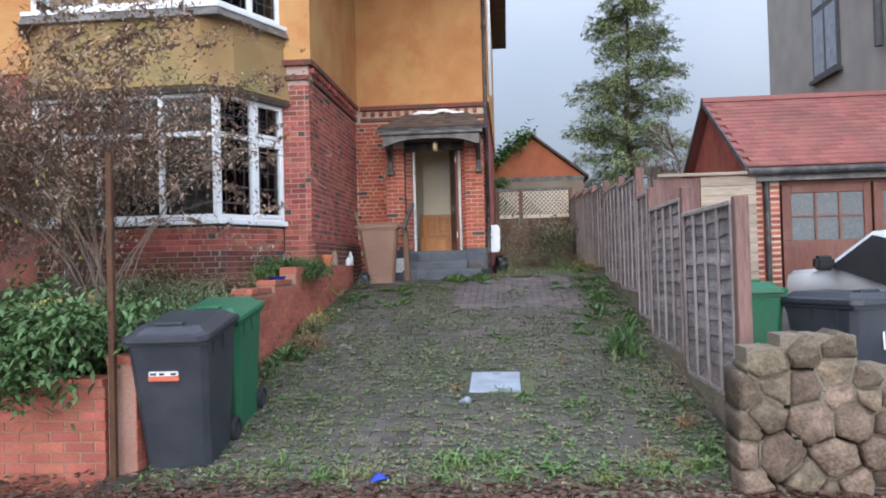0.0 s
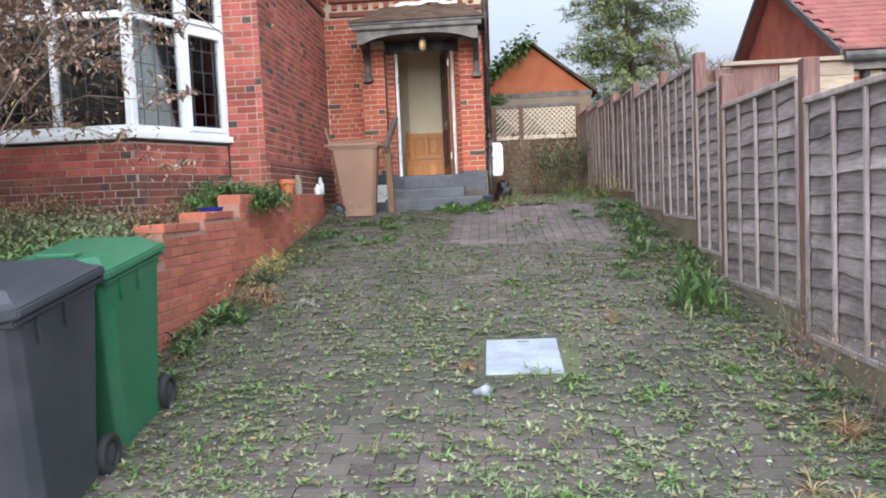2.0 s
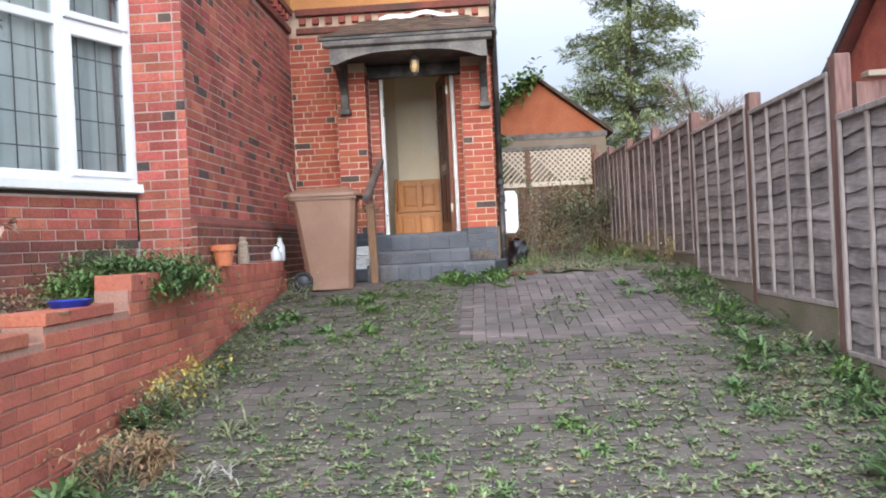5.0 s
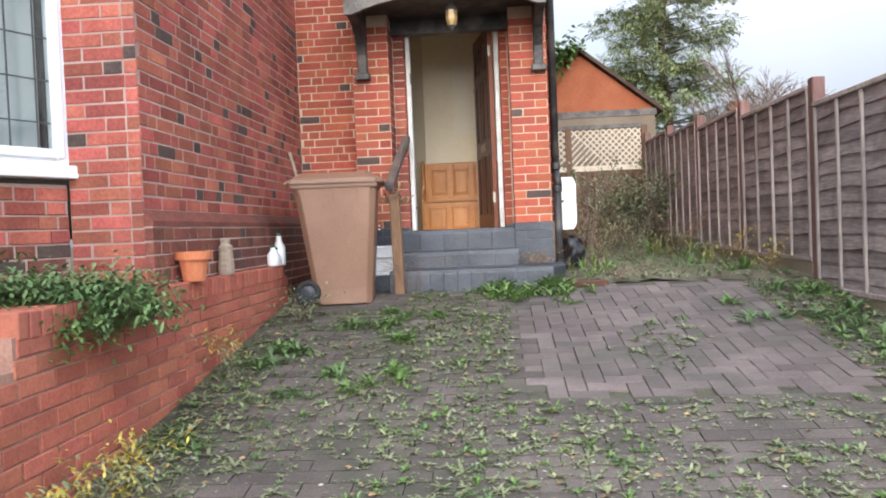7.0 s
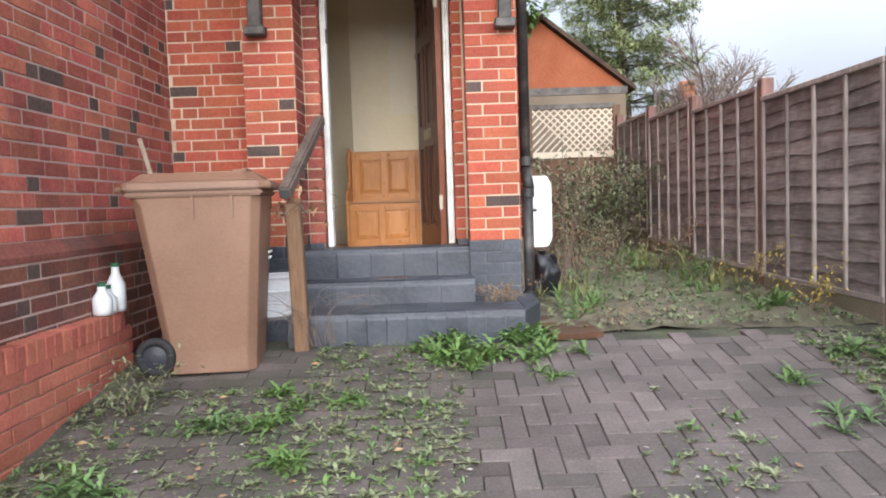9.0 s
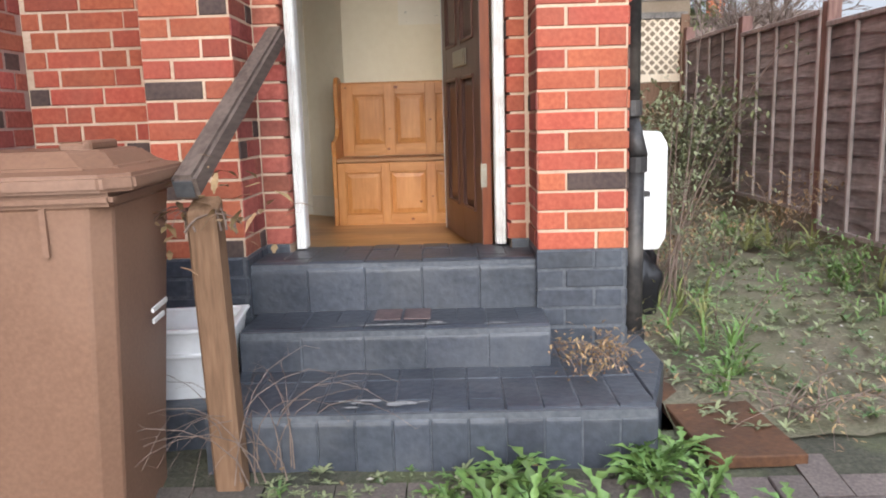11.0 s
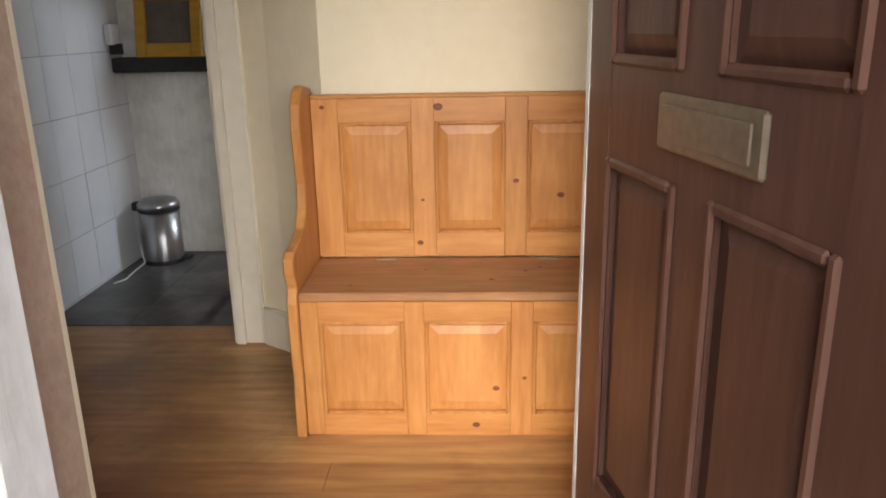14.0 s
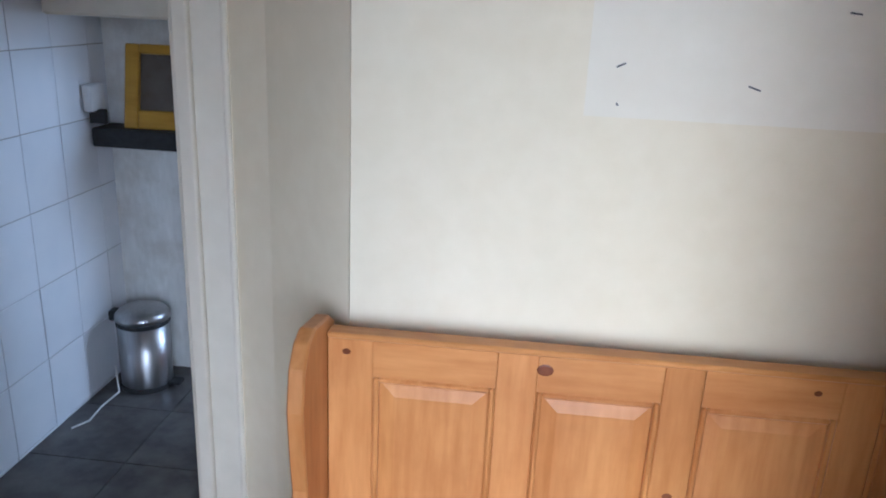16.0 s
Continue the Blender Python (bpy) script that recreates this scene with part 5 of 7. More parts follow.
part("pot", Geo().lathe([(0.085, 0), (0.115, 0.17), (0.14, 0.17), (0.148, 0.235), (0.132, 0.235), (0.12, 0.19)], n=26), TERRACOTTA, tp, smooth=False)
part("soil", Geo().lathe([(0.1, 0.18), (0.126, 0.2), (0.02, 0.21)], n=20), SOIL, tp)
st = thing("garden_ornament", "peeling cream upright wooden ornament on the wall", "ornament", pose(-3.155, 11.66, 1.613))
part("body", Geo().lathe([(0.05, 0), (0.055, 0.03), (0.045, 0.16), (0.05, 0.18), (0.03, 0.2), (0.035, 0.23), (0.02, 0.24)], n=10), SHIPLAP, st)
for k, (x, y, h, mt) in enumerate(((-3.16, 12.72, 0.15, WHITE_PLASTIC), (-3.155, 12.88, 0.24, WHITE_PLASTIC), (-3.165, 12.79, 0.13, WHITE_PLASTIC))):
    bt = thing("milk_bottle", "empty white plastic milk bottle on the ledge", "bottle", pose(x, y, 1.612, 0, 0, 20 * k), "bottles on the ledge")
    part("body", Geo().lathe([(0.045, 0), (0.05, 0.02), (0.05, h * 0.6), (0.022, h * 0.85), (0.02, h)], n=12), mt, bt, smooth=True)
    part("cap", Geo().lathe([(0.022, h), (0.022, h + 0.02)], n=12), BIN_GREEN, bt)
sk = thing("broom_handle", "pale broom handle leaning in the corner", "broom handle", pose(-3.0, 13.62, 1.35))
part("handle", Geo().tube((0.16, -0.28, 0.0), (-0.14, -0.35, 1.22), 0.014, n=10), SHIPLAP, sk, smooth=True)
for nm, mt, x, y, z, r in (("bowl", CREAM, -3.22, 8.72, 1.405, 0.12), ("bowl", BLUE_PLASTIC, -3.24, 8.98, 1.405, 0.12)):
    bw = thing(nm, "cream enamel bowl on the garden wall" if mt == CREAM else "blue plastic pet bowl on the garden wall", "bowl", pose(x, y, z))
    part("bowl_body", Geo().lathe([(0.07, 0), (r * 0.9, 0.05 if mt == CREAM else 0.09), (r, 0.055 if mt == CREAM else 0.095), (r * 0.88, 0.05 if mt == CREAM else 0.09), (0.05, 0.015)], n=22), mt, bw, smooth=True)
for x, y, z, w in ((-5.2, 8.0, 1.10, 0.55), (-4.55, 8.35, 1.14, 0.32)):
    yc = thing("yellow_sheeting", "crumpled yellow plastic sheeting lying in the bed", "sheeting", pose(x, y, z))
    g = Geo()
    n = 9
    g.v = [((i / n - 0.5) * w * 2, (j / n - 0.5) * 0.5, 0.09 + 0.12 * noise.noise((i * 0.6 + x, j * 0.7, 1.0)) + 0.1 * math.sin(math.pi * j / n)) for j in range(n + 1) for i in range(n + 1)]
    g.f = [(j * (n + 1) + i, j * (n + 1) + i + 1, (j + 1) * (n + 1) + i + 1, (j + 1) * (n + 1) + i) for j in range(n) for i in range(n)]
    part("sheet", g, YELLOW_CLOTH, yc)

# ---- bench in the hall ----
bx0, bx1, byf, byb = -2.192, -1.115, 15.37, 15.70
bench = thing("monks_bench", "orange waxed pine box settle with panelled back", "bench", pose(bx0, byf, FZ))
W, D = bx1 - bx0, byb - byf


def panelled(prefix, z0, z1, yo, xs, zs, th=0.022):
    """A panelled board facing -y, with raised fields; xs: pairs, zs: lower and upper edge of the fields."""
    prev = 0.0
    for xa, xb in [*xs, (W, W)]:
        part("stile", Geo().box(prev + 0.0002, yo, z0, xa - 0.0002, yo + th, z1), PINE, bench, bevel=0.002)
        prev = xb
    for xa, xb in xs:
        part("rail", Geo().box(xa, yo + 0.0006, z0, xb, yo + th, zs[0]), PINE_H, bench)
        part("rail", Geo().box(xa, yo + 0.0006, zs[1], xb, yo + th, z1), PINE_H, bench)
        a, b = 0.0, 0.034
        o = [(xa + a, yo + 0.012, zs[0] + a), (xb - a, yo + 0.012, zs[0] + a), (xb - a, yo + 0.012, zs[1] - a), (xa + a, yo + 0.012, zs[1] - a)]
        i_ = [(xa + b, yo + 0.004, zs[0] + b), (xb - b, yo + 0.004, zs[0] + b), (xb - b, yo + 0.004, zs[1] - b), (xa + b, yo + 0.004, zs[1] - b)]
        part("panel", Geo().add(o + i_, [(4, 5, 6, 7), (0, 1, 5, 4), (1, 2, 6, 5), (2, 3, 7, 6), (3, 0, 4, 7)]), PINE, bench)
        w = 0.009
        part("moulding", Geo().box(xa, yo - 0.003, zs[0], xa + w, yo + 0.012, zs[1]).box(xb - w, yo - 0.003, zs[0], xb, yo + 0.012, zs[1]).box(xa + w, yo - 0.003, zs[0], xb - w, yo + 0.012, zs[0] + w).box(xa + w, yo - 0.003, zs[1] - w, xb - w, yo + 0.012, zs[1]), PINE, bench, bevel=0.003)


fields = [(0.072, 0.262), (0.325, 0.51), (0.57, 0.765), (0.825, 1.01)]
panelled("back", 0.39, 0.826, D - 0.05, fields, (0.458, 0.76))
panelled("front", 0.0, 0.362, 0.0, [(0.045, 0.255), (0.305, 0.515), (0.57, 0.78), (0.83, 1.035)], (0.06, 0.31))
part("seat", Geo().box(0.0, -0.012, 0.365, W, D - 0.052, 0.388), PINE_SEAT, bench, "worn dull pine seat lid", 0.005)
for x, y, r in ((0.12, 0.05, 0.006), (0.30, 0.17, 0.005), (0.47, 0.09, 0.008), (0.56, 0.16, 0.007), (0.60, 0.19, 0.006), (0.72, 0.07, 0.007)):
    part("knot", Geo().lathe([(r, 0.3878), (r * 0.8, 0.3886)], (x, y, 0), n=10, squash=0.7), KNOT, bench)
for x in (0.16, 0.60):
    part("hinge", Geo().box(x, D - 0.075, 0.388, x + 0.055, D - 0.066, 0.391), BRASS, bench)
side = [(-0.016, 0.0), (-0.016, 0.10), (-0.006, 0.16), (-0.016, 0.22), (-0.016, 0.36), (0.0, 0.40), (-0.022, 0.44), (-0.022, 0.475), (0.0, 0.49), (0.05, 0.495), (0.12, 0.515), (0.16, 0.56), (0.168, 0.62), (0.158, 0.68), (0.15, 0.76), (0.162, 0.82), (0.19, 0.852), (0.22, 0.862), (D - 0.03, 0.85), (D, 0.83), (D, 0.0)]
for x in (-0.026, W + 0.001):
    part("end_panel", Geo().prism(side, "x", x, x + 0.025), PINE, bench, "shaped pine end board", 0.003)
part("top_rail", Geo().box(0, D - 0.056, 0.822, W, D - 0.022, 0.832), PINE_H, bench, bevel=0.003)
for (x, z, r, yo) in ((0.335, 0.798, 0.013, D - 0.05), (0.03, 0.80, 0.007, D - 0.05), (0.73, 0.80, 0.006, D - 0.05), (0.54, 0.60, 0.008, D - 0.05), (0.28, 0.43, 0.009, D - 0.05), (0.29, 0.55, 0.005, D - 0.05), (0.66, 0.56, 0.010, D - 0.0465), (0.43, 0.03, 0.010, 0.0), (0.55, 0.16, 0.006, 0.0), (0.48, 0.13, 0.009, 0.0035)):
    part("knot", Geo().lathe([(r, 0), (r * 0.8, 0.0008)], n=10, squash=0.75, m=Matrix.Translation((x, yo, z)) @ Matrix.Rotation(math.pi / 2, 4, "X")), KNOT, bench)

# ---- kitchen things ----
tl_me = Geo().box(0, 0.0012, 0.0012, 0.0045, 0.1858, 0.2268).mesh("wall_tile", 0.0012)
kw = bpy.data.objects["wall_kitchen_left_core"]
for j in range(12):
    for i in range(11):
        part("wall_tile", tl_me, TILE_WHITE, kw, m=pose(-3.3045, 16.182 + 0.187 * i, 1.569 + 0.228 * j, 0, R.uniform(-0.3, 0.3), R.uniform(-0.3, 0.3)))
ft = Geo().box(0.0015, 0.0015, 0, 0.2985, 0.2985, 0.004).mesh("floor_tile")
kf_ = bpy.data.objects["floor_kitchen_core"]
for j in range(7):
    for i in range(3):
        part("floor_tile", ft, VINYL, kf_, m=pose(-3.30 + 0.3 * i if i < 2 else -2.75, 16.11 + 0.3 * j, FZ - 0.0035))
sh = thing("black_shelf", "black wall shelf in the kitchen", "shelf", pose(-3.295, 16.895, 2.62))
part("board", Geo().box(0, 0, 0, 0.54, 0.124, 0.06), RUBBER, sh, bevel=0.004)
part("upstand", Geo().box(0, 0.0, 0.0752, 0.05, 0.02, 0.12), RUBBER, sh)
fm = thing("picture", "empty yellow varnished picture frame on the shelf", "picture", pose(-3.20, 16.925, 2.680, -12, 0, 4))
g = Geo().box(0, 0, 0, 0.045, 0.03, 0.27).box(0.235, 0, 0, 0.28, 0.03, 0.27).box(0.045, 0, 0, 0.235, 0.03, 0.06).box(0.045, 0, 0.24, 0.235, 0.03, 0.27)
part("frame", g, YELLOW_WOOD, fm, bevel=0.004)
part("backing", Geo().box(0.04, 0.02, 0.05, 0.24, 0.026, 0.25), DARKROOM, fm)
so = thing("wall_socket", "white plastic socket on the tiles", "socket", pose(-3.296, 16.865, 2.735))
part("plate", Geo().box(0, 0, 0, 0.03, 0.08, 0.085), WHITE_PLASTIC, so, bevel=0.004)
kc_ = thing("wall_cupboard", "cream wall cupboard in the kitchen", "cupboard", pose(-3.296, 16.72, 3.03))
part("carcass", Geo().box(0, 0.0, 0, 0.5, 0.30, 0.7), GLOSS_CREAM, kc_, bevel=0.003)
part("door", Geo().box(0.004, -0.018, 0.004, 0.496, -0.001, 0.696), GLOSS_CREAM, kc_, bevel=0.004)
pb = thing("pedal_bin", "small brushed steel pedal bin on the kitchen floor", "pedal bin", pose(-3.165, 16.88, FZ))
part("body", Geo().lathe([(0.084, 0), (0.086, 0.01), (0.086, 0.245)], n=32), CHROME, pb, smooth=True)
part("base_ring", Geo().lathe([(0.09, 0), (0.09, 0.018)], n=32), RUBBER, pb)
part("collar", Geo().lathe([(0.089, 0.236), (0.089, 0.252)], n=32), RUBBER, pb)
part("lid", Geo().lathe([(0.0905, 0.252), (0.090, 0.268), (0.075, 0.285), (0.03, 0.292)], n=32), CHROME, pb, smooth=True)
part("hinge", Geo().box(-0.115, -0.02, 0.235, -0.082, 0.02, 0.272), RUBBER, pb, bevel=0.004)
part("pedal", Geo().box(0.08, -0.022, 0.012, 0.125, 0.022, 0.024), RUBBER, pb, bevel=0.003)
cb = thing("white_cable", "white cable trailing on the kitchen floor", "cable", pose(-3.25, 16.55, FZ))
pts = [(0.0, 0.0, 0.005), (0.03, 0.05, 0.006), (0.02, 0.14, 0.006), (0.05, 0.2, 0.03), (0.01, 0.26, 0.09)]
g = Geo()
for p, q_ in zip(pts, pts[1:]):
    g.tube(p, q_, 0.0032, n=6)
part("cord", g, CURTAIN, cb)

# ---- neighbour's side ----
ga = thing("garage", "red brick garage with a clay tiled roof", "garage", pose(2.8, 10.4, 0.95))
GW = 5.2
part("wall", Geo().box(0, 0.0, -0.4, 0.22, 3.6, 1.75), BRICK_SIDE, ga, "plum brick side wall")
part("gable", Geo().prism([(0.0, 1.75), (3.6, 1.75), (1.9, 3.02)], "x", 0.0, 0.20), BRICK_SIDE, ga, "brick gable with sloping courses")
part("wall", Geo().box(0.22, 3.4, -0.4, GW, 3.6, 1.75), BRICK_SIDE, ga)
part("wall", Geo().box(GW - 0.2, 0, -0.4, GW, 3.39, 1.75), BRICK_SIDE, ga)
def roof_at(y):
    return 1.83 + (3.12 - 1.83) * (y + 0.18) / 2.08
g = Geo().add([(-0.12, -0.18, 1.80), (GW, -0.18, 1.80), (GW, 1.9, 3.09), (-0.12, 1.9, 3.09), (-0.12, 3.8, 1.80), (GW, 3.8, 1.80), (-0.12, -0.18, 1.76), (GW, -0.18, 1.76), (-0.12, 3.8, 1.76), (GW, 3.8, 1.76), (-0.12, 1.9, 3.03), (GW, 1.9, 3.03)], [(0, 1, 2, 3), (3, 2, 5, 4), (6, 0, 3, 10), (10, 3, 4, 8), (1, 0, 6, 7), (6, 10, 11, 7), (10, 8, 9, 11), (1, 7, 11, 2), (2, 11, 9, 5), (4, 5, 9, 8)])
rf = part("roof", g, PLAINTILE, ga, "red clay tiled roof")
courses = 17
for j in range(courses):
    t0, t1 = j / courses, (j + 1.15) / courses
    y0, y1 = -0.21 + 2.1 * t0, min(1.9, -0.21 + 2.1 * t1)
    z0, z1 = 1.80 + 1.29 * t0, min(3.10, 1.80 + 1.29 * t1)
    g = Geo()
    n = 30
    for k in range(n):
        xa, xb = -0.13 + (GW + 0.13) * (k + 0.5 * (j % 2)) / n, -0.13 + (GW + 0.13) * min(n, k + 0.5 * (j % 2) + 0.985) / n
        lift = R.uniform(0, 0.006)
        g.add([(xa, y0, z0 + 0.028 + lift), (xb, y0, z0 + 0.028 + lift), (xb, y1, z1 + 0.012), (xa, y1, z1 + 0.012), (xa, y0, z0 + 0.012), (xb, y0, z0 + 0.012)], [(0, 1, 2, 3), (4, 5, 1, 0), (0, 3, 4), (5, 2, 1)])
    part("tile_course", g, PLAINTILE, rf)
part("ridge_tile", Geo().prism([(1.80, 3.08), (2.0, 3.08), (1.96, 3.15), (1.90, 3.17), (1.84, 3.15)], "x", -0.14, GW), PLAINTILE, ga)
part("barge_board", Geo().prism([(-0.2, 1.74), (-0.2, 1.82), (1.9, 3.12), (3.8, 1.82), (3.8, 1.74), (1.9, 3.04)], "x", -0.145, -0.122), LEAD, ga, "dark verge")
part("gutter", Geo().tube((-0.13, -0.24, 1.74), (GW, -0.24, 1.74), 0.05, n=10), BLACK_PAINT, ga)
part("fascia", Geo().box(-0.12, -0.18, 1.62, GW, -0.14, 1.76), GREY_TIMBER, ga)
for x0, x1 in ((0.0, 0.10), (0.20, 0.32)):
    pr = part("pier", Geo().box(x0, -0.05, -0.45, x1, -0.002, 1.62), MORTAR_PALE, ga, "brick pier with white painted edges")
    for k in range(27):
        part("brick", Geo().box(x0 + 0.003, -0.062, -0.43 + 0.075 * k, x1 - 0.001, -0.0505, -0.43 + 0.075 * k + 0.045), BRICK_SIDE, pr)
part("downpipe", Geo().tube((0.15, -0.08, -0.4), (0.15, -0.08, 1.66), 0.035, n=10), BLACK_PAINT, ga)
for d in range(2):
    x0 = 0.36 + 1.16 * d
    dr = part("door", Geo().box(x0, -0.03, -0.45, x0 + 1.13, 0.01, 0.84).box(x0, -0.03, 0.84, x0 + 0.12, 0.01, 1.58).box(x0 + 1.03, -0.03, 0.84, x0 + 1.13, 0.01, 1.58).box(x0 + 0.12, -0.03, 1.46, x0 + 1.03, 0.01, 1.58), GARAGE_BROWN, ga, "faded brown timber garage door", 0.006)
    part("pane", Geo().box(x0 + 0.12, -0.012, 0.84, x0 + 1.03, -0.004, 1.46), REFLECTING_PANE, dr)
    part("glazing_bar", Geo().box(x0 + 0.41, -0.032, 0.84, x0 + 0.44, -0.004, 1.46).box(x0 + 0.715, -0.032, 0.84, x0 + 0.745, -0.004, 1.46).box(x0 + 0.12, -0.03, 1.14, x0 + 1.03, -0.005, 1.165), GARAGE_BROWN, dr)
part("door_frame", Geo().box(0.325, -0.035, 1.58, GW, 0.0, 1.62), GARAGE_BROWN, ga)
part("inside", Geo().box(0.3, 0.9, -0.4, GW - 0.3, 1.0, 1.7), DARKROOM, ga)
# timber fence beside the garage and low coping
tf = thing("timber_screen", "pale horizontal shiplap timber screen by the garage", "timber screen", pose(1.62, 10.2, 0.9))
for k in range(14):
    part("plank", Geo().prism([(0.0, 0.125 * k), (0.03, 0.125 * k), (0.02, 0.125 * k + 0.124), (0.008, 0.125 * k + 0.124)], "x", 0.46, 1.16), SHIPLAP, tf)
part("capping", Geo().box(-0.1, -0.04, 1.76, 1.18, 0.06, 1.80), SHIPLAP, tf, bevel=0.005)
part("brick_panel", Geo().box(-0.15, 0.02, 0.0, 0.45, 0.1, 1.74), POST, tf)
# grey rendered house beyond
nh = thing("neighbouring_house", "grey pebble-dashed house with dark framed window", "house", pose(6.0, 12.0, 1.2))
part("wall", Geo().box(0, 0, -0.5, 8.0, 7.0, 8.2), GREYDASH, nh)
w_ = part("window", Geo().box(-0.05, 3.08, 3.98, 0.02, 4.28, 6.2), LEAD, nh, "dark framed window")
for y0, y1, z0, z1 in ((3.16, 3.62, 4.06, 5.3), (3.72, 4.20, 4.06, 5.3), (3.16, 3.62, 5.42, 6.1), (3.72, 4.20, 5.42, 6.1)):
    # opaque pale blue panes: the reflected sky is put into the colour
    part("pane", Geo().box(-0.058, y0, z0, -0.051, y1, z1), PALE_BLUE, w_, "window pane coloured pale blue for the sky's reflection")
part("sill", Geo().box(-0.12, 3.0, 3.90, 0.0, 4.36, 3.98), LEAD, w_)
part("roof", Geo().prism([(-0.4, 8.2), (8.4, 8.2), (4.0, 11.2)], "y", -0.4, 7.4), OLDTILE, nh)
part("downpipe", Geo().tube((-0.1, 1.4, 3.9), (-0.1, 1.4, 8.2), 0.07, n=10), LEAD, nh)
# gabled outbuilding at the end of the passage
gb = thing("gabled_outbuilding", "orange brick gabled outbuilding behind a lattice fence", "outbuilding", pose(0.24, 21.6, 1.3))
part("wall", Geo().prism([(-1.5, -0.3), (1.45, -0.3), (1.45, 2.72), (0.0, 3.86), (-1.5, 2.72)], "y", 0, 4.0), TILEHUNG, gb)
g = Geo()
for s in (-1, 1):
    g.add([(0, -0.12, 3.98), (s * 1.62, -0.12, 2.70), (s * 1.62, 4.1, 2.70), (0, 4.1, 3.98), (0, -0.12, 3.90), (s * 1.62, -0.12, 2.62), (s * 1.62, 4.1, 2.62), (0, 4.1, 3.90)], [(0, 1, 2, 3), (4, 7, 6, 5), (0, 4, 5, 1), (1, 5, 6, 2)])
part("roof", g, OLDTILE, gb)
part("beam", Geo().box(-1.55, -0.06, 2.58, 1.5, -0.005, 2.70), GREY_TIMBER, gb)
part("rendered_wall", Geo().box(-1.52, -0.05, 0.9, 1.47, -0.004, 2.575), PALE_RENDER, gb, "pale rendered wall under the gable")
# lattice fence
lf = thing("lattice_fence", "old brown fence topped with pale diamond lattice", "lattice fence", pose(-0.75, 20.15, 1.4))
for k in range(14):
    part("board", Geo().box(0.142 * k, 0, 0, 0.142 * k + 0.136, 0.02, 1.35 + R.uniform(-0.01, 0.01)), OLDFENCE, lf)
part("rail", Geo().box(0, -0.03, 1.36, 2.0, 0.04, 1.45), LATTICE, lf)
part("top_rail", Geo().box(0, -0.03, 2.08, 2.0, 0.05, 2.15), GREY_TIMBER, lf)
for x in (0.0, 0.62, 1.92):
    part("post", Geo().box(x, -0.04, 0, x + 0.1, 0.06, 2.12), OLDFENCE, lf)
for x0, x1 in ((0.1, 0.62), (0.72, 1.92)):
    for s in (1, -1):
        n = int((x1 - x0 + 0.62) / 0.11)
        for k in range(n):
            c = x0 - 0.62 + 0.11 * k if s > 0 else x0 + 0.11 * k
            # a lath from the lower to the upper rail, cut at the posts
            ua, ub = c, c + 0.62
            za, zb = (1.455, 2.075) if s > 0 else (2.075, 1.455)
            lo, hi = max(ua, x0), min(ub, x1)
            if hi - lo > 0.03:
                z_lo, z_hi = za + (zb - za) * (lo - ua) / 0.62, za + (zb - za) * (hi - ua) / 0.62
                part("lath", Geo().add([(lo, 0.004 * s, z_lo - 0.017), (hi, 0.004 * s, z_hi - 0.017), (hi, 0.004 * s, z_hi + 0.017), (lo, 0.004 * s, z_lo + 0.017), (lo, 0.004 * s + 0.006, z_lo - 0.017), (hi, 0.004 * s + 0.006, z_hi - 0.017), (hi, 0.004 * s + 0.006, z_hi + 0.017), (lo, 0.004 * s + 0.006, z_lo + 0.017)], [(0, 1, 2, 3), (7, 6, 5, 4), (0, 4, 5, 1), (3, 2, 6, 7)]), LATTICE, lf)
# far house with a chimney
fh = thing("far_house", "distant house with a red chimney", "house", pose(15, 62, 1.0))
part("wall", Geo().box(0, 0, 0, 9, 7, 5.2), TILEHUNG, fh)
part("roof", Geo().prism([(-0.4, 5.2), (7.4, 5.2), (3.5, 8.2)], "x", -0.3, 9.3), OLDTILE, fh)
part("chimney", Geo().box(1.4, 3.0, 6.5, 2.4, 4.0, 9.6), TILEHUNG, fh, bevel=0.05)
# parked car
ca = thing("parked_car", "white hatchback car parked on the neighbour's drive", "car", pose(3.62, 7.37, 0.38, -8, 0, 180))
prof = [(-1.9, 0.30), (-1.98, 0.55), (-1.90, 0.78), (-1.25, 0.90), (-0.95, 0.98), (-0.25, 1.40), (0.3, 1.47), (1.2, 1.44), (1.75, 1.05), (1.9, 0.85), (1.92, 0.32)]
g = Geo()
for s, w in ((-1, 0.86), (1, 0.86)):
    g.v += [(s * (w - 0.14 * max(0, (z - 0.95) / 0.5)), y, z) for y, z in prof]
k = len(prof)
g.f = [tuple(range(k)), tuple(range(2 * k - 1, k - 1, -1))] + [(i, k + i, k + (i + 1) % k, (i + 1) % k) for i in range(k)]
part("body", g, CAR_WHITE, ca, bevel=0.05, smooth=True, segments=3)
part("windscreen", Geo().add([(-0.70, -0.97, 1.0), (0.70, -0.97, 1.0), (0.58, -0.27, 1.405), (-0.58, -0.27, 1.405)], [(0, 1, 2, 3)]), GLASS_DARK, ca).location.y = -0.012
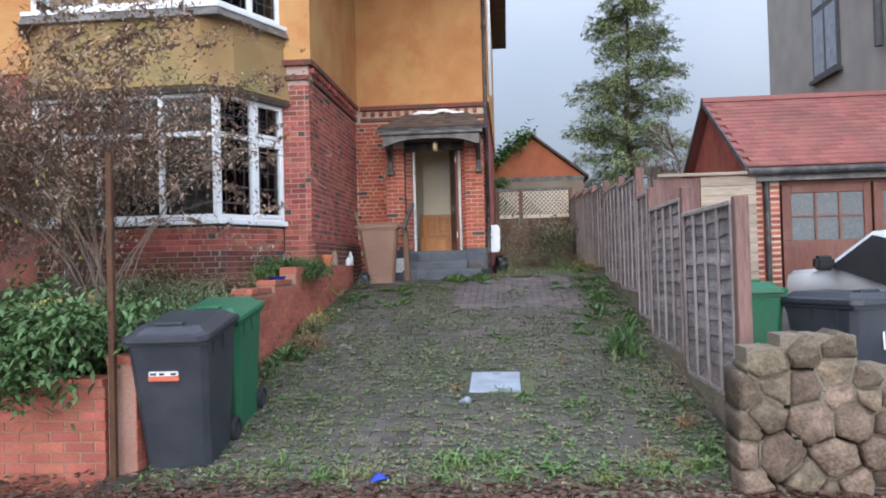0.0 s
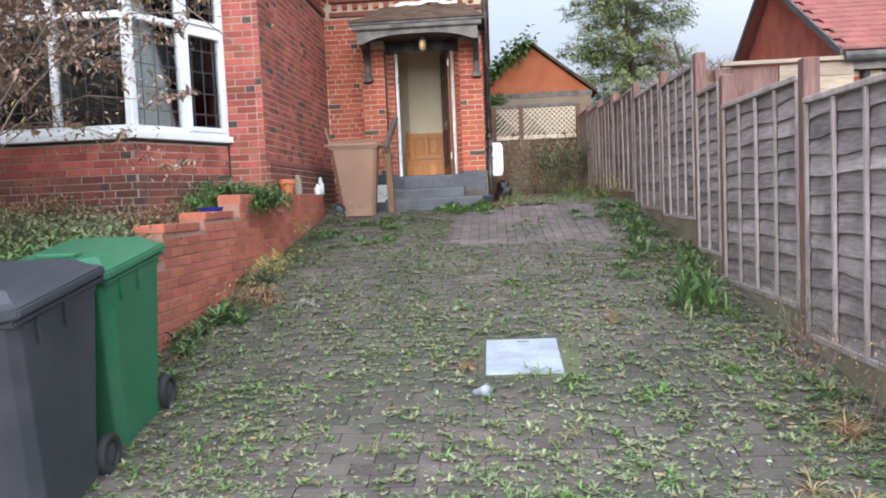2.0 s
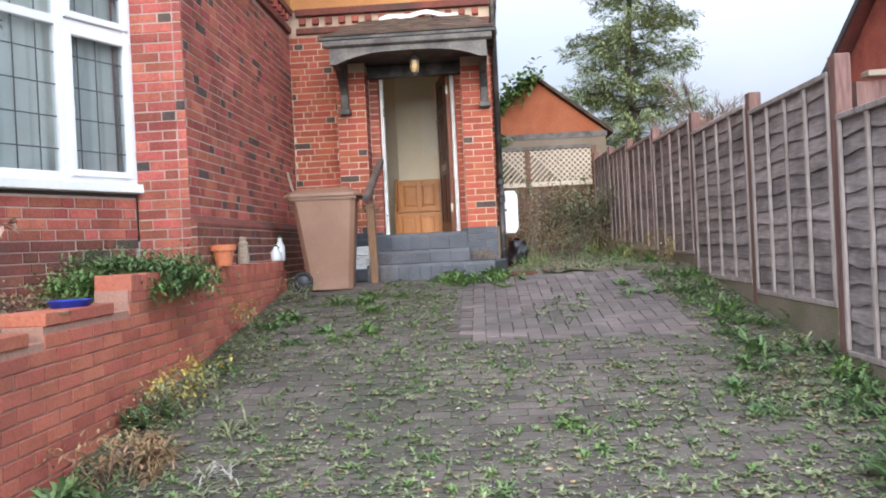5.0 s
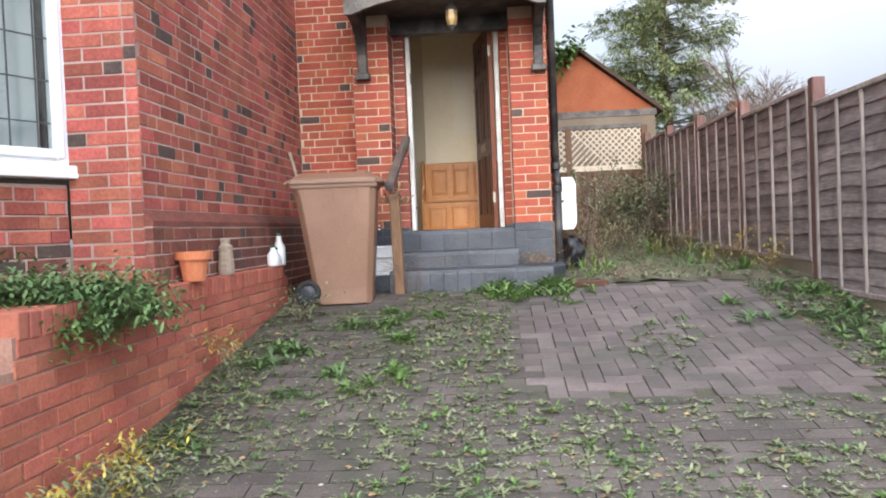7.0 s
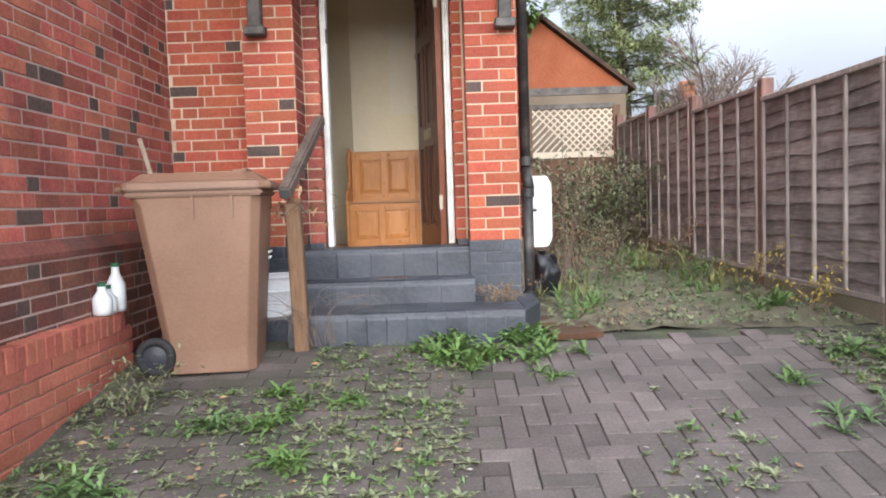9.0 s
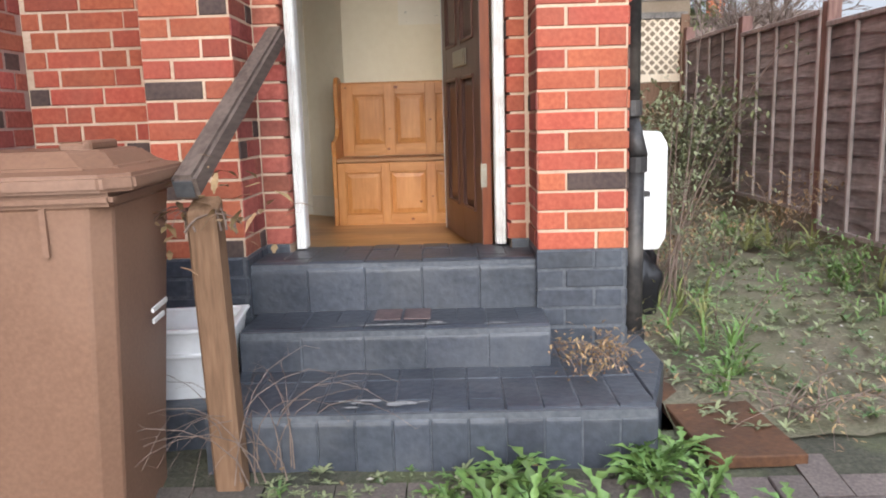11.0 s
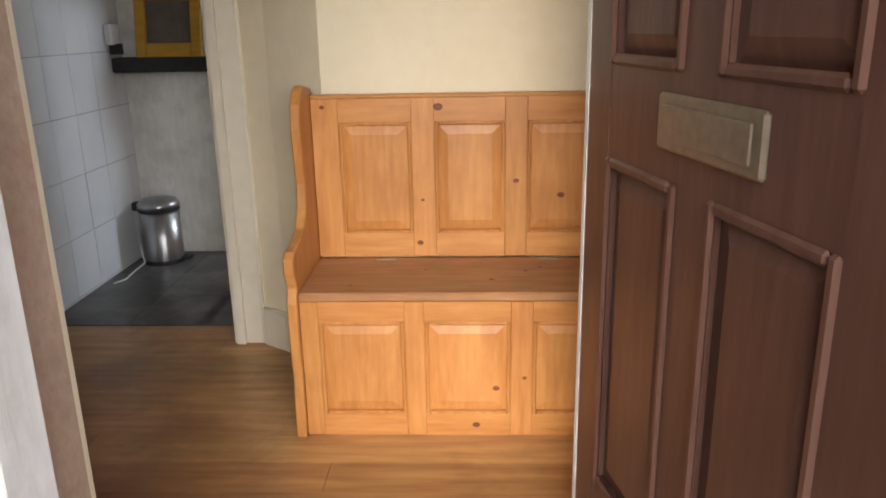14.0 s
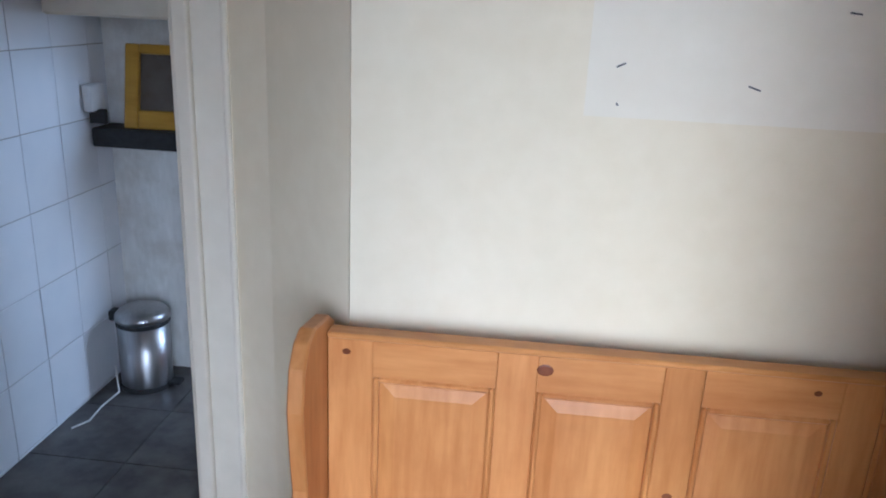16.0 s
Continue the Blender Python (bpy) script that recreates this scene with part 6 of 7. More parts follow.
for s in (-1, 1):
    part("side_window", Geo().add([(s * 0.868, -0.72, 1.0), (s * 0.868, 1.2, 1.0), (s * 0.76, 1.0, 1.38), (s * 0.76, -0.1, 1.38)], [(0, 1, 2, 3)]), RUBBER, ca)
    mi = part("wing_mirror", Geo().box(s * 0.87, -0.72, 0.98, s * 1.05, -0.58, 1.12) if s > 0 else Geo().box(-1.05, -0.72, 0.98, -0.87, -0.58, 1.12), RUBBER, ca, bevel=0.03, segments=2)
    part("headlight", Geo().box(s * 0.5, -1.97, 0.62, s * 0.82, -1.86, 0.76) if s > 0 else Geo().box(-0.82, -1.97, 0.62, -0.5, -1.86, 0.76), CHROME, ca, bevel=0.03)
    for y in (-1.25, 1.2):
        wh = part("wheel", Geo().ring((s * 0.80, y, 0.30), (1, 0, 0), 0.19, 0.30, 0.2), RUBBER, ca, smooth=True)
        part("rim", Geo().ring((s * 0.82, y, 0.30), (1, 0, 0), 0.03, 0.19, 0.15), CHROME, wh)

# ---- rubble stone wall ----
sw = tagged(new("stone_wall"), "rough rubble stone wall with a broken top", "wall", kind="structure")


def wall_top(x):
    """The broken top of the stone wall."""
    return 1.08 + 0.05 * math.sin((x - 0.9) * 3.4) if x < 1.62 else max(0.74, 1.05 - 1.1 * (x - 1.62))


sr_ = random.Random(19)
seeds, sizes = [], []
for k in range(2500):
    q, r_ = (sr_.uniform(0.93, 4.4), sr_.uniform(-0.05, 1.2)), sr_.choice([0.05, 0.07, 0.10, 0.12])
    if all(math.hypot((q[0] - o[0]) * 0.8, (q[1] - o[1]) * 1.15) > r_ + t for o, t in zip(seeds, sizes)):
        seeds.append(q)
        sizes.append(r_)


def clipped(poly, nx, nz, d):
    """The part of a polygon where nx * x + nz * z <= d."""
    out = []
    for (x0, z0), (x1, z1) in zip(poly, poly[1:] + poly[:1]):
        a, b = nx * x0 + nz * z0 - d, nx * x1 + nz * z1 - d
        if a <= 0:
            out.append((x0, z0))
        if a * b < 0:
            t = a / (a - b)
            out.append((x0 + (x1 - x0) * t, z0 + (z1 - z0) * t))
    return out


core = Geo()
for cx, cz in seeds:
    if cz > wall_top(cx) - 0.045:
        continue
    poly = [(cx - 0.26, cz - 0.2), (cx + 0.26, cz - 0.2), (cx + 0.26, cz + 0.17), (cx - 0.26, cz + 0.17)]
    for ox, oz in seeds:
        dx, dz = ox - cx, oz - cz
        L = math.hypot(dx, dz)
        if 0 < L < 0.75:
            poly = clipped(poly, dx / L, dz / L, (dx * (cx + ox) + dz * (cz + oz)) / 2 / L - 0.005)
    poly = clipped(clipped(poly, 0, 1, wall_top(cx) + sr_.uniform(-0.02, 0.02)), -1, 0, -0.945)
    if len(poly) < 3:
        continue
    mx, mz = sum(q[0] for q in poly) / len(poly), sum(q[1] for q in poly) / len(poly)
    # more corners along each edge, worn off the straight
    ring = []
    for (x0, z0), (x1, z1) in zip(poly, poly[1:] + poly[:1]):
        for t in (0.0, 0.34, 0.67):
            ring.append((x0 + (x1 - x0) * t, z0 + (z1 - z0) * t))
    n, face = len(ring), sr_.uniform(-0.03, 0.02)
    g = Geo()
    for sc, dy in ((0.97, 0.30), (0.985, 0.05), (0.93, 0.012), (0.80, -0.008), (0.45, -0.018)):
        for x, z in ring:
            w = 0.020 * noise.noise((x * 9, z * 9, dy * 30)) + 0.012 * noise.noise((x * 22, z * 22, 5 + dy * 60))
            k = sc + (w * 1.6 if sc < 0.98 else -abs(w))
            g.v.append((mx + (x - mx) * k, 4.93 + face + dy + w * (1.4 if dy < 0.05 else 0), mz + (z - mz) * k))
    g.f = [(k * n + i, k * n + (i + 1) % n, (k + 1) * n + (i + 1) % n, (k + 1) * n + i) for k in range(4) for i in range(n)] + [tuple(range(n - 1, -1, -1)), tuple(4 * n + i for i in range(n))]
    part("stone", g, STONE, sw, smooth=True)
    core.box(max(0.96, cx - 0.13), 4.948 + sr_.uniform(0, 0.02), cz - 0.10, cx + 0.13, 5.2, min(cz + 0.10, wall_top(cx) - 0.035) + sr_.uniform(0, 0.01))
part("mortar", core, STONE_MORTAR, sw, "crumbling mortar between the stones")


# ---- plants ----
def blade(g, base, yaw, length, width, rise, droop, n=3, fold=0.0):
    """One bent leaf: it climbs by rise and bends over by droop (radians)."""
    d = Vector((math.cos(yaw), math.sin(yaw), 0))
    s = Vector((-d.y, d.x, 0))
    p, a = Vector(base), rise
    k = len(g.v)
    for i in range(n + 1):
        t = i / n
        w = width * (0.35 + 1.3 * t) * (1.0 - t ** 2.2) if i < n else width * 0.04
        g.v += [tuple(p - s * w / 2 + Vector((0, 0, fold * w))), tuple(p + s * w / 2 + Vector((0, 0, fold * w)))]
        p = p + (d * math.cos(a) + Vector((0, 0, 1)) * math.sin(a)) * (length / n)
        a -= droop / n
    g.f += [(k + 2 * i, k + 2 * i + 1, k + 2 * i + 3, k + 2 * i + 2) for i in range(n)]


def lobed(g, base, yaw, length, width, rise, droop, rr):
    """A jagged, bent leaf with a folded midrib."""
    d = Vector((math.cos(yaw), math.sin(yaw), 0))
    p, a, n = Vector(base), rise, 9
    k = len(g.v)
    turn = rr.uniform(-0.12, 0.12)
    for i in range(n + 1):
        t = i / n
        s = Vector((-d.y, d.x, 0))
        w = width * (0.25 + 1.25 * t) * (1.0 - t ** 2.6) * (1.35 if i % 2 else 0.42) if i < n else width * 0.03
        up = Vector((0, 0, 0.28 * w))
        back = d * (-0.10 * w if i % 2 else 0.12 * w)
        g.v += [tuple(p - s * w * rr.uniform(0.4, 0.6) + up + back), tuple(p), tuple(p + s * w * rr.uniform(0.4, 0.6) + up + back)]
        p = p + (d * math.cos(a) + Vector((0, 0, 1)) * math.sin(a)) * (length / n)
        a -= droop / n * rr.uniform(0.5, 1.5)
        yaw += turn
        d = Vector((math.cos(yaw), math.sin(yaw), 0))
    for i in range(n):
        q = k + 3 * i
        g.f += [(q, q + 1, q + 4, q + 3), (q + 1, q + 2, q + 5, q + 4)]


def rosette(g, base, r, n, rise=0.5, droop=0.9, width=0.22, rr=R):
    for i in range(n):
        blade(g, base, 2 * math.pi * i / n + rr.uniform(-0.4, 0.4), r * rr.uniform(0.7, 1.15), r * width * rr.uniform(0.8, 1.3), rise * rr.uniform(0.5, 1.5), droop * rr.uniform(0.7, 1.3))


def flake(g, p, size, rr=R):
    yaw, tilt = rr.uniform(0, 6.28), rr.uniform(-0.5, 0.5)
    m = Matrix.Translation(p) @ Matrix.Rotation(yaw, 4, "Z") @ Matrix.Rotation(tilt, 4, "X")
    a, b = size * rr.uniform(0.6, 1), size * rr.uniform(0.3, 0.6)
    g.add([(-a, 0, 0), (0, -b, 0.2 * b), (a, 0, 0), (0, b, 0.3 * b)], [(0, 1, 2, 3)], m)


W_ = random.Random(21)


def clear_of(x, y):
    """True where the drive's paving lies open to weeds."""
    if abs(x + 0.61) < 0.25 and abs(y - 7.26) < 0.32:
        return False
    if x < -2.1 and 12.5 < y < 13.2 or y > 13.12:
        return False
    return True


def density(x, y):
    d = 0.55 + 0.6 * noise.noise((x * 1.1, y * 0.8, 2.0)) + 0.35 * noise.noise((x * 3, y * 3, 7.0))
    if y > 10.6 and -1.3 < x < 0.55:
        d -= 0.75
    if y > 10.4 and x < -1.3:
        d += 0.02
    if x > 0.55 or x < -2.75:
        d += 0.35
    if y < 5.6:
        d += 0.35
    return d


carpets = {"creeping_weeds": (Geo(), LEAF_DULL, "dull green creeping weeds in the joints of the drive"), "green_sprigs": (Geo(), LEAF_GREEN, "green weed sprigs in the joints of the drive"), "bright_sprigs": (Geo(), LEAF_BRIGHT, "fresh green sprigs on the drive"), "dry_litter": (Geo(), LEAF_DRY, "dry brown leaf litter on the drive"), "rotting_litter": (Geo(), LEAF_DARK, "dark rotting leaf litter along the pavement's edge"), "pale_litter": (Geo(), LEAF_PALE, "pale bleached leaf scraps on the drive")}
count = 0
while count < 30000:
    x, y = W_.uniform(-3.08, 1.14), W_.uniform(4.98, 13.1)
    if not clear_of(x, y) or W_.random() > density(x, y):
        continue
    count += 1
    # weeds sit in the joints: across the drive's courses
    if W_.random() < 0.25:
        y = 4.98 + round((y - 4.98) / 0.11) * 0.11 + W_.uniform(-0.012, 0.012)
    p = (x, y, GZ(y) + 0.004)
    k = W_.random()
    if k < 0.46:
        rosette(carpets["creeping_weeds"][0], p, W_.choice([W_.uniform(0.008, 0.018), W_.uniform(0.010, 0.034)]), W_.randint(4, 6), 0.5, 0.9, 0.40, W_)
    elif k < 0.64:
        rosette(carpets["green_sprigs"][0], p, W_.choice([W_.uniform(0.010, 0.022), W_.uniform(0.015, 0.045)]), W_.randint(4, 7), 0.7, 1.0, 0.26, W_)
    elif k < 0.67:
        rosette(carpets["bright_sprigs"][0], p, W_.uniform(0.02, 0.06), W_.randint(5, 8), 0.8, 1.1, 0.3, W_)
    elif k < 0.72:
        flake(carpets["dry_litter"][0], (p[0], p[1], p[2] + 0.01), W_.uniform(0.012, 0.03), W_)
    elif k < 0.84:
        flake(carpets["pale_litter"][0], (p[0], p[1], p[2] + 0.008), W_.uniform(0.006, 0.019), W_)
    else:
        rosette(carpets["creeping_weeds"][0], p, W_.uniform(0.02, 0.06), 7, 0.6, 0.9, 0.32, W_)
for k in range(2600):  # litter along the pavement's edge
    x, y = W_.uniform(-5, 4.0), 4.75 + W_.gauss(0, 0.16)
    flake(carpets["dry_litter" if W_.random() < 0.75 else "pale_litter"][0], (x, y, GZ(y) + 0.012), W_.uniform(0.012, 0.04), W_)
for k in range(5200):
    x, y = W_.uniform(-4.5, 4.0), 4.86 + W_.gauss(0, 0.17)
    flake(carpets["rotting_litter"][0], (x, y, GZ(y) + W_.uniform(0.008, 0.035)), W_.uniform(0.014, 0.05), W_)
for k in range(2600):  # side passage
    x, y = W_.uniform(-0.7, 1.15), W_.uniform(13.3, 18.5)
    gname = W_.choice(["creeping_weeds", "creeping_weeds", "green_sprigs", "dry_litter", "pale_litter"])
    p = (x, y, GZ(y) + 0.02)
    if "litter" in gname:
        flake(carpets[gname][0], p, W_.uniform(0.008, 0.02), W_)
    else:
        rosette(carpets[gname][0], p, W_.uniform(0.02, 0.06), 6, 0.7, 1.0, 0.3, W_)
for nm, (g, mt, lb) in carpets.items():
    stuff(part(nm, g, mt), lb, "weeds" if "litter" not in nm else "litter")


def weed(x, y, r, n, mat, rise, droop, width, label, base=None, name="weed"):
    z = GZ(y) if base is None else base
    ob = thing(name, label, "weed", pose(x, y, z), "weeds on the drive")
    g = Geo()
    rr = random.Random(int(x * 971 + y * 131))
    # a few crowns close together, their leaves of uneven length
    heads = [(0, 0)] + [(rr.gauss(0, r * 0.35), rr.gauss(0, r * 0.35)) for _ in range(2 + int(r * 8))]
    for hx_, hy_ in heads:
        for _ in range(max(9, int(n * 0.9))):
            ln = r * rr.uniform(0.25, 0.80)
            args = (g, (hx_, hy_, 0.002 + hy_ * (0.15 if base is None else 0)), rr.uniform(0, 6.28), ln)
            if width < 0.1:
                blade(*args, ln * width, rise * rr.uniform(0.4, 1.4), droop * rr.uniform(0.6, 1.4), 4)
            else:
                lobed(*args, ln * width * rr.uniform(0.8, 1.2), rise * rr.uniform(0.35, 1.5), droop * rr.uniform(0.6, 1.5), rr)
    part("leaves", g, mat, ob, smooth=True)
    return ob


DOCK = "leafy green dock rosette growing between the paving blocks"
THIN = "tuft of narrow green leaves growing in the drive"
for x, y, r, n, mt in ((0.72, 8.30, 0.40, 60, LEAF_GREEN), (0.78, 8.05, 0.26, 30, LEAF_BRIGHT), (0.60, 7.85, 0.20, 18, LEAF_DULL)):
    weed(x, y, r, n, mt, 1.35, 1.3, 0.085, "large clump of narrow green leaves by the fence")
for x, y, r in ((-0.15, 5.25, 0.20), (0.10, 5.20, 0.17), (-0.45, 5.18, 0.19), (0.85, 5.35, 0.20), (1.0, 5.55, 0.18), (0.55, 5.28, 0.16), (-0.95, 5.15, 0.15), (-1.75, 5.2, 0.15), (-0.38, 6.80, 0.14), (0.12, 6.65, 0.15), (0.62, 6.9, 0.13)):
    weed(x, y, r, 14, LEAF_BRIGHT, 0.75, 1.1, 0.24, THIN)
for x, y, r in ((0.35, 9.5, 0.18), (0.55, 9.85, 0.2), (0.72, 10.3, 0.2), (0.82, 10.8, 0.22), (0.66, 10.6, 0.16), (0.92, 11.3, 0.22), (0.75, 11.7, 0.18), (1.0, 12.1, 0.2), (0.92, 12.6, 0.17), (1.0, 9.3, 0.2), (0.9, 9.0, 0.18), (0.42, 9.1, 0.14), (1.02, 7.4, 0.16), (0.98, 6.6, 0.18)):
    weed(x, y, r, 20, LEAF_GREEN, 0.8, 1.1, 0.2, DOCK)
for x, y, r in ((-0.62, 9.05, 0.17), (-0.50, 8.7, 0.12), (-1.05, 8.3, 0.11), (-1.5, 9.6, 0.1), (-0.9, 9.9, 0.11), (-1.35, 8.7, 0.12)):
    weed(x, y, r, 16, LEAF_BRIGHT if r > 0.15 else LEAF_GREEN, 0.6, 1.1, 0.2, THIN)
for x, y, r, n in ((-1.32, 12.96, 0.26, 22), (-1.12, 12.88, 0.24, 22), (-0.98, 13.02, 0.26, 24), (-0.82, 12.98, 0.2, 18), (-1.42, 12.82, 0.16, 14), (-0.86, 12.55, 0.15, 14), (-1.22, 12.72, 0.18, 16), (-0.9, 12.8, 0.18, 14), (-1.55, 12.98, 0.14, 12)):
    weed(x, y, r, n, LEAF_BRIGHT, 0.85, 1.1, 0.2, "bright green weed clump at the foot of the steps")
for x, y, r in ((-2.42, 12.05, 0.2), (-2.15, 12.15, 0.2), (-2.0, 11.75, 0.2), (-1.85, 12.3, 0.14), (-2.75, 11.5, 0.24), (-2.82, 11.25, 0.22), (-2.35, 11.1, 0.17), (-2.1, 10.9, 0.16), (-1.95, 11.0, 0.18), (-2.55, 10.75, 0.15), (-2.85, 10.2, 0.2), (-2.2, 12.4, 0.15)):
    weed(x, y, r, 20, LEAF_GREEN if x < -2.3 else LEAF_BRIGHT, 0.75, 1.1, 0.2, DOCK)
for x, y, r in ((-2.92, 8.3, 0.26), (-2.95, 7.9, 0.24), (-2.9, 7.55, 0.2), (-2.95, 9.2, 0.24), (-2.85, 6.9, 0.2), (-2.75, 8.15, 0.18)):
    weed(x, y, r, 26, LEAF_GREEN, 0.95, 1.1, 0.2, "leafy weed at the foot of the brick wall")
for x, y, r in ((-2.75, 8.75, 0.26), (-2.85, 8.95, 0.24), (-2.65, 8.55, 0.2), (0.05, 7.9, 0.16), (-0.95, 7.1, 0.16), (0.6, 5.5, 0.2), (0.9, 6.1, 0.22)):
    weed(x, y, r, 30, LEAF_DRY, 0.9, 1.6, 0.06, "dead straw-coloured grass tuft")
for x, y, r, n in ((-0.45, 13.9, 0.22, 16), (-0.55, 13.75, 0.2, 14), (0.85, 13.9, 0.26, 18), (0.55, 14.6, 0.2, 14), (0.75, 15.4, 0.26, 16), (0.3, 15.2, 0.18, 12)):
    weed(x, y, r, n, LEAF_BRIGHT, 1.1, 1.1, 0.12, "low green weed in the side passage")


tr_ = random.Random(91)
for k in range(34):
    x, y = tr_.uniform(-2.35, 1.05), 5.02 + abs(tr_.gauss(0, 0.2))
    weed(x, y, tr_.uniform(0.10, 0.2), 9, tr_.choice([GRASS_OLIVE, GRASS_OLIVE, LEAF_BRIGHT]), 1.1, 1.5, 0.055, "tuft of olive grass at the edge of the pavement", name="grass_tuft")
for k in range(26):
    x, y = tr_.gauss(-0.75, 0.55), tr_.uniform(5.6, 8.2)
    if clear_of(x, y):
        weed(x, y, tr_.uniform(0.07, 0.15), 9, tr_.choice([GRASS_OLIVE, LEAF_DULL]), 0.9, 1.5, 0.06, "low olive grass tuft between the paving blocks", name="grass_tuft")


for x, y, r, n, mt in ((0.74, 16.4, 0.42, 22, GRASS_OLIVE), (0.55, 16.7, 0.34, 18, LEAF_BRIGHT), (0.85, 14.95, 0.30, 20, GRASS_OLIVE), (-0.40, 14.70, 0.34, 18, GRASS_OLIVE), (-0.46, 14.15, 0.26, 18, LEAF_BRIGHT)):
    weed(x, y, r, n, mt, 1.3, 1.3, 0.075, "upright clump of narrow leaves in the side passage")
for x, y, r in ((-0.86, 5.42, 0.26), (-0.66, 5.40, 0.22), (-0.98, 5.50, 0.18), (0.85, 5.65, 0.2), (-2.1, 5.35, 0.18), (-0.55, 6.93, 0.13), (-0.05, 5.75, 0.14)):
    weed(x, y, r, 14, LEAF_BRIGHT, 0.95, 1.2, 0.13, THIN)
for k in range(24):
    x, y = 1.1 - abs(tr_.gauss(0, 0.38)), tr_.uniform(8.5, 12.9)
    weed(x, y, tr_.uniform(0.10, 0.23), 13, tr_.choice([LEAF_GREEN, LEAF_GREEN, LEAF_DULL, LEAF_BRIGHT]), 0.85, 1.1, 0.2, DOCK)
for k in range(12):
    weed(tr_.uniform(-2.95, -2.35), tr_.uniform(7.2, 9.6), tr_.uniform(0.12, 0.24), 16, tr_.choice([LEAF_PALE, LEAF_DRY, LEAF_DULL]), 0.9, 1.5, 0.06, "dead grey grass tuft at the foot of the brick wall", name="grass_tuft")


def twigs(g, base, n, height, spread, rr, leaf=None, leaves=6, leaf_size=0.04, arch=0.8, r0=0.008, tips=None):
    """Arching stems from one foot, with leaves along them."""
    for i in range(n):
        yaw, a = rr.uniform(0, 6.28), rr.uniform(1.0, 1.5)
        p = Vector(base) + Vector((rr.uniform(-0.1, 0.1), rr.uniform(-0.1, 0.1), 0))
        L = height * rr.uniform(0.6, 1.1)
        r = r0
        steps = 7
        for s in range(steps):
            d = Vector((math.cos(yaw) * math.cos(a) * spread, math.sin(yaw) * math.cos(a) * spread, math.sin(a)))
            q = p + d.normalized() * L / steps
            g.tube(p, q, r, r * 0.82, n=4, caps=False)
            if leaf is not None and s > 1:
                for k in range(leaves):
                    t = rr.random()
                    o = p.lerp(q, t) + Vector((rr.gauss(0, 1), rr.gauss(0, 1), rr.gauss(0, 0.8))) * leaf_size * 1.6
                    blade(leaf, o, rr.uniform(0, 6.28), leaf_size * rr.uniform(0.7, 1.5), leaf_size * 0.5, rr.uniform(-0.8, 0.8), 0.8, 2)
            if s > 2 and rr.random() < 0.6:
                yw2 = yaw + rr.uniform(-1.3, 1.3)
                e = q + Vector((math.cos(yw2) * 0.22, math.sin(yw2) * 0.22, rr.uniform(-0.1, 0.2))) * height * 0.3
                g.tube(q, e, r * 0.5, r * 0.2, n=3, caps=False)
                if leaf is not None:
                    for k in range(leaves):
                        blade(leaf, q.lerp(e, rr.random()), rr.uniform(0, 6.28), leaf_size * rr.uniform(0.7, 1.4), leaf_size * 0.5, rr.uniform(-0.8, 0.8), 0.8, 2)
            p, r = q, r * 0.82
            a -= arch / steps * rr.uniform(0.6, 1.6)
            yaw += rr.uniform(-0.25, 0.25)


def shrub(name, label, x, y, z, n, height, spread, mat, leaves, size, seed, arch=0.9, r0=0.008, category="shrub"):
    ob = thing(name, label, category, pose(x, y, z))
    g, lf_ = Geo(), Geo()
    twigs(g, (0, 0, 0), n, height, spread, random.Random(seed), lf_, leaves, size, arch, r0)
    stuff(part("stem_tangle", g, TWIG, ob))
    stuff(part("foliage", lf_, mat, ob))
    return ob


shrub("overhanging_shrub", "tall straggling shrub with russet autumn leaves", -4.95, 7.5, 1.0, 42, 3.8, 0.55, LEAF_RUSSET, 66, 0.055, 3, 1.3, 0.008)
shrub("overhanging_shrub", "bare arching shrub with a few yellow leaves", -4.25, 6.9, 0.9, 16, 3.4, 0.6, LEAF_YELLOW, 1, 0.05, 5, 1.5, 0.010)
shrub("overhanging_shrub", "tall straggling shrub with russet autumn leaves", -6.1, 7.4, 1.0, 74, 4.4, 0.7, LEAF_RUSSET, 62, 0.055, 8, 1.3, 0.008)
shrub("overhanging_shrub", "tall grey tangle of bare stems with withered leaves", -6.9, 8.2, 1.0, 80, 5.2, 0.6, LEAF_DRY, 20, 0.05, 9, 1.1, 0.009)
shrub("leafy_bush", "leafy green bush spilling over the front garden wall", -4.05, 5.62, 0.68, 80, 1.15, 0.9, LEAF_GREEN, 16, 0.085, 11, 1.9, 0.006, "bush")
shrub("leafy_bush", "leafy green bush spilling over the front garden wall", -4.8, 5.8, 0.68, 80, 1.3, 0.9, LEAF_GREEN, 16, 0.085, 12, 1.9, 0.006, "bush")
shrub("leafy_bush", "leafy green bush spilling over the front garden wall", -5.7, 5.75, 0.68, 70, 1.4, 0.9, LEAF_GREEN, 16, 0.085, 13, 1.9, 0.006, "bush")
shrub("leafy_bush", "green leafy plant hanging over the retaining wall", -3.36, 10.08, 1.45, 110, 0.52, 1.6, LEAF_GREEN, 18, 0.042, 14, 1.8, 0.004, "bush")
shrub("leafy_bush", "bright green grassy clump behind the retaining wall", -3.50, 9.75, 1.35, 70, 0.42, 1.3, LEAF_BRIGHT, 14, 0.042, 15, 1.5, 0.004, "bush")
shrub("dead_growth", "tangle of dead grey stems in the bed", -3.9, 9.2, 1.25, 60, 0.7, 1.5, LEAF_DRY, 6, 0.035, 16, 2.2, 0.004, "dead plants")
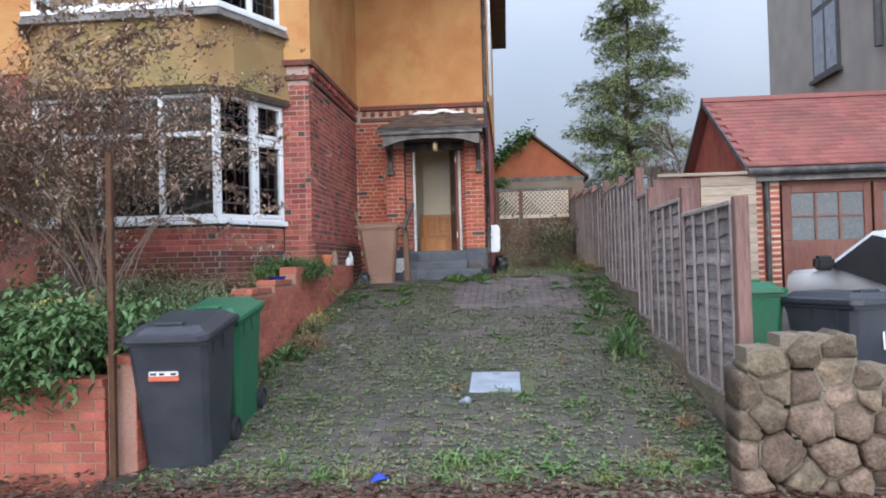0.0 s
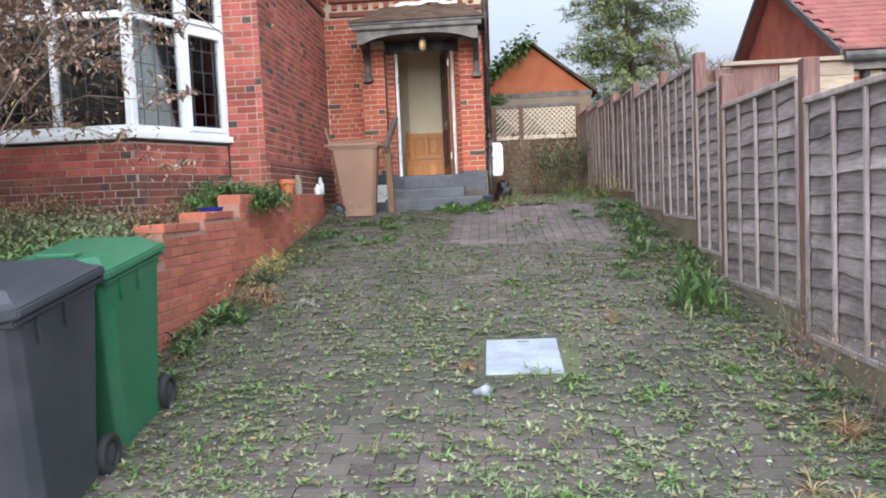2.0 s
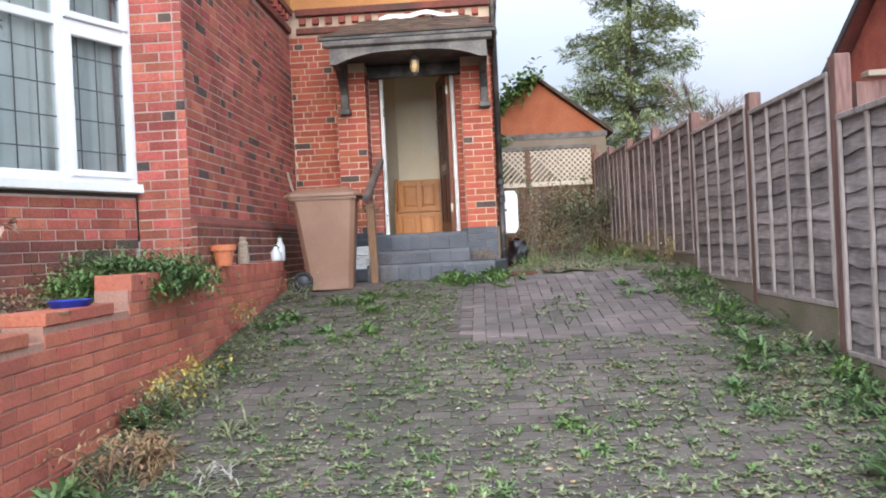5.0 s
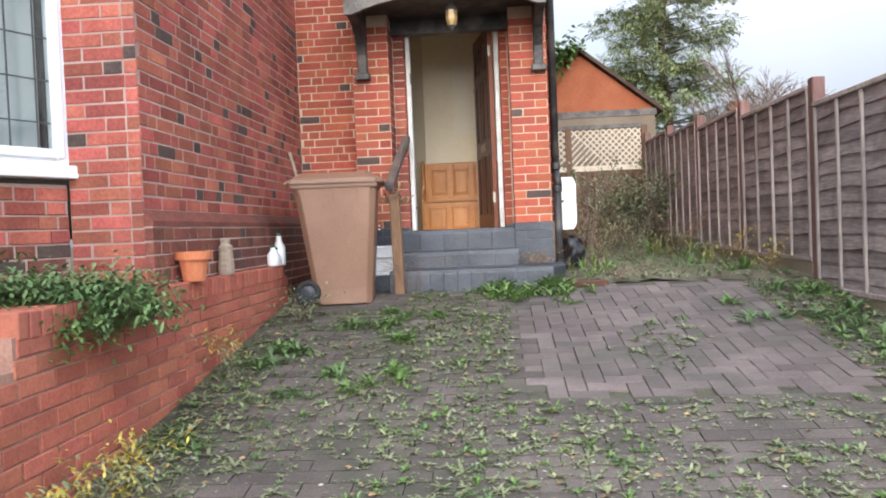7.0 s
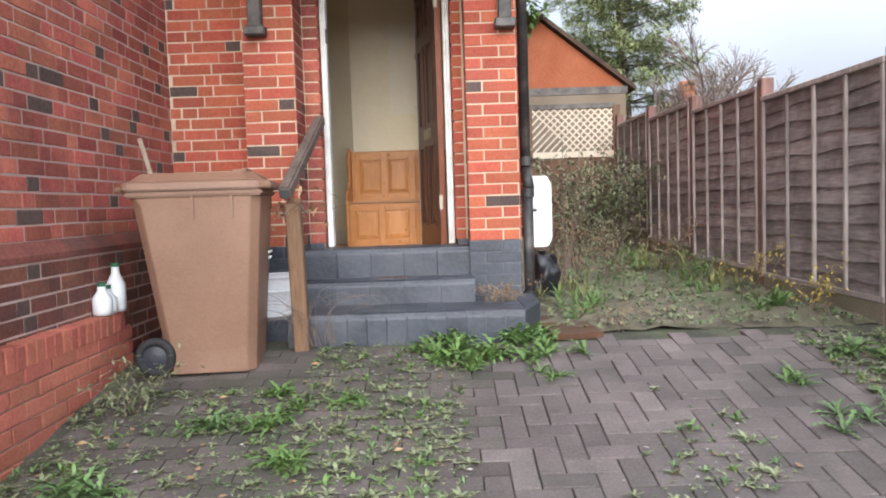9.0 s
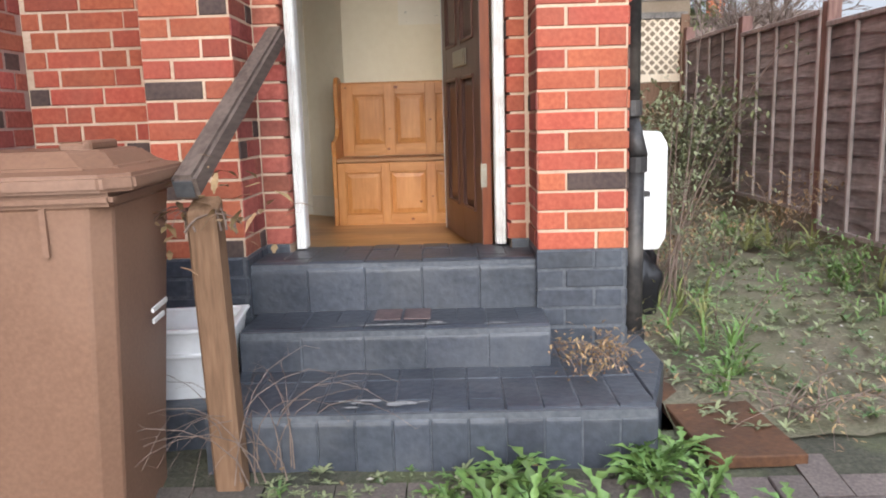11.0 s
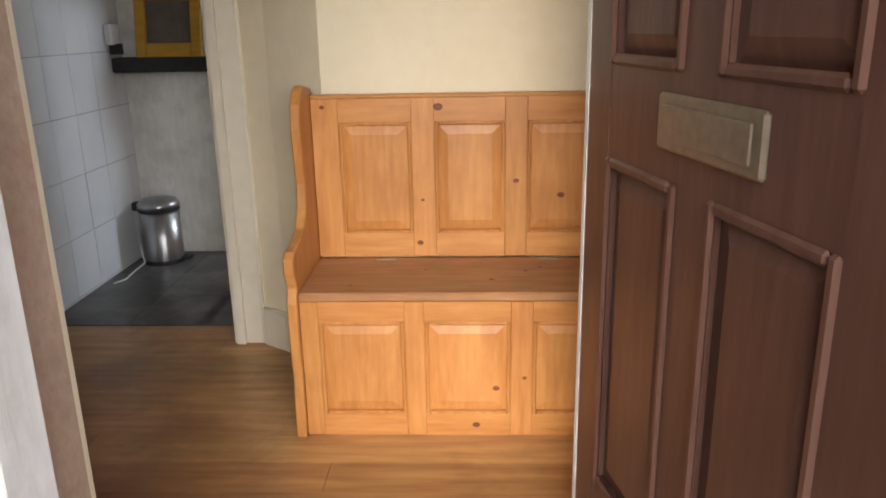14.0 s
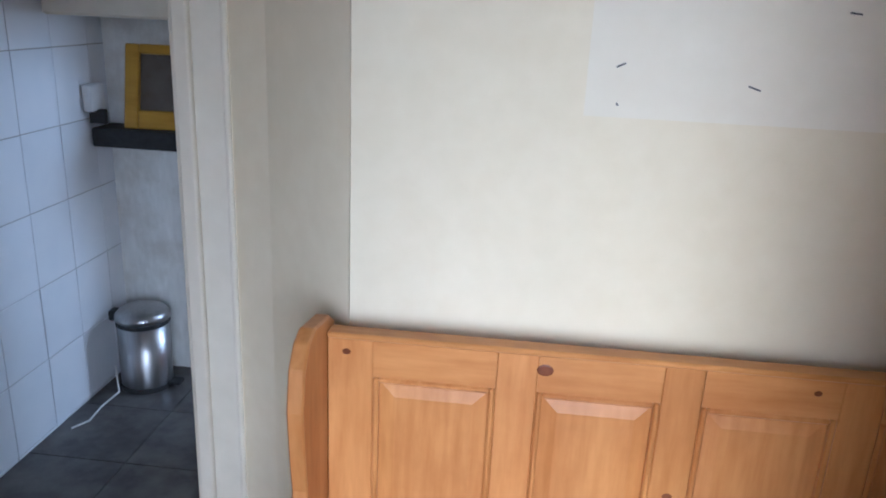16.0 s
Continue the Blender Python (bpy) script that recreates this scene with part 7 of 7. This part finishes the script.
shrub("dead_growth", "tangle of dead grey stems in the bed", -4.3, 8.2, 1.15, 70, 0.8, 1.5, LEAF_DULL, 12, 0.05, 17, 2.0, 0.004, "dead plants")
shrub("dead_growth", "tangle of dead grey stems in the bed", -5.0, 9.0, 1.25, 70, 0.8, 1.5, LEAF_DRY, 10, 0.045, 18, 2.0, 0.004, "dead plants")
shrub("dead_growth", "tangle of dead stems behind the bins", -3.75, 6.8, 0.92, 70, 0.85, 1.4, LEAF_GREEN, 12, 0.05, 19, 1.8, 0.005, "dead plants")
shrub("dead_growth", "green and dead growth behind the retaining wall", -3.65, 7.7, 1.1, 70, 0.6, 1.5, LEAF_DULL, 10, 0.045, 20, 2.0, 0.004, "dead plants")
shrub("dead_growth", "tangle of dead stems under the bay", -4.6, 9.4, 1.3, 40, 0.6, 1.6, LEAF_DRY, 3, 0.035, 26, 2.2, 0.004, "dead plants")
shrub("passage_bush", "grey-green bush in front of the lattice fence", 0.75, 18.6, 1.45, 50, 1.7, 0.9, LEAF_DULL, 12, 0.07, 22, 0.9, 0.010, "bush")
shrub("passage_bush", "straggling dry bush at the passage's end", -0.1, 19.0, 1.45, 36, 1.2, 1.0, LEAF_DRY, 8, 0.06, 23, 1.2, 0.008, "bush")
shrub("climbing_stem", "spindly climber rising beside the meter box", -0.42, 14.8, 1.40, 8, 1.5, 0.45, LEAF_DULL, 5, 0.038, 24, 0.5, 0.006, "climber")
shrub("dry_creeper", "withered leaves clinging to the handrail", -2.22, 13.10, 2.10, 10, 0.20, 1.6, LEAF_DRY, 1, 0.055, 25, 2.6, 0.004, "creeper")
shrub("dead_twigs", "grey dead twigs trailing over the steps", -2.12, 13.10, 1.36, 26, 0.62, 0.9, LEAF_PALE, 0, 0.02, 27, 1.9, 0.0025, "twigs")
shrub("dead_twigs", "dead twigs lying beside the iron plate", -0.35, 13.45, 1.36, 22, 0.45, 2.4, LEAF_DRY, 1, 0.025, 28, 2.4, 0.003, "twigs")
shrub("dead_twigs", "dry weed growing from the end of the step", -1.02, 13.55, 1.51, 22, 0.22, 1.4, LEAF_DRY, 3, 0.02, 29, 1.6, 0.002, "twigs")
shrub("dry_stalks", "dry seed stalks against the fence", 1.05, 7.25, 0.46, 14, 0.75, 0.7, LEAF_DULL, 2, 0.018, 30, 0.6, 0.0025, "dead plants")
shrub("dry_stalks", "dry seed stalks against the fence", 1.02, 6.9, 0.40, 12, 0.8, 0.7, LEAF_DULL, 2, 0.018, 31, 0.6, 0.0025, "dead plants")
shrub("dry_stalks", "dry seed stalks against the fence", 1.0, 6.2, 0.30, 14, 0.7, 0.9, LEAF_DRY, 4, 0.022, 32, 0.8, 0.0025, "dead plants")
# stalks in the side passage
for k, (x, y, h, n, mt) in enumerate(((-0.38, 14.95, 0.8, 9, LEAF_DULL), (0.2, 15.9, 0.6, 12, LEAF_DULL), (0.0, 16.8, 0.9, 14, LEAF_DULL), (0.75, 15.3, 0.4, 10, LEAF_BRIGHT), (0.95, 14.5, 0.6, 5, LEAF_YELLOW), (0.55, 17.5, 1.0, 24, LEAF_DULL), (-0.3, 17.8, 0.9, 22, LEAF_DRY), (0.9, 16.5, 0.7, 16, LEAF_DRY), (0.95, 13.6, 0.45, 6, LEAF_YELLOW), (-0.25, 15.5, 0.7, 18, LEAF_DRY), (-0.3, 14.3, 0.5, 4, LEAF_BRIGHT))):
    shrub("tall_weed", "tall straggling weed with thin stems in the side passage", x, y, GZ(y) - 0.01, n, h, 0.8, mt, 5, 0.032, 60 + k, 0.9, 0.0035, "weed")
for k, (x, y, h, n, mt) in enumerate(((-2.93, 9.5, 0.34, 9, LEAF_YELLOW), (-2.85, 9.72, 0.28, 6, LEAF_YELLOW), (-2.88, 9.62, 0.26, 10, LEAF_DULL), (-2.88, 11.2, 0.5, 4, LEAF_YELLOW), (-2.95, 11.0, 0.45, 5, LEAF_DULL), (-2.9, 9.3, 0.3, 12, LEAF_DULL), (-2.9, 12.3, 0.3, 10, LEAF_DULL), (-2.85, 8.6, 0.3, 14, LEAF_DRY))):
    shrub("spindly_weed", ("yellowing" if mt is LEAF_YELLOW else "dull green" if mt is LEAF_DULL else "withered brown") + " leafy weed at the foot of the brick wall", x, y, GZ(y) - 0.005, n, h, 0.9, mt, 4, 0.034, 80 + k, 1.1, 0.0028, "weed")
# ivy on the outbuilding's roof edge
iv = thing("ivy", "yellow-green ivy along the outbuilding's gable", "ivy", pose(0.24, 21.45, 4.9))
g = Geo()
rr = random.Random(40)
for k in range(900):
    t = rr.random()
    x, z = -1.6 * t + rr.gauss(0, 0.12), 0.25 - 1.25 * t + abs(rr.gauss(0, 0.16)) * (1 - 0.3 * t)
    blade(g, (x, rr.uniform(-0.2, 0.1), z), rr.uniform(0, 6.28), 0.13, 0.1, rr.uniform(-1, 1), 0.6, 2)
for k in range(260):
    blade(g, (-0.9 + rr.gauss(0, 0.16), rr.uniform(-0.2, 0.0), -0.9 - rr.uniform(0, 0.9)), rr.uniform(0, 6.28), 0.13, 0.1, rr.uniform(-1, 1), 0.6, 2)
part("leaves", g, LEAF_BRIGHT, iv)


def conifer(x, y, z, height, width, seed, name="conifer", label="tall open conifer with drooping green foliage"):
    ob = thing(name, label, "tree", pose(x, y, z))
    rr = random.Random(seed)
    tr = Geo()
    p = Vector((0, 0, -0.5))
    segs = 14
    for i in range(segs):
        q = Vector((0.1 * math.sin(i * 0.9), 0.1 * math.cos(i * 1.3), height * (i + 1) / segs))
        tr.tube(p, q, 0.22 * (1 - i / segs) + 0.03, 0.22 * (1 - (i + 1) / segs) + 0.03, n=8, caps=False)
        p = q
    lv, br_ = Geo(), Geo()
    zz = height * 0.12
    while zz < height * 0.985:
        reach = min(width, (height - zz) * 0.40 + 0.3) * rr.uniform(0.82, 1.02)
        for b in range(rr.randint(4, 6)):
            yaw = rr.uniform(0, 6.28)
            L = reach * rr.uniform(0.55, 1.05)
            a0 = Vector((0, 0, zz + rr.uniform(-0.15, 0.15)))
            a1 = Vector((math.cos(yaw) * L, math.sin(yaw) * L, a0.z + L * rr.uniform(-0.04, 0.24)))
            br_.tube(a0, a1, 0.035 * (1 - zz / height) + 0.012, 0.008, n=4, caps=False)
            for k in range(int(L * 17) + 7):
                u = 1.03 - 0.78 * rr.random() ** 1.5
                c = a0.lerp(a1, u) + Vector((rr.gauss(0, 0.22), rr.gauss(0, 0.22), rr.gauss(-0.16, 0.20)))
                # a spray: thin leaves that hang out and down from one twig
                out = yaw + rr.gauss(0, 0.7)
                for q_ in range(9):
                    blade(lv, c + Vector((rr.gauss(0, 0.07), rr.gauss(0, 0.07), rr.gauss(0, 0.04))), out + rr.gauss(0, 0.7), rr.uniform(0.16, 0.36), rr.uniform(0.035, 0.075), rr.uniform(-0.35, 0.3), 1.2, 2)
        zz += rr.uniform(0.28, 0.42)
    part("trunk", tr, BARK, ob, smooth=True)
    stuff(part("branch_tangle", br_, BARK, ob))
    stuff(part("crown", lv, NEEDLE, ob))


conifer(5.85, 39.0, 2.0, 15.8, 3.75, 50)


def bare_tree(x, y, z, height, seed):
    ob = thing("bare_tree", "bare winter tree with a haze of thin twigs", "tree", pose(x, y, z))
    rr = random.Random(seed)
    g = Geo()

    def grow(p, d, L, r, depth):
        q = p + d * L
        g.tube(p, q, r, r * 0.72, n=5 if depth > 2 else 3, caps=False)
        if depth == 0:
            return
        for k in range(rr.randint(2, 4)):
            nd = (d + Vector((rr.gauss(0, 0.5), rr.gauss(0, 0.5), rr.gauss(0.1, 0.3)))).normalized()
            grow(p.lerp(q, rr.uniform(0.6, 1)), nd, L * rr.uniform(0.6, 0.85), r * 0.62, depth - 1)

    grow(Vector((0, 0, -0.3)), Vector((0, 0, 1)), height * 0.3, height * 0.02, 6)
    stuff(part("limb_tangle", g, TWIG, ob))


bare_tree(7.2, 33, 1.6, 7.0, 60)
bare_tree(5.6, 30, 1.6, 5.5, 61)
bare_tree(8.6, 36, 1.6, 7.0, 63)
bare_tree(2.6, 30, 1.6, 4.5, 62)

# ---- brickwork, paving: the pieces ----
S_, H_, J_, C_ = 0.215, 0.1025, 0.010, 0.075
BRICK_MESH = {}


def brick_mesh(l, h, proud):
    key = (round(l, 3), round(h, 3), round(proud, 3))
    if key not in BRICK_MESH:
        l, h, proud = key
        c = 0.003
        g = Geo()
        # local: x along, y out of the wall towards -y, z up; the rim is chamfered
        g.v = [(0, 0, 0), (l, 0, 0), (l, 0, h), (0, 0, h), (0, -proud + c, 0), (l, -proud + c, 0), (l, -proud + c, h), (0, -proud + c, h), (c, -proud, c), (l - c, -proud, c), (l - c, -proud, h - c), (c, -proud, h - c)]
        g.f = [(8, 9, 10, 11), (4, 5, 9, 8), (5, 6, 10, 9), (6, 7, 11, 10), (7, 4, 8, 11), (0, 1, 5, 4), (1, 2, 6, 5), (2, 3, 7, 6), (3, 0, 4, 7)]
        BRICK_MESH[key] = g
    return BRICK_MESH[key]


BRICK_DATA = {}


def brickwork(core, origin, yaw, length, height, mat, bond, single=None, allowed=None, dark=0.0, proud=0.008, course=C_, seed=1):
    """Bricks on a wall's face. yaw: the way of the courses (degrees); they stand out to the right of it.
    single: tells which bricks (u, v) are objects of their own. allowed: (v) -> intervals of u."""
    rr = random.Random(seed)
    parent = bpy.data.objects[core]
    base = Matrix.Translation(origin) @ Matrix.Rotation(radians(yaw), 4, "Z")
    joined = {}
    h = course - J_
    for r in range(int(height / course + 0.01)):
        v = r * course
        if bond == "stretcher":
            cyc, u = [S_], -(r % 2) * (S_ + J_) / 2
        elif bond == "pier":
            cyc, u = ([S_, H_] if r % 2 == 0 else [H_, S_]), 0.004
        elif bond == "strip":
            cyc, u = [length], 0.0
        elif bond == "reveal":
            cyc, u = ([S_, H_] if r % 2 == 0 else [H_, S_]), 0.0
        else:
            cyc, u = [S_, S_, H_, S_, H_], -((r * 0.173) % 0.8)
        k = r * 2 if bond == "garden" else 0
        spans = allowed(v) if allowed else [(0.0, length)]
        while u < length:
            l = cyc[k % len(cyc)]
            k += 1
            for a, b in spans:
                p, q = max(u, a), min(u + l, b)
                if q - p < 0.028:
                    continue
                ll = q - p
                if ll not in (S_, H_):
                    ll = round(ll / 0.01) * 0.01 if q < b - 0.001 else ll
                isdark = l == H_ and rr.random() < dark or l == S_ and rr.random() < dark * 0.16
                mt = BRICK_DARK if isdark else mat
                du, dp = rr.uniform(-0.002, 0.002), rr.uniform(-0.002, 0.002)
                m = base @ Matrix.Translation((p + du, 0, v + rr.uniform(-0.0015, 0.0015)))
                gm = brick_mesh(ll, h, proud + dp)
                if single and single(p, v):
                    key = (round(ll, 3), round(h, 3), round(proud + dp, 3), mt.name)
                    if key not in BRICK_DATA:
                        BRICK_DATA[key] = gm.mesh("brick")
                    part("brick", BRICK_DATA[key], mt, parent, m=m)
                else:
                    joined.setdefault(mt.name, (Geo(), mt))[0].add(gm.v, gm.f, m)
            u += l + J_
    for nm, (g, mt) in joined.items():
        stuff(part("brickwork", g, mt, parent))


# side wall and its plinth
brickwork("wall_side_core", (SX, FY + 0.005, 2.025), 90, RY - FY - 0.01, 4.31 - 2.02, BRICK_SIDE, "garden", lambda u, v: v < 1.12 and u < 3.1, dark=0.17, proud=0.0035, seed=2)
brickwork("plinth_base_side", (SX + 0.045, FY, 1.33), 90, RY - FY - 0.01, 0.60, BRICK_SOOT, "garden", None, dark=0.1, proud=0.004, seed=3)
brickwork("plinth_base_side", (SX + 0.001, FY - 0.002, 1.33), 0, 0.048, 0.60, BRICK_SOOT, "strip", None, proud=0.004, seed=75)
brickwork("wall_front_strip_core", (-3.66, FY - 0.004, 1.10), 0, 0.402, 4.31 - 1.10, BRICK_SIDE, "reveal", lambda u, v: v > 0.8, dark=0.14, proud=0.004, seed=4)


def recess_spans(v):
    z = 1.20 + v
    cuts = [(-2.665, DX0)] if z < 3.80 else []
    cuts += [(DX0, DX1)] if z < DZ1 - 0.02 else []
    cuts += [(DX1, -0.868)] if z < 3.80 else []
    out, x = [], SX + 0.006
    for a, b in cuts:
        out.append((x, a))
        x = b
    out.append((x, -0.782))
    return [(a - SX, b - SX) for a, b in out]


brickwork("wall_recess_core", (SX, RY, 1.885), 0, SX * -1 - 0.782, 4.31 - 1.885, BRICK_FRONT, "garden", lambda u, v: u < 0.62 and v < 1.4 or 0.9 < u < 2.1 and v < 1.95, lambda v: recess_spans(v + 0.685), dark=0.10, proud=0.005, seed=5)
brickwork("wall_recess_core", (SX, RY, 1.21), 0, 2.47, 0.66, BRICK_SOOT, "garden", None, lambda v: [(0.01, 0.595)], dark=0.1, seed=6)
brickwork("wall_recess_core", (SX, RY, 1.21), 0, 2.47, 0.675, BRICK_BLACK, "garden", None, lambda v: [(0.936, 1.04), (1.978, 2.05)], seed=7, proud=0.006)
brickwork("pilaster_core", (-2.662, 13.84, 1.885), 0, 0.34, 3.80 - 1.885, BRICK_FRONT, "pier", lambda u, v: True, dark=0.10, proud=0.005, seed=8)
# doorway returns take the plum tone, their shade put into the colour
brickwork("pilaster_core", (-2.325, 13.836, 1.885), 90, 0.302, 3.80 - 1.885, BRICK_SIDE, "reveal", lambda u, v: True, dark=0.06, proud=0.004, seed=9)
brickwork("pier_core", (-1.209, 13.84, 1.885), 0, 0.34, 3.80 - 1.885, BRICK_FRONT, "pier", lambda u, v: True, dark=0.06, proud=0.005, seed=10)
brickwork("pier_core", (-1.205, 14.138, 1.885), -90, 0.302, 3.80 - 1.885, BRICK_SIDE, "reveal", lambda u, v: True, dark=0.15, proud=0.004, seed=11)
brickwork("pier_core", (-0.872, 13.836, 1.885), 90, 0.302, 3.80 - 1.885, BRICK_FRONT, "reveal", None, dark=0.1, seed=12)
for core, x in (("pilaster_core", -2.668), ("pier_core", -1.215)):
    brickwork(core, (x, 13.84, 1.21), 0, 0.352, 0.675, BRICK_BLACK, "pier", lambda u, v: True, proud=0.007, seed=13)
brickwork("pilaster_core", (-2.325, 13.83, 1.21), 90, 0.308, 0.675, BRICK_BLACK, "reveal", None, proud=0.007, seed=14)
brickwork("pier_core", (-1.205, 14.138, 1.21), -90, 0.308, 0.675, BRICK_BLACK, "reveal", None, proud=0.007, seed=15)
brickwork("pier_core", (-0.872, 13.83, 1.21), 90, 0.308, 0.675, BRICK_BLACK, "reveal", None, proud=0.007, seed=16)
brickwork("wall_recess_core", (-2.316, RY, 1.885), 0, 0.106, 3.80 - 1.885, BRICK_SIDE, "strip", lambda u, v: True, dark=0.5, proud=0.005, seed=73)
brickwork("wall_recess_core", (DX1 - 0.012, RY, 1.885), 0, 0.072, 3.80 - 1.885, BRICK_FRONT, "strip", lambda u, v: True, dark=0.7, proud=0.005, seed=74)
brickwork("wall_recess_core", (DX0, RY + 0.002, 1.885), 90, 0.13, DZ1 - 1.90, BRICK_SIDE, "reveal", lambda u, v: v < 1.6, proud=0.014, seed=71)
brickwork("wall_recess_core", (DX1, RY + 0.132, 1.885), -90, 0.13, DZ1 - 1.90, BRICK_SIDE, "reveal", lambda u, v: v < 1.6, dark=0.2, proud=0.014, seed=72)
# the bay's base
ring = bay_ring(-0.02)
for (a, b), sd in zip(zip(ring, ring[1:]), (17, 18, 19)):
    d = Vector((b[0] - a[0], b[1] - a[1], 0))
    yaw = math.degrees(math.atan2(d.y, d.x))
    brickwork("bay_base_core", (a[0], a[1], 1.86), yaw, d.length, 0.30, BRICK_SIDE, "garden", lambda u, v: True, dark=0.1, seed=sd)
    brickwork("bay_base_core", (a[0], a[1], 0.96), yaw, d.length, 0.90, BRICK_SOOT, "garden", None, dark=0.2, seed=sd + 10)


# garden walls
def garden_spans(v):
    z = 0.02 + v
    out = []
    for y0, y1, top in ((5.28, 6.6, 0.93), (6.6, 7.75, 1.14), (7.75, 8.55, 1.325), (8.55, 9.42, 1.40), (9.42, 13.0, 1.52)):
        if z + 0.07 > top:
            continue
        # the ground hides what lies below it
        hi = 4.9 + (z + 0.12 - 0.105) / 0.15
        b = min(y1, hi)
        if b > y0:
            out.append((y0 - 5.28, b - 5.28))
    merged = []
    for a, b in out:
        if merged and abs(merged[-1][1] - a) < 1e-6:
            merged[-1] = (merged[-1][0], b)
        else:
            merged.append((a, b))
    return merged


brickwork("retaining_wall_core", (GX - 0.008, 5.28, 0.02), 90, 7.72, 1.50, BRICK_GARDEN, "stretcher", lambda u, v: u < 7.4, garden_spans, seed=30)
core = bpy.data.objects["retaining_wall_core"]
cop = Geo().box(-0.222, 0.003, 0, 0.004, 0.068, 0.105).mesh("coping_brick", 0.005)
flat = Geo().box(-0.222, 0.004, 0, 0.006, 0.22, 0.065).mesh("flat_coping_brick", 0.005)
for y0, y1, top in ((5.28, 6.6, 0.93), (6.6, 7.75, 1.14), (7.75, 8.55, 1.325), (8.55, 9.42, 1.40)):
    for k in range(int((y1 - y0) / 0.225)):
        part("coping_brick", flat, BRICK_GARDEN, core, m=pose(GX, y0 + 0.225 * k, top + R.uniform(-0.003, 0.003), 0, 0, R.uniform(-0.6, 0.6)))
for k in range(46):
    part("coping_brick", cop, BRICK_GARDEN, core, m=pose(GX, 9.44 + 0.0755 * k, 1.505 + R.uniform(-0.003, 0.003), 0, 0, R.uniform(-0.8, 0.8)))
brickwork("front_garden_wall_core", (-9.5, 5.26, 0.02), 0, 6.14, 0.76, BRICK_GARDEN, "stretcher", lambda u, v: u > 4.2, seed=31)
brickwork("front_garden_wall_core", (-3.36, 5.255, 0.02), 90, 0.21, 0.76, BRICK_GARDEN, "reveal", lambda u, v: True, seed=32)
core = bpy.data.objects["front_garden_wall_core"]
for k in range(27):
    part("coping_brick", flat, BRICK_GARDEN, core, m=pose(-3.36 - 0.225 * (k + 1), 5.25, 0.775 + R.uniform(-0.004, 0.004), 0, 0, -90 + R.uniform(-1, 1)))
# paving blocks
bed_ob = bpy.data.objects["drive_bed"]
tilt = Matrix.Rotation(math.atan(0.15), 4, "X")
pave, pave_pink = Geo(), Geo()
blk = Geo().box(0.002, 0.002, -0.05, 0.208, 0.103, 0).mesh("paving_block", 0.004)
plain = Geo().box(0.0025, 0.0025, -0.03, 0.2075, 0.1025, 0)
P_ = random.Random(77)
c = 0.105
singles = 0
for i in range(-36, 12):
    for j in range(-4, 82):
        k = (i - j) % 4
        x, y = i * c, 4.98 + j * c
        if not (-3.1 < x < 1.05 and 4.96 < y < 13.05):
            continue
        herring = y > 10.62 and x > -1.35 + 0.05 * (y - 10.6)
        if herring:
            if k == 0:
                m0 = Matrix.Identity(4)
            elif k == 3:
                m0 = Matrix.Translation((c, 0, 0)) @ Matrix.Rotation(math.pi / 2, 4, "Z")
            else:
                continue
        else:
            if (i + (j % 2)) % 2:
                continue
            m0 = Matrix.Identity(4)
        sink = 0.006 * noise.noise((x * 1.4, y * 1.4, 3.0))
        m = Matrix.Translation((x, y, GZ(y) + 0.004 + sink + P_.uniform(-0.002, 0.002))) @ tilt @ Matrix.Rotation(P_.uniform(-0.008, 0.008), 4, "Z") @ m0
        if herring and -1.4 < x < 0.4 and y < 12.9 and singles < 300:
            singles += 1
            part("paving_block", blk, PAVER_PINK, bed_ob, m=m)
        else:
            (pave_pink if herring else pave).add(plain.v, plain.f, m)
stuff(part("paving_block_rest", pave, PAVER, bed_ob))
stuff(part("paving_block_rest", pave_pink, PAVER_PINK, bed_ob))
